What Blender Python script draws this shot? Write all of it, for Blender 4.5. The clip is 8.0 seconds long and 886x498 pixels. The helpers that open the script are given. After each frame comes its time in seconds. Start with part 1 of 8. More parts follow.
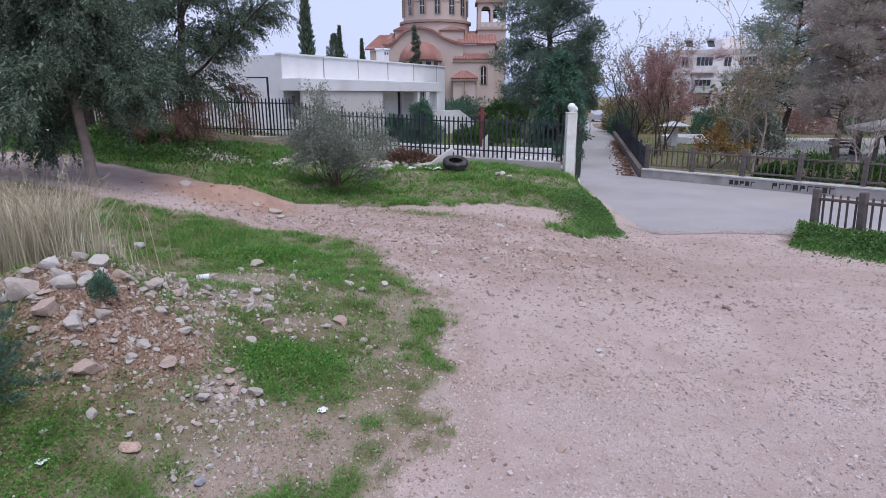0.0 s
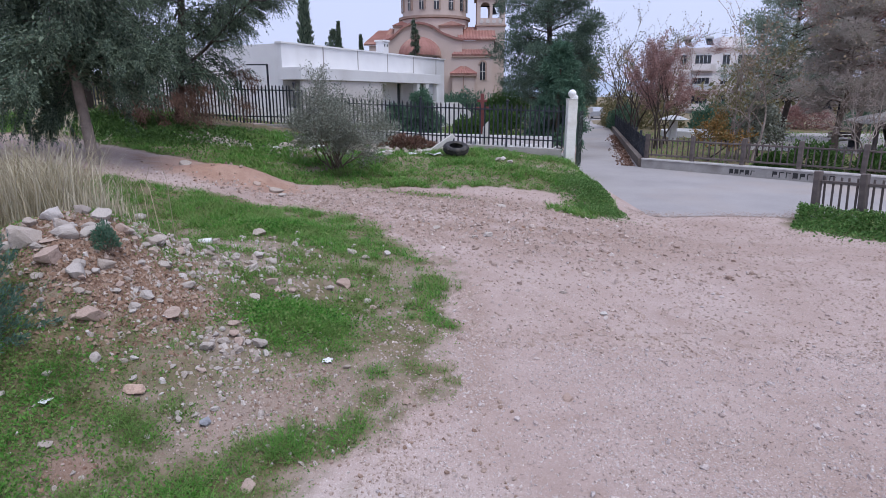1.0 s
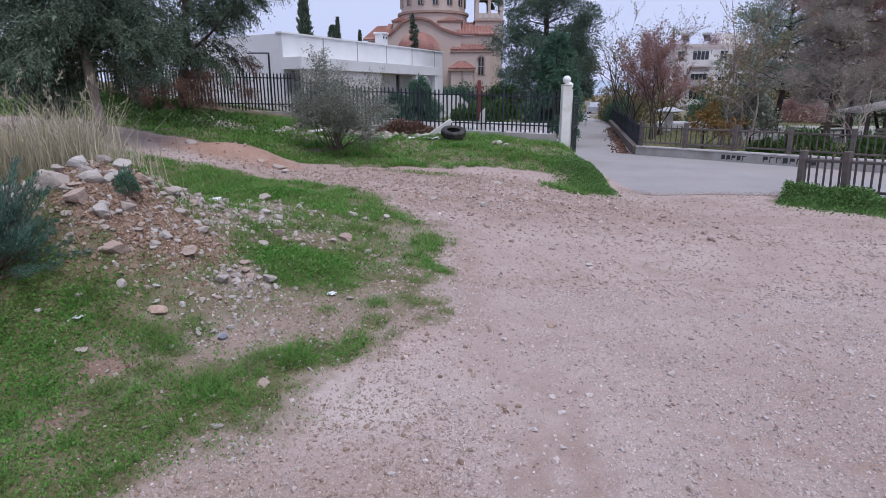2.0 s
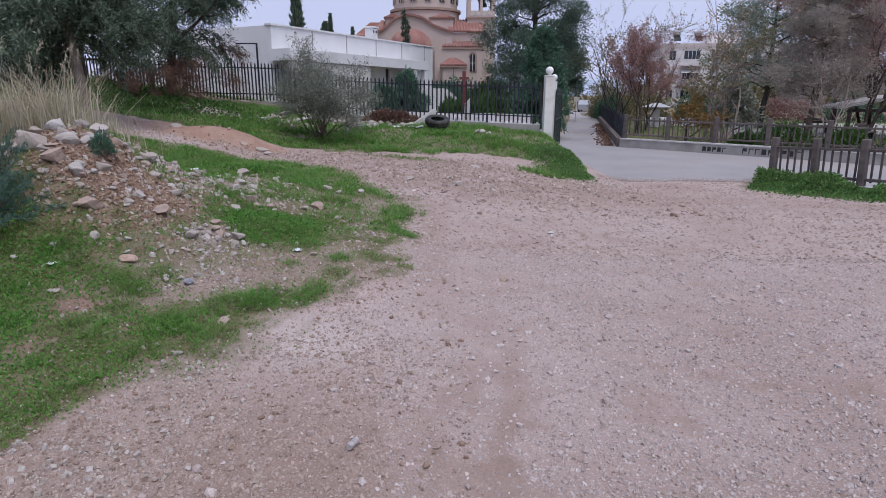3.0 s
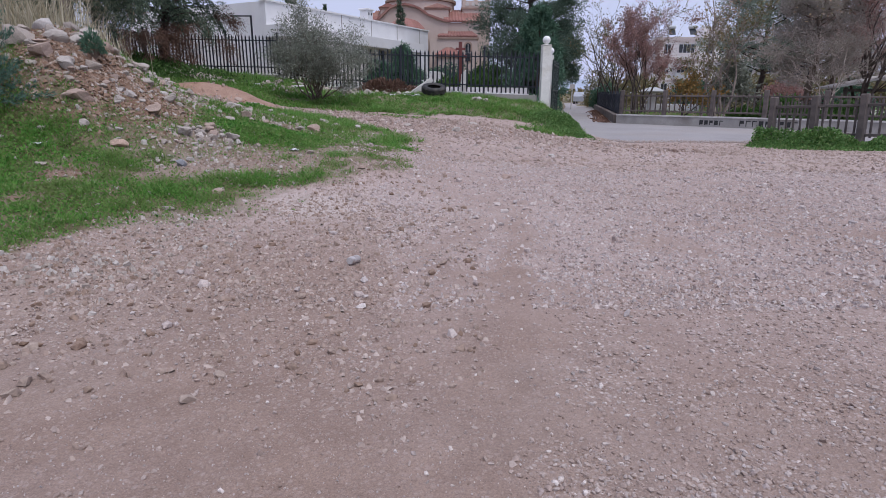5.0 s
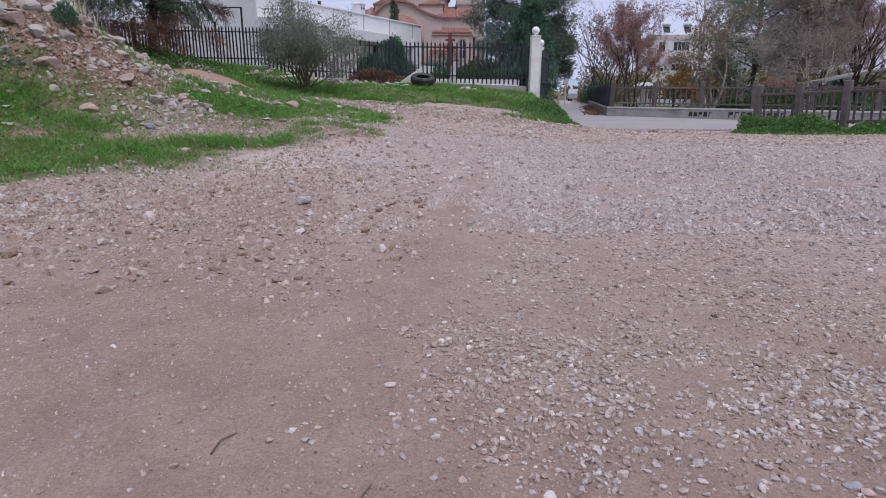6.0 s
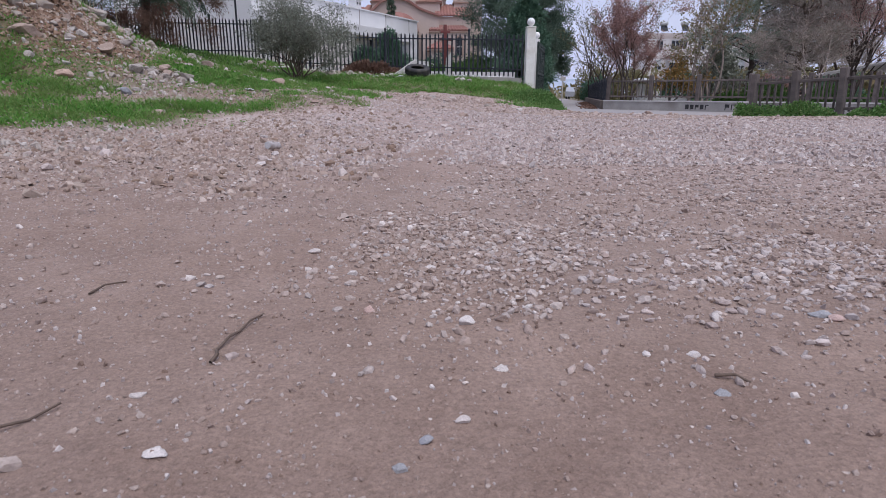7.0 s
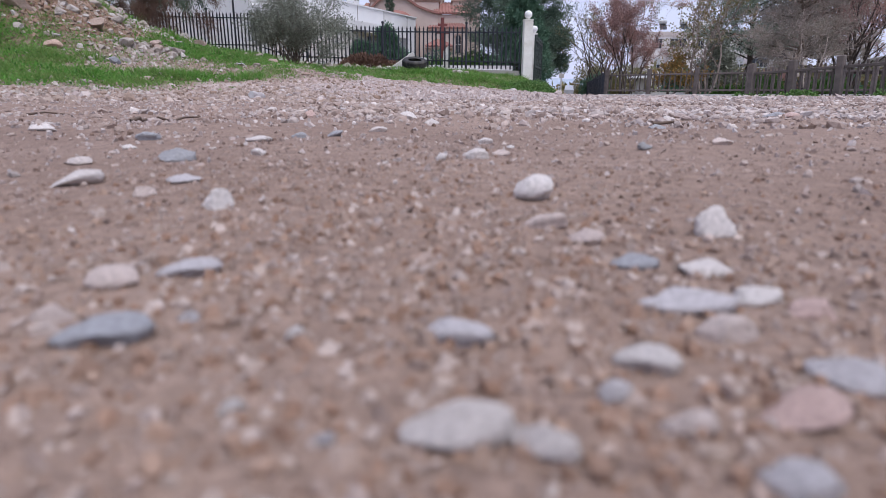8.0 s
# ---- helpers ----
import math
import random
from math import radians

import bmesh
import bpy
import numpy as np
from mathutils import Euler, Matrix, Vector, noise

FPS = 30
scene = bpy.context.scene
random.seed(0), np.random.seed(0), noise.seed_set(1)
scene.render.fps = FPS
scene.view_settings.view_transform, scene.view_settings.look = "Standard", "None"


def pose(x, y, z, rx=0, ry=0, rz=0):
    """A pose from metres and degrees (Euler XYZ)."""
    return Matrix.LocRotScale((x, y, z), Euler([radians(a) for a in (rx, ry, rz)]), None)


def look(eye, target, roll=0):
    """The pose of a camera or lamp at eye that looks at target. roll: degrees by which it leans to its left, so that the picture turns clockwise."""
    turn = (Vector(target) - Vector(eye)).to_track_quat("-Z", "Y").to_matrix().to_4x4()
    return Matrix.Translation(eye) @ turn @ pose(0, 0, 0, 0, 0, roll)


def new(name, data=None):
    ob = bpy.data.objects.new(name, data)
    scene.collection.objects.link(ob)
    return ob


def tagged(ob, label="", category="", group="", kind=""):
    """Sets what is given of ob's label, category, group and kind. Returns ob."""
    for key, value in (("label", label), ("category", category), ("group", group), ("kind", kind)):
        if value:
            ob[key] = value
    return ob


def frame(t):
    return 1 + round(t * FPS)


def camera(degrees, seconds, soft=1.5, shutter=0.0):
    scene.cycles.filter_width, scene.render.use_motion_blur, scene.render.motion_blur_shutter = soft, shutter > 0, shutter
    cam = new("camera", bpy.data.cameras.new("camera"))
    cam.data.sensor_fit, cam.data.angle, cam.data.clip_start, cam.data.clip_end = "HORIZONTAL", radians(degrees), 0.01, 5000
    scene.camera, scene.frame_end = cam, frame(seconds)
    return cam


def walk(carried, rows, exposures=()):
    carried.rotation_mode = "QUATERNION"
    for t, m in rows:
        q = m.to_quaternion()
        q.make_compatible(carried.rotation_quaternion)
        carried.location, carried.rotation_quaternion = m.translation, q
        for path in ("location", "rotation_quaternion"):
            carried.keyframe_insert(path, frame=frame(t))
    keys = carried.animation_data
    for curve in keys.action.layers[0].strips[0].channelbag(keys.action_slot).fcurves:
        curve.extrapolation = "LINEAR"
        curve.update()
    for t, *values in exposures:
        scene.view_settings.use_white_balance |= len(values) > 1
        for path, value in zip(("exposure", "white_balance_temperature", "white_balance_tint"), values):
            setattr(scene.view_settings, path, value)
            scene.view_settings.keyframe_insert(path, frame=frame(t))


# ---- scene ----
cam = camera(74.6, 8.0, soft=0.45)
cam.data.dof.use_dof, cam.data.dof.focus_distance, cam.data.dof.aperture_fstop = True, 3.5, 23
PATH = [
    (0, (0.033, -0.07, 2.862), (-0.001, 1.864, 2.351), -0.2),
    (0.5, (0.035, -0.039, 2.66), (0.003, 1.894, 2.149), -0.1),
    (1, (-0.035, -0.15, 2.445), (-0.062, 1.783, 1.934), 0.0),
    (1.5, (-0.116, -0.441, 2.219), (-0.139, 1.492, 1.706), 0.0),
    (1.7, (-0.082, -0.555, 2.146), (-0.109, 1.377, 1.632), -0.1),
    (3, (0.356, -1.095, 1.754), (0.35, 0.837, 1.238), 0.3),
    (3.5, (0.399, -1.171, 1.516), (0.396, 0.761, 0.999), 0.3),
    (4, (0.342, -1.189, 1.288), (0.345, 0.743, 0.771), 0.3),
    (5.3, (0.311, -1.231, 0.698), (0.325, 0.701, 0.182), 0.3),
    (5.5, (0.388, -1.26, 0.648), (0.405, 0.671, 0.13), 0.3),
    (6, (0.547, -1.32, 0.53), (0.568, 0.612, 0.012), 0.3),
    (6.5, (0.608, -1.356, 0.406), (0.633, 0.575, -0.111), 0.3),
    (7, (0.664, -1.28, 0.259), (0.69, 0.652, -0.258), 0.3),
    (7.5, (0.715, -1.231, 0.115), (0.742, 0.701, -0.4), 0.2),
    (8, (0.731, -1.32, 0.0275), (0.758, 0.612, -0.4885), 0.2),
]
LIGHTNESS = [(0, 0.28, 6230, 10), (1.5, 0.22, 6230, 10), (3, 0.03, 6380, 10), (4, 0.02, 6420, 10), (5.5, 0.05, 6490, 10), (7, 0.08, 6540, 10), (7.5, 0.24, 6540, 10), (8, 0.3, 6540, 10)]
walk(cam, [(t, look(eye, target, roll)) for t, eye, target, roll in PATH], LIGHTNESS)

# ---- daylight: a bright overcast sky ----
SUN_EL, SUN_AZ = radians(66), radians(150)
world = bpy.data.worlds.new("overcast")
scene.world = world
world.use_nodes = True
wn, wl = world.node_tree.nodes, world.node_tree.links
wn.clear()
w_out = wn.new("ShaderNodeOutputWorld")
w_bg = wn.new("ShaderNodeBackground")
w_sky = wn.new("ShaderNodeTexSky")
w_sky.sky_type = "NISHITA"
w_sky.sun_disc = False
w_sky.sun_elevation, w_sky.sun_rotation = SUN_EL, SUN_AZ
w_sky.air_density, w_sky.dust_density, w_sky.ozone_density = 1.0, 3.0, 1.5
w_scale = wn.new("ShaderNodeVectorMath")
w_scale.operation = "SCALE"
w_scale.inputs["Scale"].default_value = 0.10
w_map = wn.new("ShaderNodeTexCoord")
w_cloud = wn.new("ShaderNodeTexNoise")
w_cloud.inputs["Scale"].default_value, w_cloud.inputs["Detail"].default_value = 2.2, 4
w_ramp = wn.new("ShaderNodeMixRGB")
w_ramp.inputs[1].default_value, w_ramp.inputs[2].default_value = (0.55, 0.60, 0.865, 1), (0.655, 0.695, 0.935, 1)
w_mix = wn.new("ShaderNodeMixRGB")
w_mix.inputs[0].default_value = 0.88
wl.new(w_map.outputs["Generated"], w_cloud.inputs["Vector"])
wl.new(w_cloud.outputs["Fac"], w_ramp.inputs[0])
wl.new(w_sky.outputs[0], w_scale.inputs[0])
wl.new(w_scale.outputs[0], w_mix.inputs[1])
wl.new(w_ramp.outputs[0], w_mix.inputs[2])
wl.new(w_mix.outputs[0], w_bg.inputs["Color"])
w_bg.inputs["Strength"].default_value = 1.0
wl.new(w_bg.outputs[0], w_out.inputs[0])

sun = new("sun", bpy.data.lights.new("sun", "SUN"))
sun.data.energy, sun.data.angle, sun.data.color = 1.75, radians(34), (1.0, 0.97, 0.95)
sun.matrix_world = look((0, 0, 30), (math.sin(SUN_AZ) * -20, -math.cos(SUN_AZ) * 20, 30 - 20 * math.tan(SUN_EL)))


# ---- materials ----
def surface(name, dark, light, scale=3.0, fine=40.0, rough=0.85, bump=0.3, metal=0.0, vary=0.0, island=0.0, depth=0.02, spot=None, grain=0.28):
    """Two colours mixed by coarse noise, broken by fine grain; vary / island: brightness spread between objects / pieces; spot: colour of worn or stained patches."""
    m = bpy.data.materials.new(name)
    m.use_nodes = True
    n, l = m.node_tree.nodes, m.node_tree.links
    bsdf = n["Principled BSDF"]
    bsdf.inputs["Roughness"].default_value, bsdf.inputs["Metallic"].default_value = rough, metal
    co = n.new("ShaderNodeTexCoord")
    big, small = n.new("ShaderNodeTexNoise"), n.new("ShaderNodeTexNoise")
    for node, s, d in ((big, scale, 5), (small, fine, 3)):
        node.inputs["Scale"].default_value, node.inputs["Detail"].default_value = s, d
        l.new(co.outputs["Object"], node.inputs["Vector"])
    wide = n.new("ShaderNodeMapRange")
    wide.inputs["From Min"].default_value, wide.inputs["From Max"].default_value = 0.3, 0.7
    l.new(big.outputs["Fac"], wide.inputs["Value"])
    mix = n.new("ShaderNodeMixRGB")
    mix.inputs[1].default_value, mix.inputs[2].default_value = (*dark, 1), (*light, 1)
    l.new(wide.outputs[0], mix.inputs[0])
    colour = mix.outputs[0]
    if spot:
        st = n.new("ShaderNodeTexNoise")
        st.inputs["Scale"].default_value, st.inputs["Detail"].default_value = scale * 0.37, 8
        l.new(co.outputs["Object"], st.inputs["Vector"])
        sr = n.new("ShaderNodeMapRange")
        sr.inputs["From Min"].default_value, sr.inputs["From Max"].default_value = 0.52, 0.68
        l.new(st.outputs["Fac"], sr.inputs["Value"])
        sx = n.new("ShaderNodeMixRGB")
        sx.inputs[2].default_value = (*spot, 1)
        l.new(sr.outputs[0], sx.inputs[0])
        l.new(colour, sx.inputs[1])
        colour = sx.outputs[0]
    gain = n.new("ShaderNodeMapRange")
    gain.inputs["To Min"].default_value, gain.inputs["To Max"].default_value = 1 - grain, 1 + grain
    l.new(small.outputs["Fac"], gain.inputs["Value"])
    value = gain.outputs[0]
    for spread, node, out in ((vary, "ShaderNodeObjectInfo", "Random"), (island, "ShaderNodeNewGeometry", "Random Per Island")):
        if spread:
            src, rng, mul = n.new(node), n.new("ShaderNodeMapRange"), n.new("ShaderNodeMath")
            rng.inputs["To Min"].default_value, rng.inputs["To Max"].default_value = 1 - spread, 1 + spread
            mul.operation = "MULTIPLY"
            l.new(src.outputs[out], rng.inputs["Value"])
            l.new(rng.outputs[0], mul.inputs[0])
            l.new(value, mul.inputs[1])
            value = mul.outputs[0]
    tone = n.new("ShaderNodeVectorMath")
    tone.operation = "SCALE"
    l.new(colour, tone.inputs[0])
    l.new(value, tone.inputs["Scale"])
    l.new(tone.outputs[0], bsdf.inputs["Base Color"])
    if bump:
        b = n.new("ShaderNodeBump")
        b.inputs["Strength"].default_value, b.inputs["Distance"].default_value = bump, depth
        l.new(small.outputs["Fac"], b.inputs["Height"])
        l.new(b.outputs[0], bsdf.inputs["Normal"])
    return m


def foliage(name, colours, rough=0.6, through_light=0.25, patch=None):
    """Leaves of several colours, one chosen for each leaf, with a little light passing through."""
    m = bpy.data.materials.new(name)
    m.use_nodes = True
    n, l = m.node_tree.nodes, m.node_tree.links
    bsdf = n["Principled BSDF"]
    bsdf.inputs["Roughness"].default_value = rough
    bsdf.inputs["Specular IOR Level"].default_value = 0.25
    geo, ramp = n.new("ShaderNodeNewGeometry"), n.new("ShaderNodeValToRGB")
    ramp.color_ramp.interpolation = "LINEAR"
    ramp.color_ramp.elements.remove(ramp.color_ramp.elements[1])
    for i, c in enumerate(colours):
        e = ramp.color_ramp.elements[0] if i == 0 else ramp.color_ramp.elements.new(i / max(1, len(colours) - 1))
        e.position, e.color = i / max(1, len(colours) - 1), (*c, 1)
    l.new(geo.outputs["Random Per Island"], ramp.inputs[0])
    shade = ramp.outputs[0]
    if patch:
        co, tex, rng, mix = n.new("ShaderNodeTexCoord"), n.new("ShaderNodeTexNoise"), n.new("ShaderNodeMapRange"), n.new("ShaderNodeMixRGB")
        tex.inputs["Scale"].default_value, tex.inputs["Detail"].default_value = 2.6, 5
        rng.inputs["From Min"].default_value, rng.inputs["From Max"].default_value, rng.inputs["To Max"].default_value = 0.42, 0.68, 0.8
        l.new(co.outputs["Object"], tex.inputs["Vector"])
        l.new(tex.outputs["Fac"], rng.inputs["Value"])
        l.new(rng.outputs[0], mix.inputs[0])
        l.new(shade, mix.inputs[1])
        mix.inputs[2].default_value = (*patch, 1)
        shade = mix.outputs[0]
    l.new(shade, bsdf.inputs["Base Color"])
    tr, add, out = n.new("ShaderNodeBsdfTranslucent"), n.new("ShaderNodeMixShader"), n["Material Output"]
    l.new(shade, tr.inputs["Color"])
    add.inputs[0].default_value = through_light
    l.new(bsdf.outputs[0], add.inputs[1])
    l.new(tr.outputs[0], add.inputs[2])
    l.new(add.outputs[0], out.inputs["Surface"])
    return m


def stone_mix(name, colours, rough=0.9, by="island", fine=70.0, depth=0.02):
    """Stones of several colours, one for each stone, with grain and veins."""
    m = bpy.data.materials.new(name)
    m.use_nodes = True
    n, l = m.node_tree.nodes, m.node_tree.links
    bsdf = n["Principled BSDF"]
    bsdf.inputs["Roughness"].default_value = rough
    ramp, co, tex = n.new("ShaderNodeValToRGB"), n.new("ShaderNodeTexCoord"), n.new("ShaderNodeTexNoise")
    src = n.new("ShaderNodeNewGeometry").outputs["Random Per Island"] if by == "island" else n.new("ShaderNodeObjectInfo").outputs["Random"]
    ramp.color_ramp.elements.remove(ramp.color_ramp.elements[1])
    for i, c in enumerate(colours):
        e = ramp.color_ramp.elements[0] if i == 0 else ramp.color_ramp.elements.new(i / (len(colours) - 1))
        e.position, e.color = i / (len(colours) - 1), (*c, 1)
    l.new(src, ramp.inputs[0])
    tex.inputs["Scale"].default_value, tex.inputs["Detail"].default_value, tex.inputs["Roughness"].default_value = fine, 6, 0.7
    l.new(co.outputs["Object"], tex.inputs["Vector"])
    rng, tone, b = n.new("ShaderNodeMapRange"), n.new("ShaderNodeVectorMath"), n.new("ShaderNodeBump")
    rng.inputs["From Min"].default_value, rng.inputs["From Max"].default_value = 0.25, 0.75
    rng.inputs["To Min"].default_value, rng.inputs["To Max"].default_value = 0.58, 1.32
    l.new(tex.outputs["Fac"], rng.inputs["Value"])
    tone.operation = "SCALE"
    l.new(ramp.outputs[0], tone.inputs[0])
    l.new(rng.outputs[0], tone.inputs["Scale"])
    l.new(tone.outputs[0], bsdf.inputs["Base Color"])
    b.inputs["Strength"].default_value, b.inputs["Distance"].default_value = 0.8, depth
    l.new(tex.outputs["Fac"], b.inputs["Height"])
    l.new(b.outputs[0], bsdf.inputs["Normal"])
    return m


def ground_material():
    """Trodden stony earth; the point attributes grass, earth and pale say where soil is grown over, red or chalky."""
    m = bpy.data.materials.new("stony_ground")
    m.use_nodes = True
    n, l = m.node_tree.nodes, m.node_tree.links
    bsdf = n["Principled BSDF"]
    bsdf.inputs["Roughness"].default_value = 0.95
    bsdf.inputs["Specular IOR Level"].default_value = 0.2
    co = n.new("ShaderNodeTexCoord")

    def noise_at(scale, detail, rough=0.6):
        t = n.new("ShaderNodeTexNoise")
        t.inputs["Scale"].default_value, t.inputs["Detail"].default_value, t.inputs["Roughness"].default_value = scale, detail, rough
        l.new(co.outputs["Object"], t.inputs["Vector"])
        return t.outputs["Fac"]

    def spread(v, a, b, c=0.0, d=1.0):
        r = n.new("ShaderNodeMapRange")
        for key, x in (("From Min", a), ("From Max", b), ("To Min", c), ("To Max", d)):
            r.inputs[key].default_value = x
        l.new(v, r.inputs["Value"])
        return r.outputs[0]

    def mixed(fac, a, b):
        x = n.new("ShaderNodeMixRGB")
        l.new(fac, x.inputs[0])
        for i, v in ((1, a), (2, b)):
            if isinstance(v, tuple):
                x.inputs[i].default_value = (*v, 1)
            else:
                l.new(v, x.inputs[i])
        return x.outputs[0]

    def attribute(key):
        a = n.new("ShaderNodeAttribute")
        a.attribute_name = key
        return a.outputs["Fac"]

    dirt = mixed(spread(noise_at(0.55, 6), 0.38, 0.62), DIRT_A, DIRT_B)
    dirt = mixed(spread(noise_at(2.3, 8, 0.7), 0.5, 0.72), dirt, DIRT_C)
    dirt = mixed(attribute("brown"), dirt, mixed(spread(noise_at(5, 8, 0.7), 0.35, 0.65), BROWN_A, BROWN_B))
    # crushed stone trodden into the earth
    cell = n.new("ShaderNodeTexVoronoi")
    cell.inputs["Scale"].default_value = 62
    l.new(co.outputs["Object"], cell.inputs["Vector"])
    stony = attribute("stony")

    def where_stony(v):
        mul = n.new("ShaderNodeMath")
        mul.operation = "MULTIPLY"
        l.new(v, mul.inputs[0])
        l.new(stony, mul.inputs[1])
        return mul.outputs[0]

    dirt = mixed(where_stony(spread(cell.outputs["Distance"], 0.40, 0.33, 0.0, 0.6)), dirt, cell_tint(n, l, cell))
    fine = n.new("ShaderNodeTexVoronoi")
    fine.inputs["Scale"].default_value = 170
    l.new(co.outputs["Object"], fine.inputs["Vector"])
    dirt = mixed(where_stony(spread(fine.outputs["Distance"], 0.40, 0.30, 0.0, 0.4)), dirt, cell_tint(n, l, fine))
    dirt = mixed(attribute("earth"), dirt, mixed(spread(noise_at(3, 8, 0.7), 0.35, 0.65), EARTH_A, EARTH_B))
    dirt = mixed(attribute("red"), dirt, mixed(spread(noise_at(3.5, 8, 0.7), 0.35, 0.65), (0.28, 0.16, 0.112), (0.39, 0.25, 0.187)))
    dirt = mixed(attribute("pale"), dirt, PALE)
    soil = mixed(spread(noise_at(4, 8, 0.7), 0.4, 0.6), SOIL_A, SOIL_B)
    colour = mixed(attribute("grass"), dirt, soil)
    grain = spread(noise_at(190, 7, 0.85), 0.27, 0.73, 0.52, 1.46)
    tone = n.new("ShaderNodeVectorMath")
    tone.operation = "SCALE"
    l.new(colour, tone.inputs[0])
    l.new(grain, tone.inputs["Scale"])
    l.new(tone.outputs[0], bsdf.inputs["Base Color"])
    b1, b2 = n.new("ShaderNodeBump"), n.new("ShaderNodeBump")
    b1.inputs["Strength"].default_value, b1.inputs["Distance"].default_value = 0.8, 0.012
    l.new(noise_at(38, 6, 0.7), b1.inputs["Height"])
    b2.inputs["Strength"].default_value, b2.inputs["Distance"].default_value = 0.45, 0.005
    l.new(noise_at(190, 5, 0.75), b2.inputs["Height"])
    l.new(b1.outputs[0], b2.inputs["Normal"])
    l.new(b2.outputs[0], bsdf.inputs["Normal"])
    return m


def cell_tint(n, l, cell):
    r = n.new("ShaderNodeValToRGB")
    cols = [(0.18, 0.13, 0.11), (0.50, 0.41, 0.38), (0.70, 0.63, 0.60), (0.31, 0.265, 0.26), (0.57, 0.455, 0.41)]
    r.color_ramp.elements.remove(r.color_ramp.elements[1])
    for i, c in enumerate(cols):
        e = r.color_ramp.elements[0] if i == 0 else r.color_ramp.elements.new(i / 4)
        e.position, e.color = i / 4, (*c, 1)
    sep = n.new("ShaderNodeSeparateColor")
    l.new(cell.outputs["Color"], sep.inputs[0])
    l.new(sep.outputs[0], r.inputs[0])
    return r.outputs[0]


DIRT_A, DIRT_B, DIRT_C = (0.40, 0.31, 0.28), (0.445, 0.355, 0.328), (0.34, 0.255, 0.218)
BROWN_A, BROWN_B = (0.22, 0.148, 0.114), (0.325, 0.233, 0.187)
EARTH_A, EARTH_B, PALE = (0.165, 0.098, 0.068), (0.265, 0.165, 0.118), (0.56, 0.50, 0.47)
SOIL_A, SOIL_B = (0.115, 0.105, 0.05), (0.20, 0.16, 0.10)
M_GROUND = ground_material()
M_ASPHALT = surface("asphalt_worn", (0.285, 0.27, 0.272), (0.345, 0.325, 0.325), 0.7, 120, 0.92, 0.25, depth=0.004, spot=(0.34, 0.30, 0.28))
M_GRAVEL = stone_mix("gravel_stone", [(0.27, 0.20, 0.165), (0.40, 0.31, 0.27), (0.31, 0.235, 0.20), (0.46, 0.37, 0.33), (0.37, 0.32, 0.30), (0.47, 0.385, 0.345), (0.33, 0.25, 0.215), (0.44, 0.35, 0.305), (0.68, 0.615, 0.585)], fine=120, depth=0.002)
M_MIDGRAVEL = stone_mix("pinkish_limestone_gravel", [(0.33, 0.26, 0.235), (0.45, 0.37, 0.345), (0.39, 0.315, 0.29), (0.54, 0.465, 0.44), (0.45, 0.40, 0.39), (0.56, 0.48, 0.45), (0.42, 0.34, 0.31), (0.64, 0.58, 0.56)], fine=120, depth=0.002)
M_RUBBLE = stone_mix("rubble_stone", [(0.18, 0.105, 0.07), (0.26, 0.165, 0.115), (0.34, 0.245, 0.185), (0.22, 0.13, 0.085), (0.29, 0.195, 0.14), (0.46, 0.385, 0.33)], fine=60, depth=0.006)
M_GRIT = stone_mix("brown_grit", [(0.30, 0.22, 0.185), (0.38, 0.29, 0.25), (0.34, 0.25, 0.21), (0.47, 0.38, 0.34), (0.37, 0.31, 0.29), (0.41, 0.31, 0.265), (0.56, 0.49, 0.455)], fine=300, depth=0.0006)
M_CLOD = stone_mix("earth_clods", [(0.24, 0.145, 0.10), (0.31, 0.195, 0.14), (0.36, 0.25, 0.19), (0.27, 0.20, 0.165)], fine=50, depth=0.004)
M_FARSTONE = stone_mix("brown_field_stone", [(0.29, 0.21, 0.17), (0.39, 0.30, 0.255), (0.52, 0.43, 0.385), (0.35, 0.27, 0.225), (0.44, 0.36, 0.325), (0.32, 0.24, 0.20)], fine=50, depth=0.003)
M_FIELD = stone_mix("earthy_field_stone", [(0.22, 0.145, 0.105), (0.31, 0.22, 0.17), (0.26, 0.18, 0.135), (0.42, 0.34, 0.29), (0.29, 0.21, 0.165), (0.36, 0.28, 0.235)], fine=60, depth=0.004)
M_PALESTONE = stone_mix("pale_field_stone", [(0.34, 0.28, 0.235), (0.47, 0.42, 0.38), (0.40, 0.335, 0.29), (0.56, 0.52, 0.49), (0.29, 0.225, 0.18)], fine=60, depth=0.006)
M_RUBBLE_WHITE = stone_mix("marble_offcuts", [(0.62, 0.62, 0.63), (0.72, 0.72, 0.72), (0.45, 0.43, 0.42)], fine=20)
M_LIME = stone_mix("limestone_rock", [(0.39, 0.335, 0.295), (0.48, 0.435, 0.40), (0.41, 0.345, 0.295), (0.53, 0.495, 0.47)], by="object", fine=13, depth=0.009)
M_PINK = stone_mix("pink_rock", [(0.43, 0.335, 0.285), (0.39, 0.29, 0.24)], by="object", fine=9, depth=0.006)
M_ROSEROCK = stone_mix("rose_field_rock", [(0.47, 0.33, 0.26), (0.50, 0.36, 0.29)], by="object", fine=7, depth=0.006)
M_GREYROCK = stone_mix("blue_grey_rock", [(0.30, 0.31, 0.34), (0.34, 0.345, 0.37)], by="object", fine=9, depth=0.005)
M_ROSE = stone_mix("reddish_pebble", [(0.56, 0.40, 0.36), (0.50, 0.36, 0.32)], by="object", fine=4, depth=0.0012)
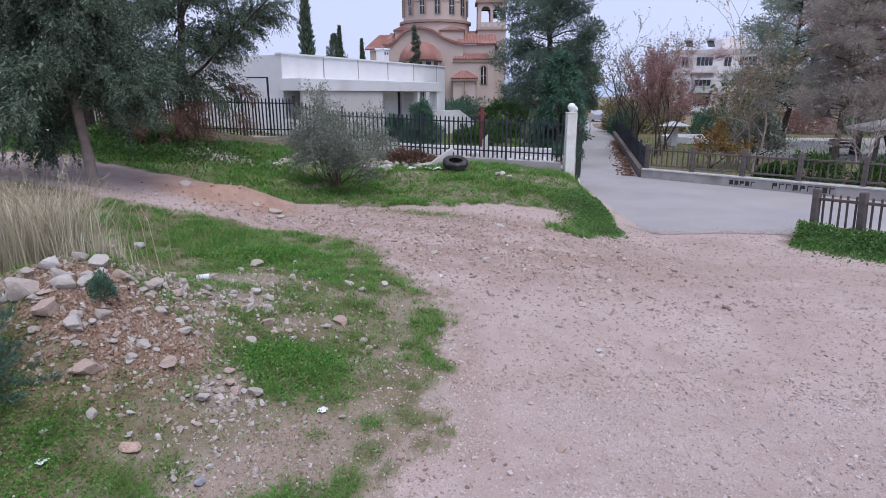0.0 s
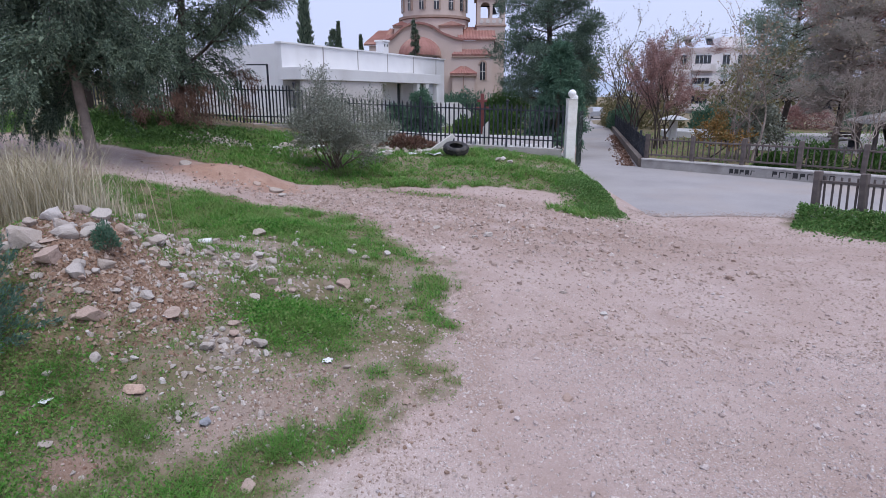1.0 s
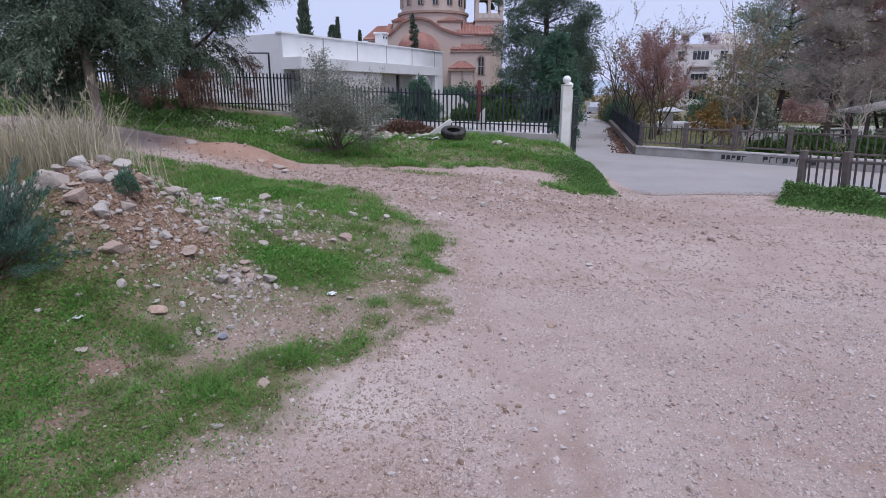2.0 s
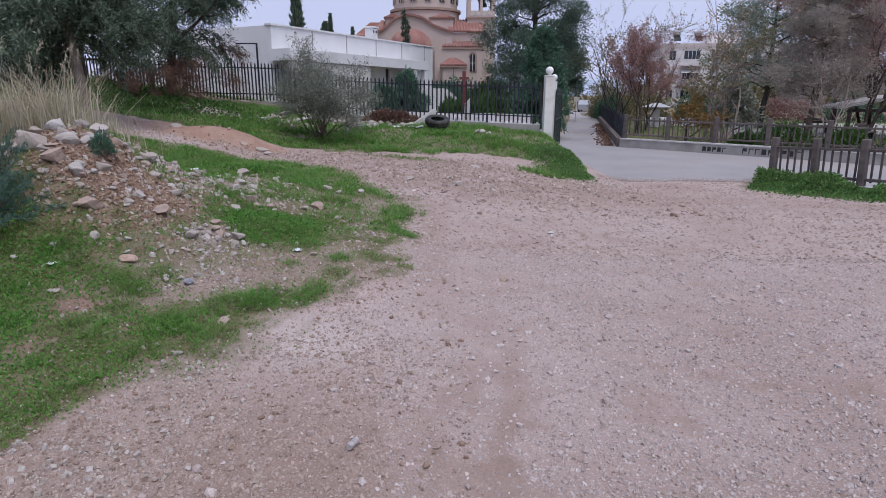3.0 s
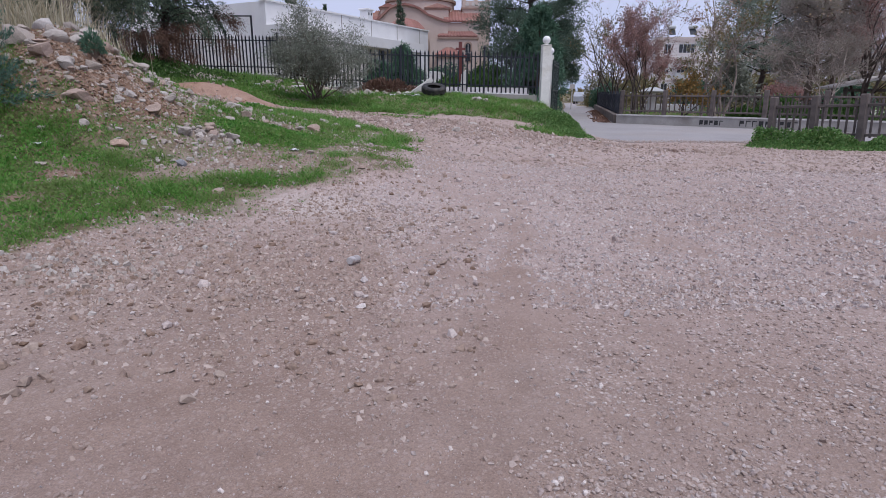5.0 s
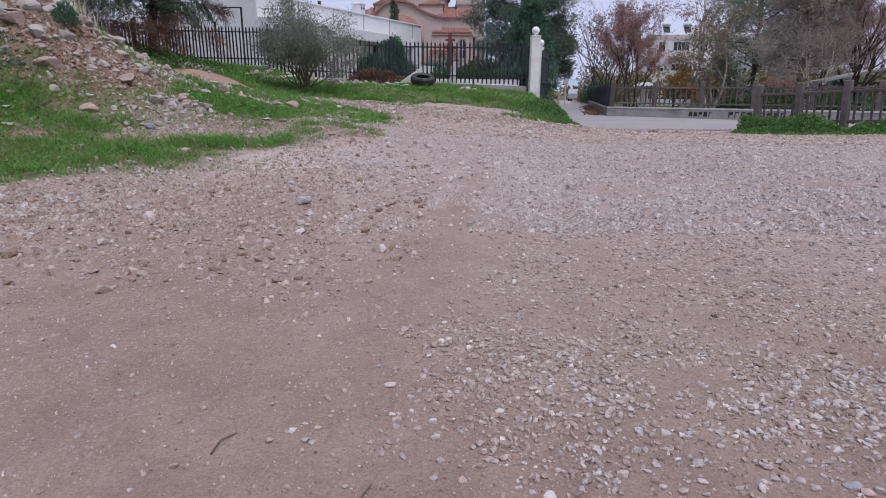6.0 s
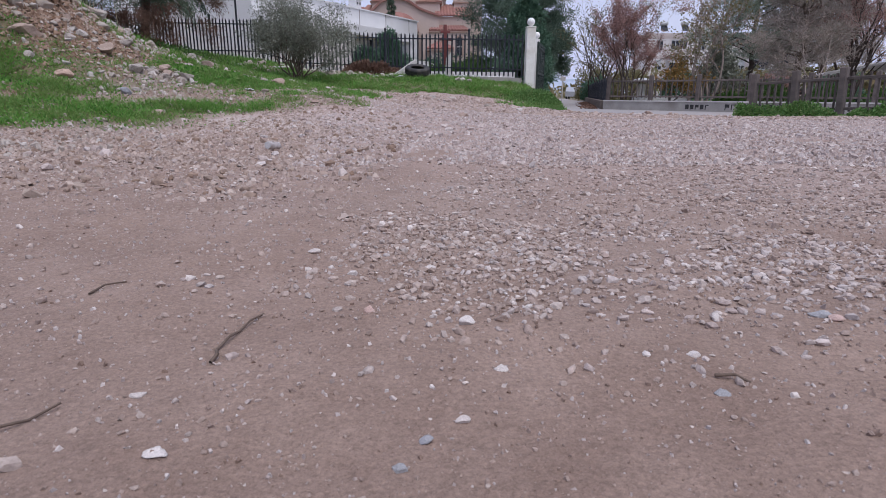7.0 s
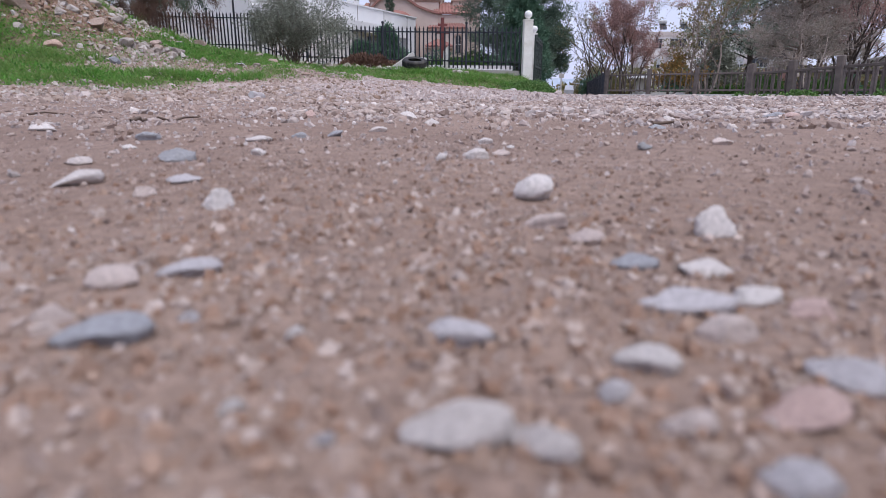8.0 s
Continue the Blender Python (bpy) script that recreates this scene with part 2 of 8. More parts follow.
M_WHITE_STONE = stone_mix("white_pebble", [(0.58, 0.525, 0.50), (0.67, 0.62, 0.60), (0.54, 0.47, 0.44)], by="object", fine=4, depth=0.0012)
M_PALEPINK = stone_mix("pale_pink_pebble", [(0.56, 0.46, 0.425), (0.61, 0.51, 0.47)], by="object", fine=4, depth=0.0012)
M_LILAC = stone_mix("lilac_grey_pebble", [(0.55, 0.51, 0.515), (0.49, 0.46, 0.475)], by="object", fine=4, depth=0.0012)
M_SANDGRIT = stone_mix("brown_sandy_grit", [(0.20, 0.135, 0.105), (0.29, 0.205, 0.165), (0.25, 0.175, 0.14), (0.37, 0.285, 0.245), (0.27, 0.20, 0.17), (0.33, 0.25, 0.215)], fine=300, depth=0.0005)
M_GREY_STONE = stone_mix("grey_pebble", [(0.30, 0.30, 0.32), (0.36, 0.36, 0.385), (0.27, 0.265, 0.265)], by="object", fine=4, depth=0.0012)
M_GRASS = foliage("green_grass", [(0.045, 0.14, 0.03), (0.11, 0.29, 0.05), (0.165, 0.38, 0.07), (0.105, 0.27, 0.05), (0.28, 0.36, 0.13), (0.13, 0.33, 0.06)], 0.55, 0.4, (0.19, 0.26, 0.085))
M_IVY = foliage("ivy_leaves", [(0.05, 0.12, 0.03), (0.11, 0.23, 0.06), (0.18, 0.32, 0.10), (0.09, 0.19, 0.05), (0.24, 0.31, 0.12)], 0.5, 0.3)
M_WEED = foliage("weed_leaves", [(0.04, 0.09, 0.025), (0.07, 0.14, 0.035), (0.10, 0.18, 0.05)], 0.55, 0.25)
M_DRY = foliage("dry_straw", [(0.38, 0.325, 0.215), (0.49, 0.435, 0.315), (0.58, 0.53, 0.41), (0.30, 0.27, 0.16)], 0.7, 0.25)
# the lightest tone stands in for lit needle tips, given to leaves at random
M_CONIFER = foliage("conifer_needles", [(0.042, 0.066, 0.048), (0.08, 0.118, 0.084), (0.132, 0.18, 0.125), (0.215, 0.272, 0.195)], 0.8, 0.15)
# paler copy of the pine needles, haze over the park put into its colour
M_HAZYPINE = foliage("haze_greyed_pine_needles", [(0.20, 0.26, 0.20), (0.28, 0.345, 0.27), (0.35, 0.41, 0.33)], 0.8, 0.45)
M_PINE = foliage("pine_needles", [(0.075, 0.12, 0.09), (0.11, 0.165, 0.12), (0.155, 0.215, 0.155)], 0.65, 0.24)
# brown needles, also lightened in colour for the park's haze
M_PINEBROWN = foliage("dull_brown_needles", [(0.38, 0.34, 0.30), (0.46, 0.405, 0.37), (0.36, 0.36, 0.30)], 0.8, 0.55)
M_FIR = foliage("fir_needles", [(0.065, 0.135, 0.09), (0.095, 0.18, 0.12), (0.13, 0.225, 0.15)], 0.65, 0.22)
M_OLIVE = foliage("grey_olive_leaves", [(0.14, 0.155, 0.12), (0.215, 0.235, 0.19), (0.33, 0.35, 0.295), (0.125, 0.14, 0.105)], 0.55, 0.25)
M_RUST = foliage("rusty_autumn_leaves", [(0.29, 0.165, 0.15), (0.37, 0.215, 0.195), (0.42, 0.275, 0.245), (0.31, 0.22, 0.205)], 0.75, 0.35)
M_GOLD = foliage("golden_autumn_leaves", [(0.33, 0.17, 0.05), (0.25, 0.155, 0.06), (0.17, 0.15, 0.06), (0.40, 0.22, 0.07)], 0.65, 0.3)
M_TAN = foliage("tan_last_leaves", [(0.34, 0.25, 0.18), (0.42, 0.32, 0.24), (0.30, 0.26, 0.14), (0.38, 0.25, 0.20)], 0.7, 0.3)
M_DEAD = foliage("dead_conifer_needles", [(0.20, 0.115, 0.085), (0.15, 0.09, 0.07), (0.25, 0.15, 0.11)], 0.8, 0.15)
M_MUTED = foliage("muted_green_brown_leaves", [(0.180, 0.180, 0.090), (0.252, 0.216, 0.126), (0.126, 0.144, 0.063), (0.324, 0.234, 0.126)], 0.7, 0.25)
M_BLUEGREEN = foliage("blue_green_shrub", [(0.075, 0.14, 0.105), (0.12, 0.21, 0.16), (0.18, 0.29, 0.22)], 0.6, 0.4)
M_BARK = surface("bark_brown", (0.10, 0.075, 0.06), (0.19, 0.145, 0.115), 6, 45, 0.95, 0.8, depth=0.03)
M_BARK_DARK = surface("bark_dark", (0.045, 0.035, 0.03), (0.085, 0.065, 0.055), 6, 45, 0.95, 0.8, depth=0.03)
M_BARK_GREY = surface("bark_grey_brown", (0.19, 0.155, 0.135), (0.30, 0.25, 0.22), 6, 45, 0.95, 0.7, depth=0.02)
M_BARK_PALE = surface("bark_pale", (0.24, 0.195, 0.17), (0.36, 0.30, 0.265), 6, 45, 0.9, 0.5, depth=0.02)
M_TWIG = surface("twig", (0.10, 0.07, 0.055), (0.16, 0.115, 0.09), 30, 200, 0.9, 0.5, depth=0.003)
M_IRON = surface("dark_iron_paint", (0.014, 0.018, 0.028), (0.026, 0.03, 0.042), 8, 90, 0.65, 0.15, 0.0, vary=0.25, depth=0.002)
M_GREENIRON = surface("green_gate_paint", (0.025, 0.04, 0.035), (0.04, 0.055, 0.05), 8, 90, 0.5, 0.1, 0.2, depth=0.002)
M_WHITEWASH = surface("whitewashed_plaster", (0.69, 0.69, 0.70), (0.77, 0.77, 0.775), 0.9, 50, 0.9, 0.2, depth=0.006, spot=(0.60, 0.585, 0.575), grain=0.1)
M_POST = surface("white_post_paint", (0.70, 0.69, 0.64), (0.80, 0.79, 0.75), 5, 60, 0.8, 0.2, depth=0.004, spot=(0.60, 0.57, 0.50))
M_GLOBE = surface("opal_globe", (0.80, 0.80, 0.79), (0.85, 0.85, 0.84), 8, 40, 0.3, 0.0)
M_CONCRETE = surface("grey_concrete", (0.30, 0.285, 0.27), (0.41, 0.39, 0.37), 2.2, 70, 0.92, 0.35, depth=0.006, spot=(0.24, 0.22, 0.20))
M_STONEWALL = surface("dark_rough_stone_edging", (0.12, 0.10, 0.09), (0.20, 0.165, 0.145), 3, 40, 0.95, 0.6, depth=0.01, spot=(0.16, 0.10, 0.075))
M_PALECON = surface("pale_concrete", (0.50, 0.48, 0.46), (0.60, 0.58, 0.56), 4, 70, 0.9, 0.3, depth=0.006)
M_CHURCH = surface("beige_stucco", (0.50, 0.41, 0.36), (0.56, 0.465, 0.415), 0.5, 12, 0.92, 0.1, depth=0.01, spot=(0.46, 0.375, 0.33), grain=0.08)
M_CORNICE = surface("brown_cornice", (0.30, 0.21, 0.17), (0.37, 0.27, 0.22), 2, 20, 0.85, 0.2)
M_TILE = surface("red_clay_tile", (0.25, 0.115, 0.095), (0.34, 0.17, 0.145), 1.2, 9, 0.8, 0.3, vary=0.12, depth=0.02, spot=(0.42, 0.26, 0.21))
M_DARKGLASS = surface("dark_window_glass", (0.025, 0.028, 0.034), (0.05, 0.055, 0.065), 1, 5, 0.15, 0.0)
M_FLAT = surface("block_render", (0.70, 0.67, 0.67), (0.79, 0.76, 0.76), 0.4, 8, 0.92, 0.1, spot=(0.46, 0.41, 0.38))
M_FLATPINK = surface("block_band", (0.56, 0.49, 0.47), (0.64, 0.57, 0.55), 0.5, 8, 0.92, 0.1)
M_AWNING = surface("faded_awning", (0.50, 0.48, 0.47), (0.62, 0.60, 0.59), 1, 20, 0.85, 0.1)
M_SHUTTER = surface("grey_shutter", (0.42, 0.44, 0.46), (0.52, 0.54, 0.57), 2, 20, 0.6, 0.1)
M_RUBBER = surface("tyre_rubber", (0.018, 0.018, 0.02), (0.038, 0.036, 0.035), 9, 80, 0.75, 0.3, depth=0.003, spot=(0.09, 0.08, 0.07))
M_REDPAINT = surface("dark_red_paint", (0.13, 0.032, 0.03), (0.19, 0.05, 0.045), 6, 50, 0.6, 0.1)
M_RAILWOOD = surface("grey_brown_rail_wood", (0.085, 0.07, 0.066), (0.145, 0.12, 0.11), 5, 60, 0.9, 0.4, vary=0.2, depth=0.004)
M_ALU = surface("weathered_tin", (0.42, 0.40, 0.39), (0.62, 0.60, 0.58), 30, 200, 0.45, 0.2, 0.6, depth=0.001, spot=(0.30, 0.24, 0.22))
M_CANPRINT = surface("faded_can_print", (0.30, 0.26, 0.255), (0.60, 0.555, 0.545), 34, 220, 0.5, 0.1, 0.3, depth=0.001)
M_BLACKPAINT = surface("black_spray_paint", (0.02, 0.02, 0.022), (0.035, 0.035, 0.035), 20, 90, 0.7, 0.0)
M_PLASTIC = surface("white_litter", (0.66, 0.66, 0.68), (0.76, 0.76, 0.78), 20, 90, 0.5, 0.1, depth=0.002)
M_PAVING = surface("pale_path_paving", (0.33, 0.30, 0.285), (0.40, 0.37, 0.35), 0.6, 30, 0.9, 0.2)
M_PORCHWALL = surface("beige_rendered_wall", (0.56, 0.53, 0.51), (0.63, 0.60, 0.58), 0.9, 50, 0.9, 0.2, depth=0.004)
M_MARBLE = surface("white_marble", (0.66, 0.66, 0.66), (0.74, 0.74, 0.74), 3, 30, 0.6, 0.1)
M_ROOFWHITE = surface("pale_shed_roof", (0.52, 0.50, 0.49), (0.62, 0.60, 0.59), 1, 20, 0.7, 0.1)
# distance haze is painted into this pale blue-grey
M_HILL = surface("haze_tinted_hill", (0.36, 0.42, 0.52), (0.40, 0.46, 0.56), 0.01, 0.1, 1.0, 0.0)
M_CARPAINT = surface("silver_car_paint", (0.42, 0.44, 0.47), (0.48, 0.50, 0.53), 3, 60, 0.3, 0.0, 0.4)


# ---- mesh helpers ----
rng = np.random.default_rng(7)


def mesh_np(name, verts, faces, mat, smooth=False):
    """A mesh from arrays: verts (n, 3), faces (m, k)."""
    me = bpy.data.meshes.new(name)
    k = faces.shape[1]
    me.vertices.add(len(verts))
    me.vertices.foreach_set("co", np.asarray(verts, np.float32).ravel())
    me.loops.add(faces.size)
    me.loops.foreach_set("vertex_index", np.asarray(faces, np.int32).ravel())
    me.polygons.add(len(faces))
    me.polygons.foreach_set("loop_start", np.arange(0, faces.size, k, dtype=np.int32))
    me.polygons.foreach_set("use_smooth", np.full(len(faces), smooth))
    me.update(calc_edges=True)
    me.materials.append(mat)
    return me


def bm_mesh(name, bm, mat, smooth=False):
    me = bpy.data.meshes.new(name)
    bm.normal_update()
    for f in bm.faces:
        f.smooth = smooth
    bm.to_mesh(me)
    bm.free()
    me.materials.append(mat)
    return me


def part(name, bm, mat, parent, label="", smooth=False, at=None):
    """One mesh object under a thing or a part."""
    me = bm_mesh(name, bm, mat, smooth) if isinstance(bm, bmesh.types.BMesh) else bm
    ob = new(name, me)
    ob.parent = parent
    if at is not None:
        ob.matrix_basis = at
    return tagged(ob, label)


def thing(name, label, category, x=0.0, y=0.0, z=0.0, turn=0.0, group="", kind=""):
    """An empty at a thing's base, that its parts hang on."""
    ob = new(name)
    ob.empty_display_size = 0.1
    ob.matrix_basis = pose(x, y, z, 0, 0, turn)
    return tagged(ob, label, category, group, kind)


def box(bm, x0, x1, y0, y1, z0, z1, bevel=0.0, m=None):
    g = bmesh.ops.create_cube(bm, size=1, matrix=Matrix.Translation(((x0 + x1) / 2, (y0 + y1) / 2, (z0 + z1) / 2)) @ Matrix.Diagonal((x1 - x0, y1 - y0, z1 - z0, 1)))
    vs = g["verts"]
    if bevel:
        es = list({e for v in vs for e in v.link_edges})
        r = bmesh.ops.bevel(bm, geom=es, offset=bevel, segments=1, affect="EDGES", profile=0.5)
        vs = list({v for f in r["faces"] for v in f.verts} | {v for v in vs if v.is_valid})
    if m is not None:
        bmesh.ops.transform(bm, matrix=m, verts=vs)
    return bm


def boxed(*a, **k):
    return box(bmesh.new(), *a, **k)


def prism(bm, outline, y0, y1):
    """An outline of (x, z) drawn out along y."""
    a = [bm.verts.new((x, y0, z)) for x, z in outline]
    b = [bm.verts.new((x, y1, z)) for x, z in outline]
    bm.faces.new(a)
    bm.faces.new(b[::-1])
    for i in range(len(a)):
        j = (i + 1) % len(a)
        bm.faces.new((a[j], a[i], b[i], b[j]))
    return bm


def slab(bm, outline, z0, z1):
    """An outline of (x, y) drawn out along z."""
    a = [bm.verts.new((x, y, z0)) for x, y in outline]
    b = [bm.verts.new((x, y, z1)) for x, y in outline]
    bm.faces.new(a[::-1])
    bm.faces.new(b)
    for i in range(len(a)):
        j = (i + 1) % len(a)
        bm.faces.new((a[i], a[j], b[j], b[i]))
    bmesh.ops.recalc_face_normals(bm, faces=bm.faces[:])
    return bm


def tube(bm, a, b, r0, r1=None, sides=8, cap=True):
    r1 = r0 if r1 is None else r1
    a, b = Vector(a), Vector(b)
    turn = (b - a).to_track_quat("Z", "Y").to_matrix()
    ring = []
    for c, r in ((a, r0), (b, r1)):
        ring.append([bm.verts.new(c + turn @ Vector((r * math.cos(k * math.tau / sides), r * math.sin(k * math.tau / sides), 0))) for k in range(sides)])
    for k in range(sides):
        j = (k + 1) % sides
        bm.faces.new((ring[0][k], ring[0][j], ring[1][j], ring[1][k]))
    if cap:
        bm.faces.new(ring[0][::-1])
        bm.faces.new(ring[1])
    return bm


def lathe(bm, profile, sides=20, centre=(0, 0, 0)):
    """A profile of (radius, height) turned round the z axis."""
    rings = []
    for r, z in profile:
        rings.append([bm.verts.new((centre[0] + r * math.cos(k * math.tau / sides), centre[1] + r * math.sin(k * math.tau / sides), centre[2] + z)) for k in range(sides)])
    for p, q in zip(rings, rings[1:]):
        for k in range(sides):
            j = (k + 1) % sides
            bm.faces.new((p[k], p[j], q[j], q[k]))
    for ring, flip in ((rings[0], True), (rings[-1], False)):
        bm.faces.new(ring[::-1] if flip else ring)
    return bm


def value_noise(x, y, seed=0):
    """Smooth noise from 0 to 1 on arrays of places, one cell a unit."""
    xi, yi = np.floor(x).astype(np.int64), np.floor(y).astype(np.int64)
    fx, fy = x - xi, y - yi
    fx, fy = fx * fx * (3 - 2 * fx), fy * fy * (3 - 2 * fy)

    def pick(i, j):
        k = (i * 374761393 + j * 668265263 + seed * 974634777) & 0x7FFFFFFF
        k = ((k ^ (k >> 13)) * 1274126177) & 0x7FFFFFFF
        return ((k ^ (k >> 16)) & 0xFFFF) / 65535.0

    top = pick(xi, yi) * (1 - fx) + pick(xi + 1, yi) * fx
    low = pick(xi, yi + 1) * (1 - fx) + pick(xi + 1, yi + 1) * fx
    return top * (1 - fy) + low * fy


def fractal(x, y, seed=0, octaves=4):
    total, gain, size = 0.0, 0.5, 1.0
    for k in range(octaves):
        total = total + gain * value_noise(x * size, y * size, seed + k)
        gain, size = gain * 0.5, size * 2.07
    return total / (1 - 0.5**octaves)


def ease(v, a, b):
    t = np.clip((np.asarray(v, float) - a) / (b - a), 0, 1)
    return t * t * (3 - 2 * t)


def inside(x, y, poly):
    """Which places lie inside a polygon."""
    hit = np.zeros(np.shape(x), bool)
    for (x0, y0), (x1, y1) in zip(poly, poly[1:] + poly[:1]):
        if y0 != y1:
            hit ^= ((y0 > y) != (y1 > y)) & (x < (x1 - x0) * (y - y0) / (y1 - y0) + x0)
    return hit


# ---- the lie of the land ----
def land(x, y):
    """Height of the ground: a level dirt lot, a rubble mound, a grassy bank up to the fence, a street a little lower."""
    x, y = np.asarray(x, float), np.asarray(y, float)
    cross = np.interp(x, [-4.1, 1.5, 4.8], [0.521, 0.095, -0.35])
    z = ease(y, 1.5, 8) * np.clip(cross, 0, None) + ease(y, 5.5, 13) * np.clip(cross, None, 0)
    # the street runs on behind the near railing, the park lies a little higher behind its wall
    beyond = ease((x - 8.48) * 0.867 + (y - 13.38) * 0.5, 0.15, 0.6) * ease(x, 6.5, 8)
    z = z * (1 - beyond) - 0.35 * beyond
    park = np.minimum(ease((x - 7.62) * 0.689 + (y - 23.3) * 0.725, 0.0, 0.3), ease((x - 7.62) * 0.976 - (y - 23.4) * 0.218, -0.1, 0.2))
    z = z + 0.1 * park
    side = np.where(x < -3.572, 1.7, 0.812)
    z = z + 1.025 * np.exp(-((x + 3.572) ** 2 / side**2 + (y - 4.96) ** 2 / 1.335**2))
    z = z + 0.32 * np.exp(-((x + 2.42) ** 2 / 1.167**2 + (y - 5.124) ** 2 / 2.909**2)) + 0.139 * np.exp(-((x + 0.556) ** 2 / 0.783**2 + (y - 4.494) ** 2 / 1.159**2))
    z = z + 0.16 * np.clip(-x - 3.5, 0, 6) * ease(y, 7, 11)
    z = z + np.clip(0.52 + 0.05 * x, 0.12, 0.65) * ease(y, 12.5, 18.3) * (1 - ease(x, 3.5, 4.5))
    z = z + 0.27 * np.exp(-(((x + 4.75) / 1.05) ** 2) - ((y - 12.4 - 0.12 * (x + 4.7)) / 0.36) ** 2)
    z = z + 0.2 * ease(-x, 2.5, 5.5) * ease(y, 14.5, 19.5)
    return z


def bumps(x, y):
    """Small unevenness of trodden ground, none on the street."""
    quiet = 1 - ease(x, 3.6, 5) * ease(y, 12.5, 14)
    loose = ease(np.exp(-((x + 3.2) ** 2 + (y - 4.8) ** 2) / 4.0), 0.15, 0.8)
    lumps = 0.13 * (fractal(x * 1.5, y * 1.5, 45, 3) - 0.5) * ease(y, 13, 14.2) * (1 - ease(y, 20, 21)) * (1 - ease(x, 3.4, 4.1))
    return lumps + quiet * (0.035 * (fractal(x * 0.9, y * 0.9, 3) - 0.5) * ease(np.hypot(x - 0.7, y + 1.3), 0.3, 3) + 0.022 * (fractal(x * 4, y * 4, 9, 3) - 0.5) * ease(np.hypot(x - 0.7, y + 1.3), 0.2, 1.5)
                    + 0.012 * (fractal(x * 9, y * 9, 33, 2) - 0.5) * ease(np.hypot(x - 0.73, y + 1.32), 0.03, 0.25) * ease(6 - y, 0, 2)
                    + 0.10 * loose * (fractal(x * 3.5, y * 3.5, 21) - 0.5))


def height(x, y):
    return land(x, y) + bumps(np.asarray(x, float), np.asarray(y, float))


LOT_GRASS = [(-1.4, 9.7), (-0.3, 7.5), (-0.04, 6.3), (0.0, 5.4), (-0.08, 4.4), (-0.42, 3.78), (-0.9, 3.0), (-1.33, 2.45), (-1.55, 2.0), (-1.68, 1.6), (-1.85, 1.2), (-2.4, 0.75), (-5, 0.2), (-12, 0), (-14, 11.5), (-7.3, 10.9), (-5.6, 10.7), (-4.1, 10.5), (-2.45, 10.2)]
BANK_GRASS = [(3.9, 13.3), (2.9, 12.1), (2.2, 12.5), (2.9, 13.9), (1.9, 14.4), (0.0, 14.0), (-1.4, 13.3), (-3.0, 13.0), (-3.7, 12.9), (-4.7, 13.1), (-6.2, 13.6), (-8.8, 14.0), (-14, 15.0), (-30, 16), (-30, 21.4), (-5.6, 21.2), (3.6, 18.9), (4.25, 18.7), (4.2, 16.5)]
RED_EARTH = [(-7.2, 13.6), (-5.4, 13.3), (-4.4, 13.3), (-3.3, 12.9), (-3.3, 11.5), (-4.8, 11.3), (-6.2, 11.8)]


def soft_inside(x, y, poly, wobble=0.35, seed=5):
    """1 inside a polygon and 0 outside, with a ragged rim."""
    dx = (fractal(x * 1.7, y * 1.7, seed) - 0.5) * 2 * wobble + (fractal(x * 9, y * 9, seed + 7) - 0.5) * 1.3 * wobble
    dy = (fractal(x * 1.7, y * 1.7, seed + 40) - 0.5) * 2 * wobble + (fractal(x * 9, y * 9, seed + 47) - 0.5) * 1.3 * wobble
    return inside(x + dx, y + dy, poly)


# patches of thick and of thin grass (x, y, reach, thickness), and of bare stony soil (x, y, reach) beside the lot
LUSH = ((-1.56, 5.09, 0.36, 1.0), (-1.19, 4.89, 0.33, 1.0), (-0.94, 4.71, 0.2, 0.8), (-3.07, 8.71, 0.85, 1.0), (-2.35, 8.35, 0.75, 1.0), (-1.54, 7.68, 0.7, 0.85), (-3.96, 9.4, 1.1, 0.9),
        (-1.1, 3.3, 0.27, 1.0), (-1.27, 3.18, 0.27, 1.0), (-0.88, 3.39, 0.22, 1.0), (-0.73, 3.54, 0.16, 0.9), (-0.65, 3.85, 0.16, 1.0), (-1.6, 2.8, 0.28, 1.0), (-1.78, 2.62, 0.34, 1.0),
        (-3.1, 3.67, 0.5, 1.0), (-2.95, 3.12, 0.5, 0.95), (-2.57, 2.54, 0.42, 1.0), (-1.99, 2.25, 0.42, 1.0), (-3.3, 2.3, 0.9, 1.0), (-2.3, 1.75, 0.5, 1.0), (-2.75, 1.6, 0.5, 1.0), (-2.0, 1.62, 0.3, 1.0), (-2.15, 1.35, 0.3, 1.0))
THIN = ((-1.16, 6.66, 0.45, 0.8), (-0.28, 6.72, 0.24, 0.85), (-0.07, 5.33, 0.17, 0.85), (-0.27, 5.5, 0.19, 0.85), (-0.33, 4.32, 0.18, 0.9), (-1.09, 3.99, 0.16, 0.75), (-1.4, 2.75, 0.22, 0.85), (-2.31, 3.24, 0.35, 0.85),
        (-2.66, 3.4, 0.3, 0.8), (-2.3, 5.31, 0.38, 0.7), (-1.85, 6.7, 0.5, 0.85), (-2.05, 4.95, 0.25, 0.7), (-2.35, 4.1, 0.22, 0.6), (-0.75, 6.1, 0.35, 0.65), (-2.5, 3.75, 0.25, 0.75), (-3.2, 7.6, 0.5, 0.8), (-0.75, 5.15, 0.2, 0.6))
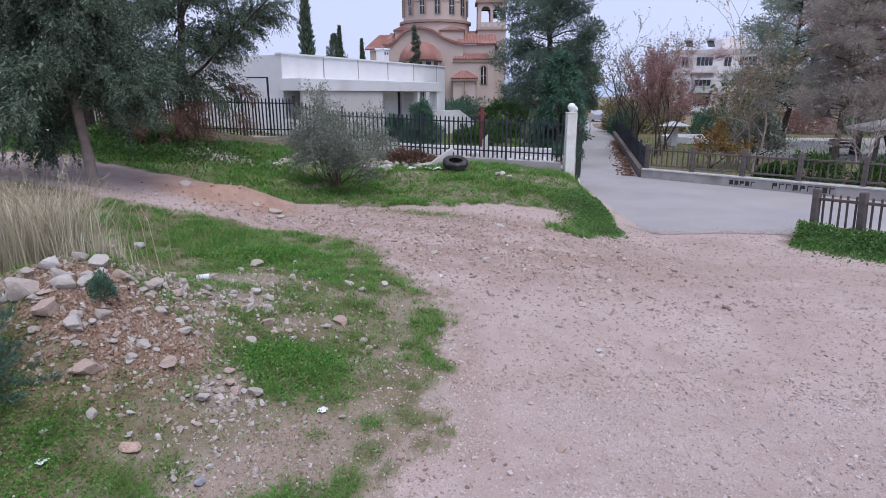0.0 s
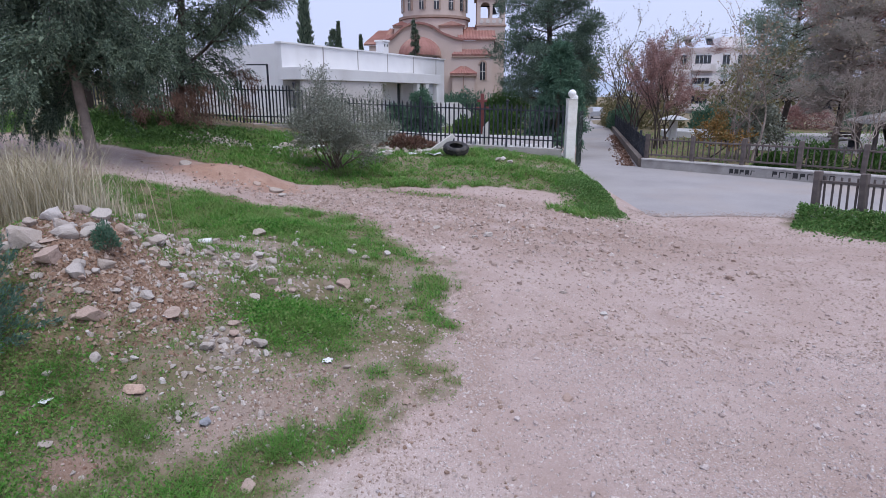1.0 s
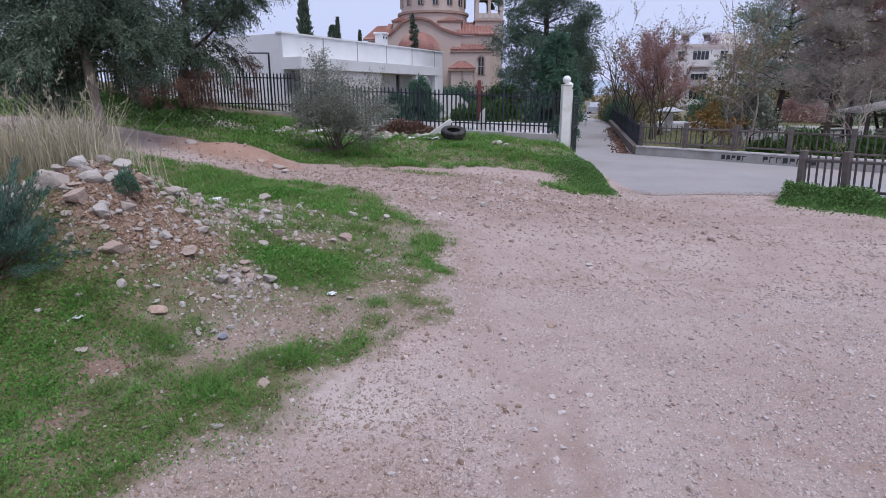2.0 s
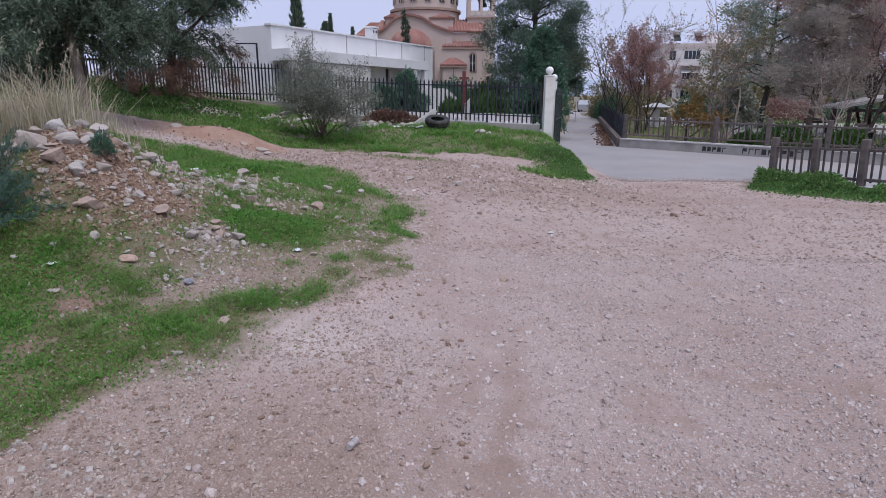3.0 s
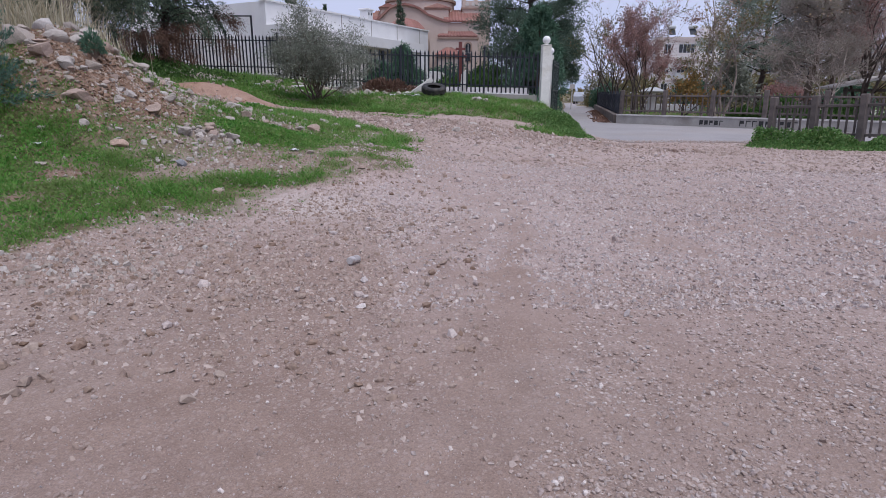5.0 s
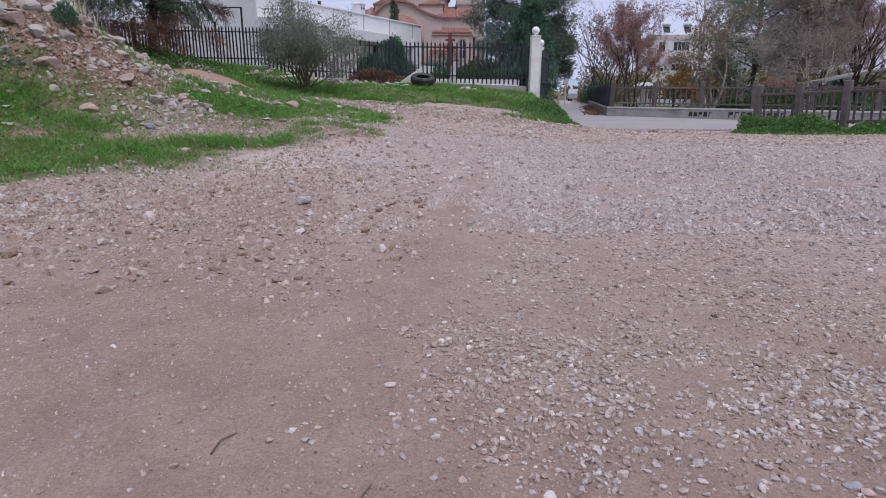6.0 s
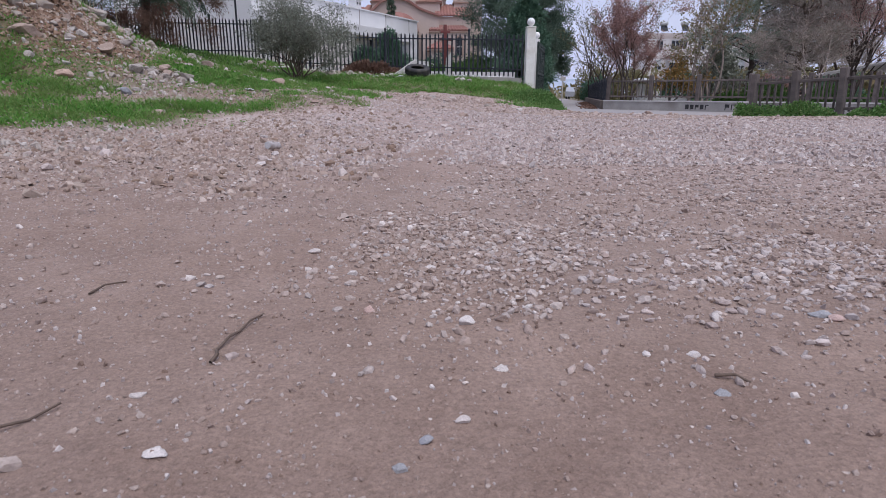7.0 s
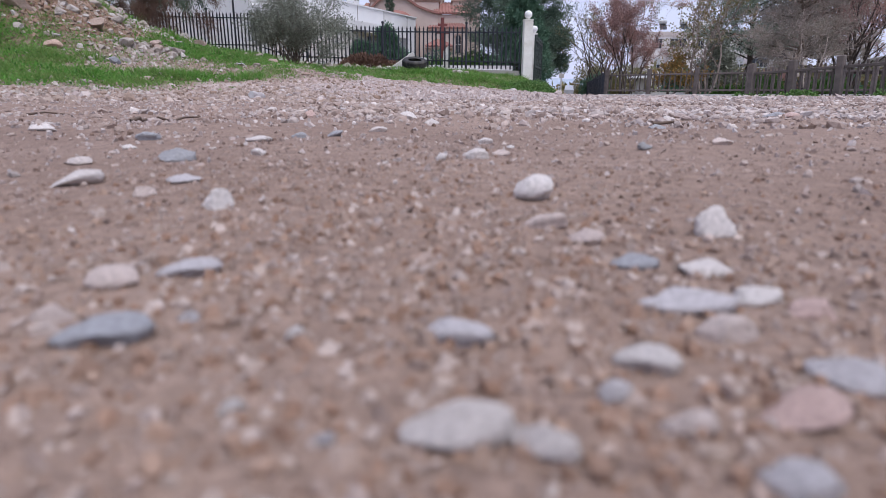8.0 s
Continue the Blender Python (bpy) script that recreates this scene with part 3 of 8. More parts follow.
BARE = ((-2.36, 2.92, 0.26), (-2.36, 2.41, 0.15), (-1.88, 2.64, 0.12), (-1.41, 3.69, 0.26), (-1.56, 3.48, 0.2), (-1.79, 3.03, 0.17), (-1.89, 4.39, 0.28), (-0.38, 5.11, 0.3), (-0.65, 4.48, 0.3), (-0.9, 4.1, 0.28), (-0.55, 3.93, 0.2), (-2.25, 6.15, 0.32), (-2.7, 6.9, 0.35), (-1.5, 5.75, 0.3))


def growth(x, y):
    """How thickly grass grows, 0 to 1."""
    x, y = np.asarray(x, float), np.asarray(y, float)
    lot = (soft_inside(x, y, LOT_GRASS, 0.2) * 1.0 + soft_inside(x, y, LOT_GRASS, 0.45, 6) + soft_inside(x, y, LOT_GRASS, 0.7, 8)) / 3
    speck = 0.6 * fractal(x * 3.2, y * 3.2, 19) + 0.4 * fractal(x * 8.5, y * 8.5, 23)
    rim = 0.72 + 0.9 * (fractal(x * 4.5, y * 4.5, 27) - 0.5) + 0.7 * (fractal(x * 13, y * 13, 29) - 0.5)
    g = lot * (0.22 + 0.6 * ease(speck, 0.38, 0.58)) * (0.4 + 0.6 * ease(fractal(x * 1.3, y * 1.3, 13), 0.36, 0.56))
    low = ease(-1.55 - x, 0, 0.5) * ease(3.9 - y, 0, 0.5)
    far = ease(y, 7.2, 8.4)
    g = np.maximum(g, lot * np.maximum(low, 0.9 * far) * (0.38 + 0.62 * ease(speck, 0.40, 0.56)))
    for px, py, r in BARE:
        g = g * (1 - 0.85 * np.exp(-(((x - px) ** 2 + (y - py) ** 2) / (r * (0.45 + 0.5 * rim)) ** 2) ** 2))
    for px, py, r, k in LUSH + THIN:
        d2 = ((x - px) ** 2 + (y - py) ** 2) / (r * (0.45 + 0.75 * rim)) ** 2
        g = np.maximum(g, k * np.exp(-(d2**1.6)) * (lot > 0.2))
    for px, py, r in BARE[:3]:
        g = g * (1 - 0.78 * np.exp(-(((x - px) ** 2 + (y - py) ** 2) / (r * (0.2 + 0.95 * rim)) ** 2)))
    mound = np.exp(-(((x + 3.0) / 0.6) ** 2 + ((y - 4.72) / 0.4) ** 2) ** 2)
    g = g * (1 - 0.88 * mound)
    bank = soft_inside(x, y, BANK_GRASS, 0.3) * (0.62 + 0.38 * ease(fractal(x * 0.9, y * 0.9, 31), 0.34, 0.58)) * (0.65 + 0.35 * ease(speck, 0.36, 0.5))
    for px, py, r in ((2.75, 14.1, 0.45), (3.2, 14.75, 0.3), (0.9, 13.6, 0.4), (1.9, 13.7, 0.35)):
        bank = bank * (1 - 0.8 * np.exp(-(((x - px) ** 2 + (y - py) ** 2) / (r * (0.45 + 0.7 * rim)) ** 2) ** 2))
    strip = np.exp(-(((x + 0.6) / 0.9) ** 2 + ((y - 12.9) / 0.18) ** 2)) * 0.7
    behind = (y > 21.5) * (x < 4.6) * 0.8
    beside = inside(x, y, [(8.2, 13.7), (7.3, 12.4), (8.4, 10.9), (11.0, 6.5), (12.0, 7.2), (8.6, 13.3)]) * 0.9
    park = inside(x, y, [(7.8, 23.6), (13.8, 18.0), (40, -6), (90, 0), (90, 80), (17, 60)]) * 0.7
    return np.clip(np.maximum.reduce([g, bank, strip, behind, beside, park]), 0, 1)


TRACKS = [[(0.9, 3.0), (0.74, 1.9), (0.66, 1.4), (0.59, 0.84), (0.53, 0.38), (0.49, 0.04), (0.45, -0.23), (0.43, -0.41)], [(0.86, 0.14), (0.93, 0.1), (1.12, 0.04), (1.26, -0.07), (1.34, -0.14), (1.6, -0.3)], [(1.5, 2.6), (2.3, 2.2), (3.2, 2.1)]]


def worn(x, y):
    """Narrow worn tracks, swept bare of stones, 0 to 1."""
    best = np.full(np.shape(x), 9.0)
    wx, wy = x + 0.12 * (fractal(x * 5, y * 5, 51) - 0.5), y + 0.12 * (fractal(x * 5, y * 5, 52) - 0.5)
    for line in TRACKS:
        for (ax, ay), (bx, by) in zip(line, line[1:]):
            dx, dy = bx - ax, by - ay
            t = np.clip(((wx - ax) * dx + (wy - ay) * dy) / (dx * dx + dy * dy), 0, 1)
            best = np.minimum(best, np.hypot(wx - ax - t * dx, wy - ay - t * dy))
    return np.exp(-((best / 0.075) ** 2))


# heaps of loose gravel, placed to fit the camera's view: x, y and their reach
HEAPS = ((0.7, -0.33, 0.17, 0.3), (0.6, -0.12, 0.13, 0.14), (0.86, -0.3, 0.13, 0.16), (1.2, -0.46, 0.3, 0.13), (1.36, -0.3, 0.3, 0.12), (1.0, -0.16, 0.25, 0.09), (0.75, -0.6, 0.07, 0.07))


def stoniness(x, y):
    """How much loose stone lies on the lot, 0 to 1: streaks and patches, little where wheels and feet pass."""
    clump = ease(0.5 * fractal(x * 1.1 + y * 0.35, y * 0.8, 55) + 0.5 * fractal(x * 4.5, y * 4.5, 56), 0.40, 0.60)
    edge = 0.58 + 0.16 * ease(y, 0, 2.5) + 0.25 * (fractal(x * 1.6, y * 1.6, 57) - 0.5)
    right = ease(x - edge, 0, 0.12) * ease(y, -0.25, 0.1)
    heap = np.zeros(np.shape(x))
    for hx, hy, rx, ry in HEAPS:
        heap = np.maximum(heap, 1 - ease(np.hypot((x - hx) / rx, (y - hy) / ry) + 1.1 * (fractal(x * 7, y * 7, 59) - 0.5), 0.55, 1.15) * 0.85)
    left = ease(0.42 - x, 0, 0.4) * ease(y + 0.3 * x, -0.05, 0.45)
    swept = ease(edge - 0.05 - x, 0, 0.2) * ease(0.3 - y - 0.35 * x, 0, 0.5)
    v = np.maximum(0.12 + 0.14 * ease(y, 1.2, 3.0) + 0.4 * clump + 0.34 * right * (0.5 + 0.5 * clump) + 0.62 * left * (0.45 + 0.55 * clump), heap)
    return np.clip(v, 0, 1) * (1 - 0.6 * worn(x, y)) * (1 - 0.8 * swept)


def axis(stops):
    """Grid lines, finer in the stretches that ask for it: (from, to, step), ..."""
    out = []
    for a, b, s in stops:
        out += list(np.arange(a, b - 1e-6, s))
    return np.array(out + [stops[-1][1]])


xs = axis([(-900, -100, 100), (-100, -30, 10), (-30, -9, 1.0), (-9, -5, 0.2), (-5, -0.4, 0.085), (-0.4, 0.4, 0.04), (0.4, 1.3, 0.012), (1.3, 2.0, 0.04), (2.0, 5.6, 0.1), (5.6, 14, 0.4), (14, 40, 2), (40, 120, 10), (120, 900, 78)])
ys = axis([(-300, -60, 60), (-60, -8, 4), (-8, -1.8, 0.4), (-1.8, -1.3, 0.04), (-1.3, -0.5, 0.012), (-0.5, 1.0, 0.04), (1.0, 8.0, 0.08), (8.0, 15, 0.15), (15, 24, 0.25), (24, 60, 2), (60, 140, 10), (140, 1200, 100)])
gx, gy = np.meshgrid(xs, ys)
gz = height(gx, gy)
nx, ny = len(xs), len(ys)
idx = np.arange(nx * ny).reshape(ny, nx)
quads = np.stack([idx[:-1, :-1], idx[:-1, 1:], idx[1:, 1:], idx[1:, :-1]], -1).reshape(-1, 4)
ground = new("ground", mesh_np("ground", np.stack([gx, gy, gz], -1).reshape(-1, 3), quads, M_GROUND, True))
tagged(ground, "trodden pinkish-brown stony dirt lot with a grassy bank", "ground", kind="structure")
fx, fy = gx.ravel(), gy.ravel()
mound_bare = ease(np.exp(-(((fx + 3.0) / 0.8) ** 2 + ((fy - 4.7) / 0.55) ** 2)) + 0.35 * (fractal(fx * 3, fy * 3, 93) - 0.5), 0.22, 0.6)
in_lot = (soft_inside(fx, fy, LOT_GRASS, 0.2) * 1.0 + soft_inside(fx, fy, LOT_GRASS, 0.5, 6)) / 2
bald = np.clip(1.6 * np.exp(-(((fx + 2.36) / 0.24) ** 2 + ((fy - 2.92) / 0.24) ** 2)) + 1.6 * np.exp(-(((fx + 2.36) / 0.17) ** 2 + ((fy - 2.41) / 0.17) ** 2)) + np.exp(-(((fx + 1.15) / 0.5) ** 2 + ((fy - 4.0) / 0.45) ** 2)) + np.exp(-(((fx + 1.7) / 0.3) ** 2 + ((fy - 3.45) / 0.3) ** 2)), 0, 1.6)
layers = {
    "grass": np.maximum(np.clip(growth(fx, fy) * 1.3, 0, 1), in_lot * (0.55 + 0.4 * ease(fractal(fx * 2.1, fy * 2.1, 83), 0.35, 0.6))) * (1 - 0.85 * mound_bare) * (1 - 0.6 * bald) + 0.85 * ((fy > 40) | ((fx > 9) & (fy > 24))),
    "red": np.clip(soft_inside(fx, fy, RED_EARTH, 0.5, 8) * 0.6 + 0.5 * np.exp(-(((fx + 4.6) / 1.2) ** 2) - ((fy - 12.2) / 0.5) ** 2), 0, 0.95),
    "earth": 0.85 * mound_bare + 0.5 * bald + 0.08 * worn(fx, fy) + 0.12 * ease(fractal(fx * 0.5, fy * 0.5, 77), 0.5, 0.7) * (1 - mound_bare),
    "brown": np.maximum.reduce([0.75 * np.exp(-(((fy - 12.6 + 0.08 * fx) / 0.7) ** 2)) * ease(fx, -3.4, -2.0) * ease(3.2 - fx, 0, 1), 0.9 * np.exp(-(((fx + 1.75) / 0.6) ** 2 + ((fy - 1.3) / 0.35) ** 2)), 0.8 * np.exp(-(((fx + 1.2) / 0.35) ** 2 + ((fy - 1.95) / 0.35) ** 2)), 0.95 * np.exp(-(((fx - 0.7) / 0.75) ** 2 + ((fy + 1.25) / 0.6) ** 2)), (1 - ease(fy + 0.4 * fx + 2.6 * (fractal(fx * 0.8, fy * 0.8, 71) - 0.5) + 1.0 * (fractal(fx * 4, fy * 4, 73) - 0.5), -1.2, 3.6)) * 0.85, 0.8 * ease(0.5 - fx, 0, 0.6) * ease(fy, -0.6, 0.0) * ease(2.6 - fy, 0, 1.2), (0.6 - 0.35 * ease(fy, 1.5, 4)) * (1 - ease(stoniness(fx, fy), 0.15, 0.7)) * (fy < 9), 0.95 * ease(fractal(fx * 0.9, fy * 1.5, 75), 0.34, 0.54) * np.exp(-(((fx - 0.5) / 4.0) ** 2 + ((fy - 10.4) / 2.2) ** 2)), 0.32 * ease(fractal(fx * 0.7 + 5, fy * 1.1, 76), 0.44, 0.66), 0.7 * np.exp(-(((fx - 0.2) / 0.22) ** 2)) * ease(fy, 3.4, 4.2) * ease(7.2 - fy, 0, 0.8)]),
    "stony": (0.3 + 0.7 * ease(stoniness(fx, fy), 0.12, 0.8)) * (1 - 0.65 * ease(fy, 6.5, 9)) * ease(np.hypot(fx - 0.73, fy + 1.32), 0.5, 1.6),
    "pale": 0.55 * np.exp(-(((fx + 0.62) / 0.42) ** 2 + ((fy - 2.75) / 0.3) ** 2)) + 0.08 * np.exp(-(((fx + 1.75) / 0.45) ** 2 + ((fy - 3.5) / 0.4) ** 2)) + 0.08 * ease(fractal(fx * 0.9 + 9, fy * 1.1, 61), 0.55, 0.72),
}
for key, values in layers.items():
    a = ground.data.attributes.new(key, "FLOAT", "POINT")
    a.data.foreach_set("value", np.clip(values, 0, 1).astype(np.float32))

# the street: an open apron, the walk between the railings and a lane that leads away beside the park
STREET = -0.335
lane = [(3.95, 13.9), (5.0, 13.45), (6.6, 13.6), (8.0, 13.4), (8.5, 13.62), (11.7, 8.1), (15.0, 5.4), (26.5, 5.6), (13.2, 17.95), (7.62, 23.2), (15.0, 56), (20, 78), (16.6, 78), (12.3, 56), (4.95, 23.4), (4.42, 18.7), (4.3, 16.5)]
bm = slab(bmesh.new(), lane, STREET - 0.08, STREET)
bmesh.ops.triangulate(bm, faces=bm.faces[:])
road = new("road", bm_mesh("road", bm, M_ASPHALT))
tagged(road, "worn pale grey asphalt lane with a dusty edge", "road", kind="structure")


# ---- iron fence on a low wall ----
def picket_mesh(length, w=0.05, d=0.014):
    bm = prism(bmesh.new(), [(-w / 2, 0), (w / 2, 0), (w / 2, length - 0.07), (0, length), (-w / 2, length - 0.07)], -d / 2, d / 2)
    return bm_mesh("picket", bm, M_IRON)


PICKET = picket_mesh(1.38)


def fence_run(label, a, b, foot, head, spacing, posts):
    """Pickets from a to b (x, y); foot and head: heights of their lower and upper ends along the run, as lists of (share, z)."""
    a, b = Vector((*a, 0)), Vector((*b, 0))
    run = (b - a).length
    turn = math.degrees(math.atan2(b.y - a.y, b.x - a.x))
    f = thing("fence", label, "fence", a.x, a.y, 0, turn)
    share = [s for s, _ in foot]
    low, high = (lambda s: float(np.interp(s, share, [z for _, z in foot]))), (lambda s: float(np.interp(s, share, [z for _, z in head])))
    for k in range(int(run / spacing) + 1):
        s = k * spacing / run
        lean = random.uniform(-0.8, 0.8)
        part("picket", PICKET, None, f, at=pose(k * spacing, random.uniform(-0.004, 0.004), low(s), 0, lean, 0) @ Matrix.Diagonal((1, 1, (high(s) - low(s)) / 1.38, 1)))
    for up in (0.17, 0.86):
        line = [(s * run, low(s) + (high(s) - low(s)) * up) for s in share]
        bm = prism(bmesh.new(), [(x, z - 0.02) for x, z in line] + [(x, z + 0.02) for x, z in line[::-1]], 0.012, 0.034)
        bmesh.ops.recalc_face_normals(bm, faces=bm.faces[:])
        part("rail", bm, M_IRON, f)
    for s in posts:
        bm = bmesh.new()
        tube(bm, (s * run, 0.03, low(s) - 0.35), (s * run, 0.03, high(s) + 0.06), 0.034, sides=10)
        post = part("fence_post", bm, M_IRON, f)
        ball = bmesh.new()
        bmesh.ops.create_uvsphere(ball, u_segments=12, v_segments=8, radius=0.05, matrix=Matrix.Translation((s * run, 0.03, high(s) + 0.1)))
        part("finial", ball, M_IRON, post, smooth=True)
    return f


FENCE_A, FENCE_B, FENCE_C = (3.5, 18.72), (-5.6, 20.95), (-16.5, 21.7)
right_foot = [(0, 0.80), (0.45, 0.93), (0.86, 1.07), (1.0, 1.42)]
right_head = [(0, 2.14), (0.45, 2.24), (0.86, 2.40), (1.0, 2.76)]
left_foot = [(0, 1.47), (0.3, 1.52), (0.7, 1.78), (1.0, 1.98)]
left_head = [(0, 2.79), (0.3, 2.85), (0.7, 3.1), (1.0, 3.3)]
fence_run("black iron picket fence with pointed bars on a low wall", FENCE_A, FENCE_B, right_foot, right_head, 0.148, (0.19, 0.5, 0.8, 0.995))
fence_run("black iron picket fence beneath the dark conifers", FENCE_B, FENCE_C, left_foot, left_head, 0.125, (0.17, 0.45, 0.8))


def low_wall(name, label, a, b, tops, thick, mat, below=0.9, cap=None):
    """A wall from a to b whose top follows tops: (share, z)."""
    a, b = Vector((*a, 0)), Vector((*b, 0))
    run, turn = (b - a).length, math.atan2(b.y - a.y, b.x - a.x)
    m = Matrix.Translation(a) @ Matrix.Rotation(turn, 4, "Z")
    w = new(name)
    tagged(w, label, "wall", kind="structure")
    outline = [(0, -below), *((s * run, z) for s, z in tops), (run, -below)]
    bm = prism(bmesh.new(), outline, -thick / 2, thick / 2)
    bmesh.ops.recalc_face_normals(bm, faces=bm.faces[:])
    bmesh.ops.transform(bm, matrix=m, verts=bm.verts[:])
    part("wall_body", bm, mat, w)
    if cap:
        up = [(s * run, z) for s, z in tops]
        bm = prism(bmesh.new(), [*((x, z + 0.004) for x, z in up), *((x, z + cap) for x, z in up[::-1])], -thick / 2 - 0.03, thick / 2 + 0.03)
        bmesh.ops.recalc_face_normals(bm, faces=bm.faces[:])
        bmesh.ops.transform(bm, matrix=m, verts=bm.verts[:])
        part("coping", bm, M_PALECON, w)
    return w


low_wall("wall_fence_front", "low grey concrete wall under the iron fence", FENCE_A, FENCE_B, [(s, z - 0.035) for s, z in right_foot], 0.2, M_CONCRETE)
low_wall("wall_fence_side", "low grey concrete wall under the fence", FENCE_B, FENCE_C, [(s, z - 0.035) for s, z in left_foot], 0.2, M_CONCRETE)


def gate_post(label, x, y, z, tall, w, ball):
    p = thing("gate_post", label, "post", x, y, z, 3)
    part("shaft", boxed(-w / 2, w / 2, -w / 2, w / 2, -0.4, tall, 0.012), M_POST, p)
    bm = boxed(-w / 2 - 0.01, w / 2 + 0.01, -w / 2 - 0.01, w / 2 + 0.01, tall + 0.003, tall + 0.035, 0.008)
    part("cap", bm, M_POST, p)
    bm = bmesh.new()
    tube(bm, (0, 0, tall + 0.03), (0, 0, tall + 0.075), ball * 0.5, sides=14)
    part("collar", bm, M_POST, p)
    bm = bmesh.new()
    bmesh.ops.create_uvsphere(bm, u_segments=24, v_segments=16, radius=ball, matrix=Matrix.Translation((0, 0, tall + 0.06 + ball)))
    part("globe", bm, M_GLOBE, p, "round opal white lamp globe", smooth=True)
    return p


gate_post("square white-painted concrete gate post with a globe lamp", 3.73, 18.65, 0.33, 1.98, 0.29, 0.125)
gate_post("slimmer white gate post with a globe lamp beyond the gate", 4.42, 21.6, -0.24, 2.42, 0.2, 0.12)

gate = thing("gate", "dark green iron gate leaf standing open along the lane", "gate", 4.02, 18.85, 0, 75)
frame_bm = bmesh.new()
for z in (0.0, 0.9, 1.72):
    box(frame_bm, 0, 2.5, -0.025, 0.025, z, z + 0.06)
for x in (0, 2.44):
    box(frame_bm, x, x + 0.06, -0.027, 0.027, -0.05, 1.9)
part("gate_frame", frame_bm, M_GREENIRON, gate)
bar = bm_mesh("gate_bar", prism(bmesh.new(), [(-0.02, 0.05), (0.02, 0.05), (0.02, 1.85), (0, 1.93), (-0.02, 1.85)], -0.008, 0.008), M_GREENIRON)
for k in range(19):
    part("gate_bar", bar, None, gate, at=pose(0.12 + k * 0.125, 0, 0))
part("gate_sheet", boxed(0.06, 2.44, 0.014, 0.02, 0.05, 0.9), M_GREENIRON, gate)

low_wall("wall_terrace", "white-plastered wall close behind the iron fence", (-5.9, 22.9), (-13.5, 23.5), [(0, 1.95), (0.4, 2.1), (1, 2.5)], 0.2, M_WHITEWASH, 0.9)

# black pole with an arm behind the fence corner
pole = thing("pole", "thin black iron pole with a short arm behind the fence", "pole", -6.62, 21.5, 1.2)
bm = bmesh.new()
tube(bm, (0, 0, 0), (0, 0, 2.32), 0.036, sides=10)
part("upright", bm, M_IRON, pole)
part("arm", boxed(-0.75, 0.02, -0.022, 0.022, 2.28, 2.322), M_IRON, pole)


# ---- wayside cross, tyre, rubble in front of the fence ----
cross = thing("cross", "dark red double-barred wooden cross on a white stub", "cross", 0.98, 19.6, 0.75, 14)
part("upright", boxed(-0.055, 0.055, -0.04, 0.04, 0.45, 1.75, 0.008), M_REDPAINT, cross)
part("upper_arm", boxed(-0.16, 0.16, -0.043, 0.043, 1.48, 1.56, 0.008), M_REDPAINT, cross)
part("lower_arm", boxed(-0.24, 0.24, -0.043, 0.043, 1.24, 1.33, 0.008), M_REDPAINT, cross)
part("stub", prism(bmesh.new(), [(-0.02, -0.2), (0.2, -0.2), (0.2, 0.86), (0.02, 0.68)], -0.12, -0.05), M_POST, cross, "white-painted stub with a slanted top")


def tyre(x, y):
    t = thing("tyre", "worn black car tyre lying tilted in the grass", "tyre", x, y, float(height(x, y)) + 0.1, 0)
    t.matrix_basis = t.matrix_basis @ pose(0, 0, 0, 17, 3, 0)
    bm = bmesh.new()
    ring = [(0.20, 0.03), (0.27, 0.0), (0.335, 0.012), (0.365, 0.05), (0.372, 0.12), (0.365, 0.19), (0.335, 0.228), (0.27, 0.24), (0.20, 0.21), (0.195, 0.2), (0.255, 0.215), (0.31, 0.18), (0.315, 0.06), (0.255, 0.025), (0.195, 0.04)]
    rows = [[bm.verts.new((r * math.cos(k * math.tau / 40), r * math.sin(k * math.tau / 40), z)) for r, z in ring] for k in range(40)]
    for k in range(40):
        p, q = rows[k], rows[(k + 1) % 40]
        for i in range(len(ring)):
            j = (i + 1) % len(ring)
            bm.faces.new((p[i], q[i], q[j], p[j]))
    bmesh.ops.recalc_face_normals(bm, faces=bm.faces[:])
    part("casing", bm, M_RUBBER, t, smooth=True)
    bm = bmesh.new()
    for k in range(60):
        for z0 in (0.06, 0.135):
            box(bm, 0.366, 0.378, -0.012, 0.012, z0, z0 + 0.05, m=Matrix.Rotation(k * math.tau / 60, 4, "Z"))
    part("tread", bm, M_RUBBER, t)


tyre(0.1, 17.25)

chunk = new("concrete_post", bm_mesh("concrete_post", boxed(-0.42, 0.42, -0.07, 0.07, -0.07, 0.07, 0.015, m=Matrix.Rotation(0, 4, "X")), M_PALECON))
chunk.matrix_basis = pose(-0.3, 18.1, float(height(-0.3, 18.1)) + 0.27, 0, -34, 12)
tagged(chunk, "broken pale concrete post leaning on the rubble", "concrete post")


# ---- railings of the park ----
POST_WOOD = bm_mesh("rail_post", boxed(-0.075, 0.075, -0.075, 0.075, -0.05, 1.12, 0.02), M_RAILWOOD)
BALUSTER = bm_mesh("baluster", boxed(-0.022, 0.022, -0.016, 0.016, 0.1, 0.99, 0.006), M_RAILWOOD)
POST_IRON = bm_mesh("rail_post", boxed(-0.05, 0.05, -0.05, 0.05, -0.05, 1.12, 0.015), M_IRON)
BALUSTER_IRON = bm_mesh("baluster", boxed(-0.02, 0.02, -0.014, 0.014, 0.1, 0.99, 0.006), M_IRON)


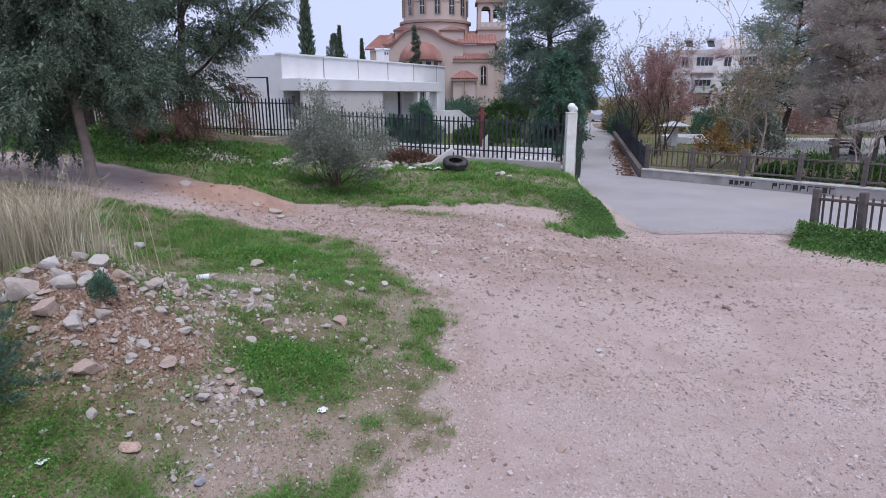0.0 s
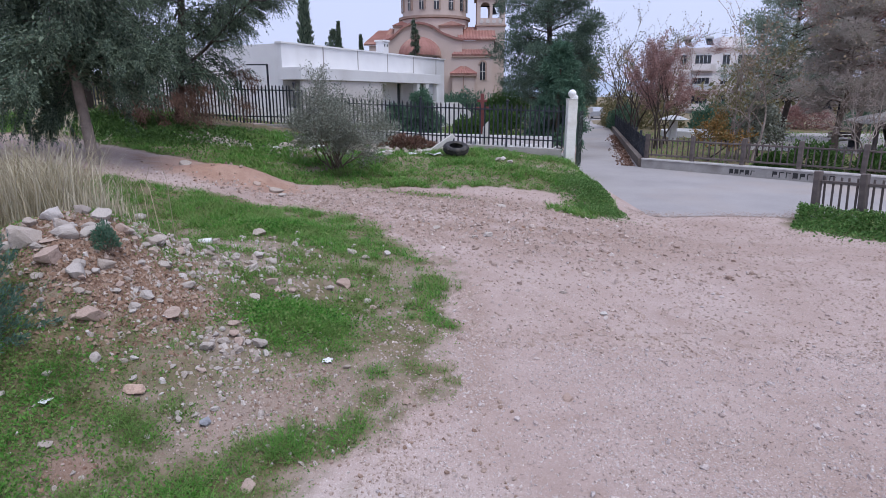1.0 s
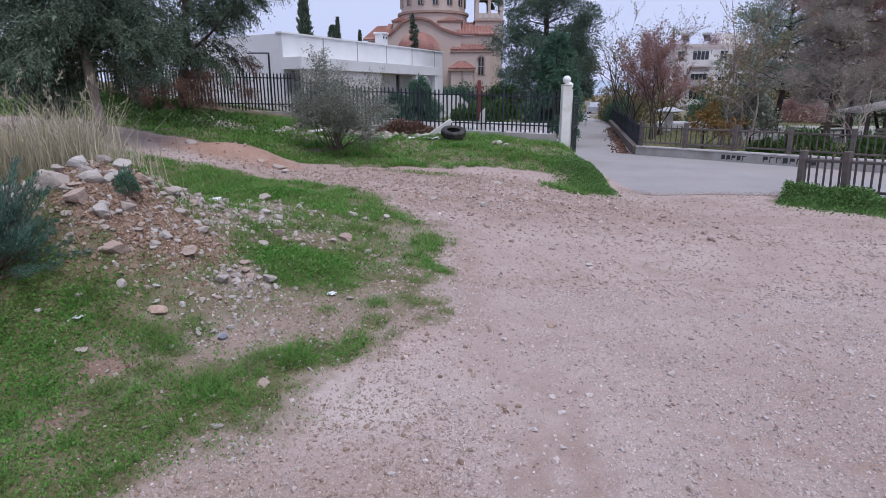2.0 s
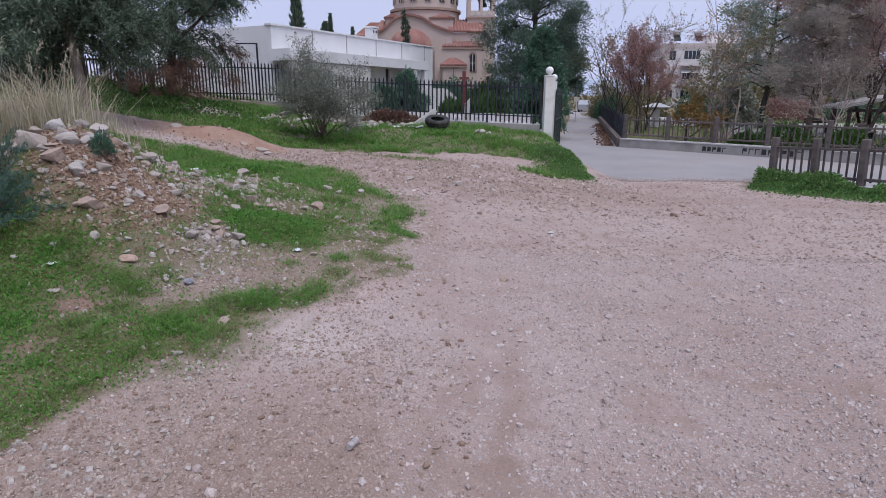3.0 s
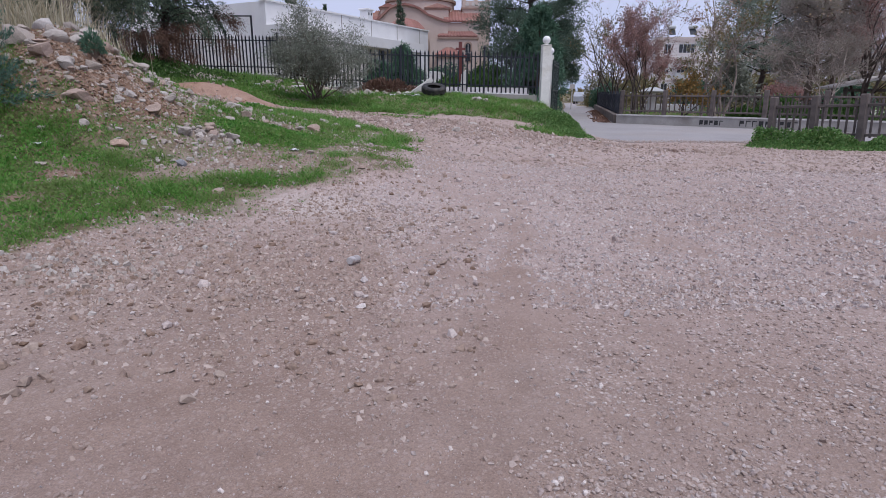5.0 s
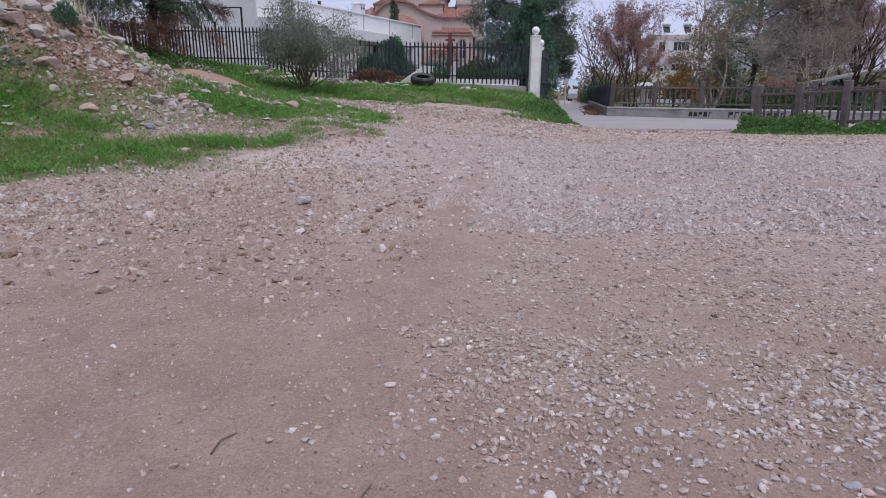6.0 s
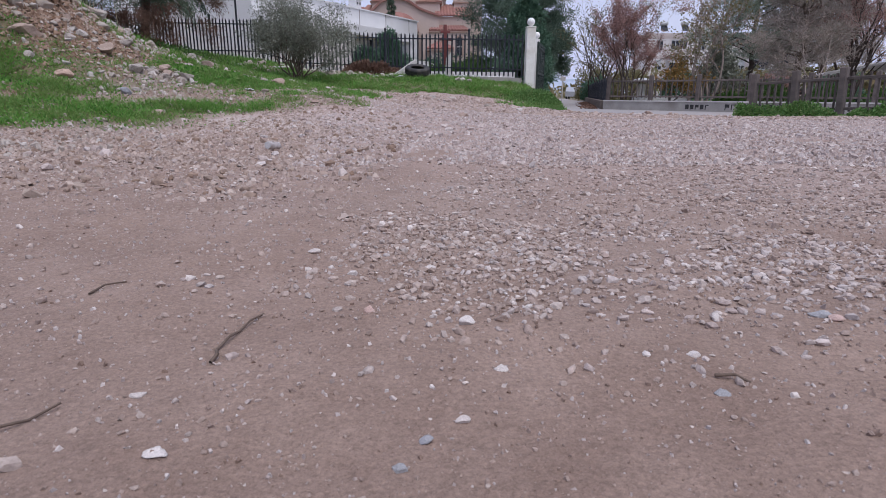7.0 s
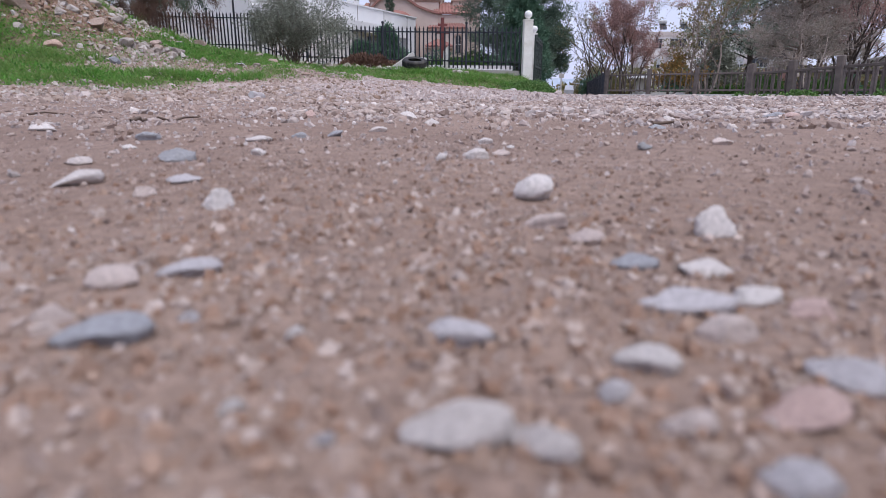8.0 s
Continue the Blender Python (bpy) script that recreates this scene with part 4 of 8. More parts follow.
def railing(label, a, b, z, bay=1.75, gap=0.19, group="", tall=1.0, z_end=None, mat=None):
    """Wooden railing from a to b: posts, two rails and balusters for each bay."""
    a, b = Vector((*a, 0)), Vector((*b, 0))
    run = (b - a).length
    z_end = z if z_end is None else z_end
    turn = math.degrees(math.atan2(b.y - a.y, b.x - a.x))
    r = thing("railing", label, "railing", a.x, a.y, z, turn)
    tip = math.degrees(-math.atan2(z_end - z, run))
    r.matrix_basis = r.matrix_basis @ pose(0, 0, 0, 0, tip, 0)
    n = max(1, round(run / bay))
    for k in range(n + 1):
        part("rail_post", POST_IRON if mat else POST_WOOD, None, r, at=pose(k * run / n, 0, 0, 0, random.uniform(-1, 1), random.uniform(-3, 3)) @ Matrix.Diagonal((1, 1, tall, 1)))
    for k in range(n):
        x0, x1 = k * run / n + 0.08, (k + 1) * run / n - 0.08
        for up in (0.17, 0.86):
            part("rail", boxed(x0, x1, -0.03, 0.03, (up - 0.035) * tall, (up + 0.035) * tall, 0.008), mat or M_RAILWOOD, r)
        m = int((x1 - x0) / gap)
        for i in range(m):
            part("baluster", BALUSTER_IRON if mat else BALUSTER, None, r, at=pose(x0 + (i + 0.5) * (x1 - x0) / m, 0.035, 0, 0, random.uniform(-1, 1), 0) @ Matrix.Diagonal((1, 1, tall, 1)))
    return r


PARK_A, PARK_B = (7.62, 23.3), (13.2, 18.0)
PARK_C = (22.0, 9.64)
low_wall("wall_park", "low grey concrete kerb wall under the park railing", PARK_A, PARK_C, [(0, -0.02), (1, 0.03)], 0.28, M_CONCRETE, 0.6, 0.05)
railing("grey-brown wooden railing on the park wall", (7.72, 23.25), (22.0, 9.7), 0.04, 1.72, 0.2, tall=0.84)
railing("grey-brown wooden railing above the ivy hedge", (8.48, 13.38), (11.98, 7.29), -0.27, 1.0, 0.16, tall=0.92, z_end=0.05)
low_wall("wall_walkway", "pale concrete edge under the walkway railing", (8.46, 13.42), (11.98, 7.29), [(0, -0.24), (1, 0.03)], 0.26, M_PALECON, 0.5)
# the lane's own railing, darker, on a stepped edge
railing("dark iron-coloured railing along the lane", (7.75, 23.5), (14.9, 55.5), -0.1, 2.6, 0.32, tall=0.95, mat=M_IRON)
low_wall("wall_lane", "rough stone edging beside the lane", (7.62, 23.4), (14.85, 55.8), [(0, 0.0), (1, 0.0)], 0.3, M_STONEWALL, 0.5)

# sprayed marks on the park wall: unreadable, as bars
d = (Vector((*PARK_C, 0)) - Vector((*PARK_A, 0))).normalized()
turn_wall = math.degrees(math.atan2(d.y, d.x))
for start, count, size in ((3.35, 5, 0.17), (4.75, 9, 0.2)):
    at = Vector((*PARK_A, 0)) + d * start
    g = thing("graffiti", "illegible black sprayed marks on the concrete wall", "graffiti", at.x, at.y, 0, turn_wall)
    for k in range(count):
        x = k * size * 1.05
        bm = bmesh.new()
        box(bm, x, x + 0.03, -0.148, -0.143, -0.27, -0.27 + size, m=None)
        box(bm, x, x + size * 0.75, -0.149, -0.144, -0.27 + size * random.choice((0.1, 0.45, 0.85)), -0.24 + size * 0.85 if k % 3 == 0 else -0.27 + size)
        part("mark", bm, M_BLACKPAINT, g)


# ---- buildings beyond the fence ----
def annex():
    """Flat-roofed white building: main block turned away from the lane, a porch slab along its front, door and window openings."""
    a, b = Vector((-7.06, 25.0, 0)), Vector((-0.48, 37.2, 0))
    run = (b - a).length
    turn = math.degrees(math.atan2(b.y - a.y, b.x - a.x))
    t = thing("annex_building", "low white-plastered flat-roofed building with a porch", "building", a.x, a.y, 0.9, turn)
    deep = 9.0
    top = 3.62
    # front wall with openings, as piers and lintels
    cuts = [(0.0, 6.0), (7.0, 8.6), (9.0, 10.6), (11.6, 12.0), (12.9, run)]
    bm = bmesh.new()
    box(bm, 0, run, 0, 0.25, 2.203, top)
    part("front_wall", bm, M_WHITEWASH, t)
    for x0, x1 in cuts:
        part("wall_pier", boxed(x0, x1, 0, 0.25, -1.2, 2.2), M_WHITEWASH, t)
    for x0, x1 in ((10.603, 11.597), (12.003, 12.897)):
        part("window_apron", boxed(x0, x1, 0.0, 0.25, -1.2, 0.9), M_WHITEWASH, t)
    bm = bmesh.new()
    box(bm, 0, 0.25, 0.253, deep, -1.2, top)
    part("side_wall", bm, M_WHITEWASH, t)
    bm = bmesh.new()
    box(bm, run - 0.25, run, 0.253, deep, -1.2, top)
    part("side_wall", bm, M_WHITEWASH, t)
    part("back_wall", boxed(0.253, run - 0.253, deep - 0.25, deep, -1.2, top), M_WHITEWASH, t)
    part("roof", boxed(0.253, run - 0.253, 0.253, deep - 0.253, top - 0.4, top - 0.25), M_PALECON, t, "flat concrete roof behind a parapet")
    part("floor", boxed(0.253, run - 0.253, 0.253, deep - 0.253, -1.2, -0.9), M_PALECON, t)
    # parapet coping and expansion joints
    part("coping", boxed(-0.05, run + 0.05, -0.06, 0.3, top + 0.003, top + 0.07), M_WHITEWASH, t)
    for k in range(5):
        x = 2.6 + 2.55 * k
        part("joint", boxed(x, x + 0.05, -0.014, 0.0, 2.75, top), M_CONCRETE, t)
    # porch slab on slender columns
    part("porch_slab", boxed(-0.15, run * 0.82, -1.15, -0.003, 2.17, 2.66, 0.01), M_WHITEWASH, t, "projecting white porch slab with a plain fascia")
    for x in (8.9, 11.0):
        part("column", boxed(x, x + 0.28, -1.1, -0.82, -1.2, 2.167, 0.01), M_WHITEWASH, t)
    # openings
    d = part("door", boxed(6.0, 7.0, 0.1, 0.16, -0.9, 2.2), M_DARKGLASS, t, "dark glazed door")
    part("door_frame", boxed(6.0, 6.06, 0.08, 0.18, -0.9, 2.2), M_SHUTTER, d)
    d = part("door", boxed(8.6, 9.0, 0.1, 0.16, -0.9, 2.2), M_DARKGLASS, t, "dark narrow glazed door")
    w = part("window", boxed(10.6, 11.6, 0.12, 0.15, 0.9, 2.2), M_DARKGLASS, t)
    for x in (10.6, 10.93, 11.26, 11.54):
        part("mullion", boxed(x, x + 0.07, 0.06, 0.12, 0.9, 2.2), M_WHITEWASH, w)
    w = part("window", boxed(12.0, 12.9, 0.12, 0.15, 0.9, 2.2), M_SHUTTER, t)
    part("sill", boxed(11.9, 13.0, -0.05, 0.119, 0.84, 0.897), M_MARBLE, w)
    # lower grey wall of a yard in front of the porch
    part("yard_wall", boxed(0.0, 5.7, -1.05, -0.9, -1.2, 2.167, 0.01), M_PORCHWALL, t, "plain beige rendered wall under the porch slab")
    part("stair_wall", prism(bmesh.new(), [(9.2, -1.2), (14.6, -1.2), (14.6, 0.2), (12.0, 1.15), (9.2, 1.15)], -2.0, -1.85), M_WHITEWASH, t, "white sloping stair parapet")


def chimney():
    c = thing("chimney", "square white chimney with a capped top on the flat roof", "chimney", -3.9, 34.0, 4.15, 61)
    bm = boxed(-0.26, 0.26, -0.26, 0.26, 0, 1.15, 0.02)
    part("shaft", bm, M_WHITEWASH, c)
    part("cap", boxed(-0.32, 0.32, -0.32, 0.32, 1.153, 1.25, 0.02), M_WHITEWASH, c)
    # vent holes are dark plates, the shade inside them put into the colour
    for x in (-0.12, 0.12):
        part("vent", boxed(x - 0.05, x + 0.05, -0.27, -0.262, 0.9, 1.03), M_DARKGLASS, c)


annex()
chimney()


def arch_outline(x0, x1, z0, spring, rise, n=16):
    """Outline of an opening or wall with a round head."""
    c, r = (x0 + x1) / 2, (x1 - x0) / 2
    return [(x0, z0), (x1, z0)] + [(c + r * math.cos(math.pi * k / n), spring + rise * math.sin(math.pi * k / n)) for k in range(n + 1)]


def tile_roof(parent, pts, rows, name="roof", label="", thick=0.12):
    """A tiled roof plane from eave a-b up to ridge d-c, with rounded tile ridges running down the slope."""
    a, b, c, d = (Vector(p) for p in pts)
    nrm = (b - a).cross(d - a).normalized()
    if nrm.z < 0:
        nrm = -nrm
    bm = bmesh.new()
    steps = max(2, int(rows)) * 4
    top, low = [], []
    for k in range(steps + 1):
        s = k / steps
        lift = (0.5 + 0.5 * math.cos(k / 4 * math.tau)) * 0.09
        e, r = a.lerp(b, s), d.lerp(c, s)
        top.append([bm.verts.new(e.lerp(r, q) + nrm * (thick + lift)) for q in (0, 0.33, 0.66, 1)])
        low.append([bm.verts.new(e.lerp(r, q)) for q in (0, 1)])
    for k in range(steps):
        for q in range(3):
            bm.faces.new((top[k][q], top[k + 1][q], top[k + 1][q + 1], top[k][q + 1]))
        bm.faces.new((low[k][0], low[k][1], low[k + 1][1], low[k + 1][0]))
        bm.faces.new((low[k][0], low[k + 1][0], top[k + 1][0], top[k][0]))
        bm.faces.new((low[k][1], top[k][3], top[k + 1][3], low[k + 1][1]))
    bmesh.ops.recalc_face_normals(bm, faces=bm.faces[:])
    return part(name, bm, M_TILE, parent, label)


def dome(bm, c, r, rise, ribs, half=False, rows=10):
    """A ribbed dome (or the half that faces -y) on centre c."""
    n = ribs * 3
    span = math.pi if half else math.tau
    ring = []
    for i in range(rows + 1):
        el = math.pi / 2 * i / rows
        row = []
        for k in range(n + (1 if half else 0)):
            az = math.pi + span * k / n if half else span * k / n
            rr = r * math.cos(el) * (1 + 0.012 * math.cos(k * math.tau / 3))
            row.append(bm.verts.new((c[0] + rr * math.cos(az), c[1] + rr * math.sin(az), c[2] + rise * math.sin(el))))
        ring.append(row)
    for p, q in zip(ring, ring[1:]):
        for k in range(len(p) - (1 if half else 0)):
            j = (k + 1) % len(p)
            bm.faces.new((p[k], p[j], q[j], q[k]))
    bmesh.ops.remove_doubles(bm, verts=bm.verts[:], dist=0.002)
    return bm


def arched_window(parent, x, y, z, w, h, turn=0.0, surround=True):
    """A dark arched window set on a wall, with a brown brick surround."""
    at = pose(x, y, z, 0, 0, turn)
    pane = part("window", prism(bmesh.new(), arch_outline(-w / 2, w / 2, 0, h - w / 2, w / 2, 10), -0.06, 0.1), M_DARKGLASS, parent, "dark arched window", at=at)
    if surround:
        o, i = arch_outline(-w / 2 - 0.16, w / 2 + 0.16, 0, h - w / 2, w / 2 + 0.16, 10), arch_outline(-w / 2, w / 2, 0, h - w / 2, w / 2, 10)
        bm = bmesh.new()
        n = len(o)
        vo = [[bm.verts.new((px, yy, pz)) for px, pz in o] for yy in (-0.1, 0.08)]
        vi = [[bm.verts.new((px, yy, pz)) for px, pz in i] for yy in (-0.1, 0.08)]
        for k in range(1, n - 1):
            bm.faces.new((vo[0][k], vo[0][k + 1], vi[0][k + 1], vi[0][k]))
            bm.faces.new((vo[0][k], vo[1][k], vo[1][k + 1], vo[0][k + 1]))
            bm.faces.new((vi[0][k], vi[0][k + 1], vi[1][k + 1], vi[1][k]))
        bmesh.ops.recalc_face_normals(bm, faces=bm.faces[:])
        part("surround", bm, M_CORNICE, pane)
    part("bar", boxed(-0.025, 0.025, -0.085, -0.062, 0, h * 0.97), M_PALECON, pane)
    part("bar", boxed(-w / 2, w / 2, -0.086, -0.063, h * 0.45, h * 0.45 + 0.05), M_PALECON, pane)
    return pane


def church():
    c = thing("church", "domed beige stucco church with red clay tile roofs and a belfry", "church", 0, 0, 0)
    # arched gable front
    outline = [(-6.6, 0.6), (1.0, 0.6), (1.0, 7.6), (0.3, 7.75), (-1.0, 8.2), (-1.9, 8.8), (-2.6, 9.05), (-3.3, 9.14), (-4.0, 9.05), (-4.7, 8.78), (-5.6, 7.95), (-6.0, 7.62), (-6.6, 7.5)]
    part("front_gable", prism(bmesh.new(), outline, 60.0, 61.0), M_CHURCH, c)
    rim = outline[2:]
    bm = bmesh.new()
    for (x0, z0), (x1, z1) in zip(rim, rim[1:]):
        n = Vector((-(z1 - z0), 0, x1 - x0)).normalized() * -0.2
        vs = [bm.verts.new(p) for p in ((x0, 59.75, z0), (x1, 59.75, z1), (x1 + n.x, 59.75, z1 + n.z), (x0 + n.x, 59.75, z0 + n.z), (x0, 66, z0), (x1, 66, z1), (x1 + n.x, 66, z1 + n.z), (x0 + n.x, 66, z0 + n.z))]
        for f in ((0, 1, 2, 3), (4, 7, 6, 5), (3, 2, 6, 7), (0, 4, 5, 1), (0, 3, 7, 4), (1, 5, 6, 2)):
            bm.faces.new([vs[i] for i in f])
    bmesh.ops.recalc_face_normals(bm, faces=bm.faces[:])
    part("gable_roof", bm, M_TILE, c, "curved red tile roof edge following the arch")
    part("nave", boxed(-6.55, 0.95, 61.003, 72, 0.6, 7.5), M_CHURCH, c)
    # half-domed apse with a band of small dark windows
    bm = bmesh.new()
    lathe(bm, [(2.0, 0.6), (2.0, 6.05)], 28, (-3.15, 60.2, 0))
    part("apse_wall", bm, M_CHURCH, c)
    bm = bmesh.new()
    lathe(bm, [(2.02, 6.06), (2.16, 6.1), (2.16, 6.24), (2.02, 6.26)], 28, (-3.15, 60.2, 0))
    part("apse_cornice", bm, M_CORNICE, c)
    part("apse_roof", dome(bmesh.new(), (-3.15, 60.0, 6.2), 2.08, 1.75, 16, True), M_TILE, c, "red tiled half dome", smooth=False)
    for k in range(5):
        az = math.radians(-90 + (k - 2) * 24)
        part("window", boxed(-0.25, 0.25, -0.05, 0.05, 0, 0.55), M_DARKGLASS, c, at=pose(-3.15 + 2.02 * math.cos(az), 60.2 + 2.02 * math.sin(az), 5.45, 0, 0, math.degrees(az) + 90))
    # corner piers with little pitched roofs below the drum
    for x0, x1, top in ((-5.95, -4.2, 9.25), (-1.3, 1.2, 9.25)):
        p = part("pier", boxed(x0 + 0.1, x1 - 0.1, 62.4, 64.4, 6.5, top), M_CHURCH, c)
        bm = bmesh.new()
        prism(bm, [(x0 - 0.1, top + 0.003), (x1 + 0.1, top + 0.003), ((x0 + x1) / 2, top + 0.42)], 62.2, 64.6)
        bmesh.ops.recalc_face_normals(bm, faces=bm.faces[:])
        part("pier_roof", bm, M_TILE, p)
        part("pier_cornice", boxed(x0 - 0.05, x1 + 0.05, 62.3, 64.5, top - 0.16, top - 0.002), M_CORNICE, p)
    # drum with a ring of arched windows, and the dome on it
    cx, cy, r = -1.87, 66.0, 3.38
    bm = bmesh.new()
    lathe(bm, [(r, 8.4), (r, 13.6)], 40, (cx, cy, 0))
    drum = part("drum", bm, M_CHURCH, c)
    for z, out, tall in ((10.0, 0.42, 0.28), (12.0, 0.05, 0.07), (13.5, 0.3, 0.3)):
        bm = bmesh.new()
        lathe(bm, [(r - 0.1, z), (r + out, z + 0.05), (r + out, z + tall), (r - 0.1, z + tall + 0.05)], 40, (cx, cy, 0))
        part("cornice", bm, M_CORNICE, drum)
    bm = bmesh.new()
    lathe(bm, [(r + 0.22, 8.9), (r + 0.22, 10.0)], 40, (cx, cy, 0))
    part("drum_base", bm, M_CHURCH, drum)
    for k in range(14):
        az = math.radians(-90 + (k + 0.2) * 360 / 14)
        arched_window(c, cx + (r + 0.02) * math.cos(az), cy + (r + 0.02) * math.sin(az), 10.85, 0.48, 1.65, math.degrees(az) + 90)
    part("dome", dome(bmesh.new(), (cx, cy, 13.8), r + 0.25, 3.3, 18), M_TILE, c, "ribbed red tile dome")
    # right-hand wing, two tiers of tiled roofs
    part("wing", boxed(0.85, 4.2, 61.4, 70, 0.6, 7.75), M_CHURCH, c)
    tile_roof(c, [(0.6, 61.2, 7.75), (4.4, 61.2, 7.75), (4.4, 65.2, 9.25), (0.6, 65.2, 9.25)], 12, "wing_roof", "red tile roof of the wing")
    tile_roof(c, [(4.4, 61.2, 7.3), (4.4, 69, 7.3), (3.6, 69, 8.6), (3.6, 64.5, 8.6)], 14, "wing_roof")
    part("side_aisle", boxed(-0.74, 3.9, 59.2, 61.39, 0.6, 6.0), M_CHURCH, c)
    part("aisle_cornice", boxed(0.0, 4.05, 59.05, 61.38, 6.003, 6.14), M_CORNICE, c)
    tile_roof(c, [(0.0, 59.05, 6.14), (3.9, 59.05, 6.14), (3.4, 61.3, 6.75), (0.6, 61.3, 6.75)], 12, "aisle_roof")
    porch = part("porch", boxed(0.05, 2.15, 57.6, 59.19, 0.6, 4.2), M_CHURCH, c)
    part("porch_cornice", boxed(-0.2, 2.4, 57.35, 59.18, 4.203, 4.32), M_CORNICE, porch)
    tile_roof(c, [(-0.2, 57.35, 4.33), (2.4, 57.35, 4.33), (1.35, 58.6, 5.0), (0.85, 58.6, 5.0)], 9, "porch_roof")
    part("downpipe", boxed(1.06, 1.16, 57.5, 57.59, 0.6, 4.2), M_CORNICE, c)
    arched_window(c, 3.0, 59.18, 3.9, 0.5, 1.7)
    arched_window(c, 1.1, 57.58, 1.2, 0.8, 1.5)
    # left-hand wing
    part("wing", boxed(-8.4, -6.61, 62, 70, 0.6, 7.3), M_CHURCH, c)
    tile_roof(c, [(-8.9, 61.8, 7.3), (-6.3, 61.8, 7.3), (-6.1, 65, 8.9), (-7.7, 65, 8.9)], 9, "wing_roof")
    part("wing", boxed(-6.59, -5.4, 61.2, 70, 6.4, 7.75), M_CHURCH, c)
    tile_roof(c, [(-7.0, 61.5, 7.72), (-5.2, 61.5, 7.72), (-5.2, 64, 9.0), (-6.4, 64, 9.0)], 6, "wing_roof")


def belfry():
    b = thing("belfry", "beige bell tower with paired arched openings", "bell tower", 4.02, 65.4, 0)
    w = 1.46
    part("shaft", boxed(-w, w, -w, w, 0.6, 9.35), M_CHURCH, b)
    part("string_course", boxed(-w - 0.14, w + 0.14, -w - 0.14, w + 0.14, 9.353, 9.5), M_CORNICE, b)
    part("rosette_band", boxed(-w, w, -w, w, 9.503, 10.15), M_CHURCH, b)
    for k in range(4):
        bm = bmesh.new()
        bmesh.ops.create_cone(bm, cap_ends=True, segments=16, radius1=0.2, radius2=0.2, depth=0.06, matrix=Matrix.Translation((-0.96 + 0.64 * k, -w - 0.033, 9.83)) @ Matrix.Rotation(radians(90), 4, "X"))
        part("rosette", bm, M_PALECON, b)
    for turn in (0, 90, 180, 270):
        # the side arcades stop short of the corner pillars that the front and back ones carry
        end = w if turn in (0, 180) else w - 0.283
        face = -w if turn in (0, 180) else -w + 0.004
        for x0, x1 in ((-end, -w + 0.38), (-0.14, 0.14), (w - 0.38, end)):
            part("pillar", boxed(x0, x1, face, face + 0.276, 10.153, 11.2), M_CHURCH, b, at=pose(0, 0, 0, 0, 0, turn))
        bm = bmesh.new()
        for x0, x1 in ((-w + 0.38, -0.14), (0.14, w - 0.38)):
            c, r, n = (x0 + x1) / 2, (x1 - x0) / 2, 12
            pts = [(c + r * math.cos(math.pi * k / n), 11.2 + r * math.sin(math.pi * k / n)) for k in range(n + 1)]
            for (xa, za), (xb, zb) in zip(pts, pts[1:]):
                prism(bm, [(xa, za), (xb, zb), (xb, 12.0), (xa, 12.0)], face, face + 0.276)
        for x0, x1 in ((-end, -w + 0.38), (-0.14, 0.14), (w - 0.38, end)):
            box(bm, x0, x1, face, face + 0.276, 11.2, 12.0)
        bmesh.ops.remove_doubles(bm, verts=bm.verts[:], dist=0.0005)
        bmesh.ops.recalc_face_normals(bm, faces=bm.faces[:])
        part("arcade", bm, M_CHURCH, b, at=pose(0, 0, 0.003, 0, 0, turn))
    part("cornice", boxed(-w - 0.2, w + 0.2, -w - 0.2, w + 0.2, 12.01, 12.25), M_CORNICE, b)
    bell = bmesh.new()
    lathe(bell, [(0.42, 0), (0.36, 0.12), (0.26, 0.4), (0.16, 0.62), (0.03, 0.68)], 18, (0.3, 0, 10.7))
    part("bell", bell, M_IRON, b, "dark bronze bell hanging in the arch")
    part("bell_beam", boxed(-w + 0.28, w - 0.28, -0.06, 0.06, 11.4, 11.52), M_IRON, b)
    bm = bmesh.new()
    bmesh.ops.create_cone(bm, cap_ends=True, segments=4, radius1=2.3, radius2=0.05, depth=1.5, matrix=Matrix.Translation((0, 0, 13.02)) @ Matrix.Rotation(radians(45), 4, "Z"))
    part("roof", bm, M_TILE, b, "pyramid roof of red tiles")


church()
belfry()


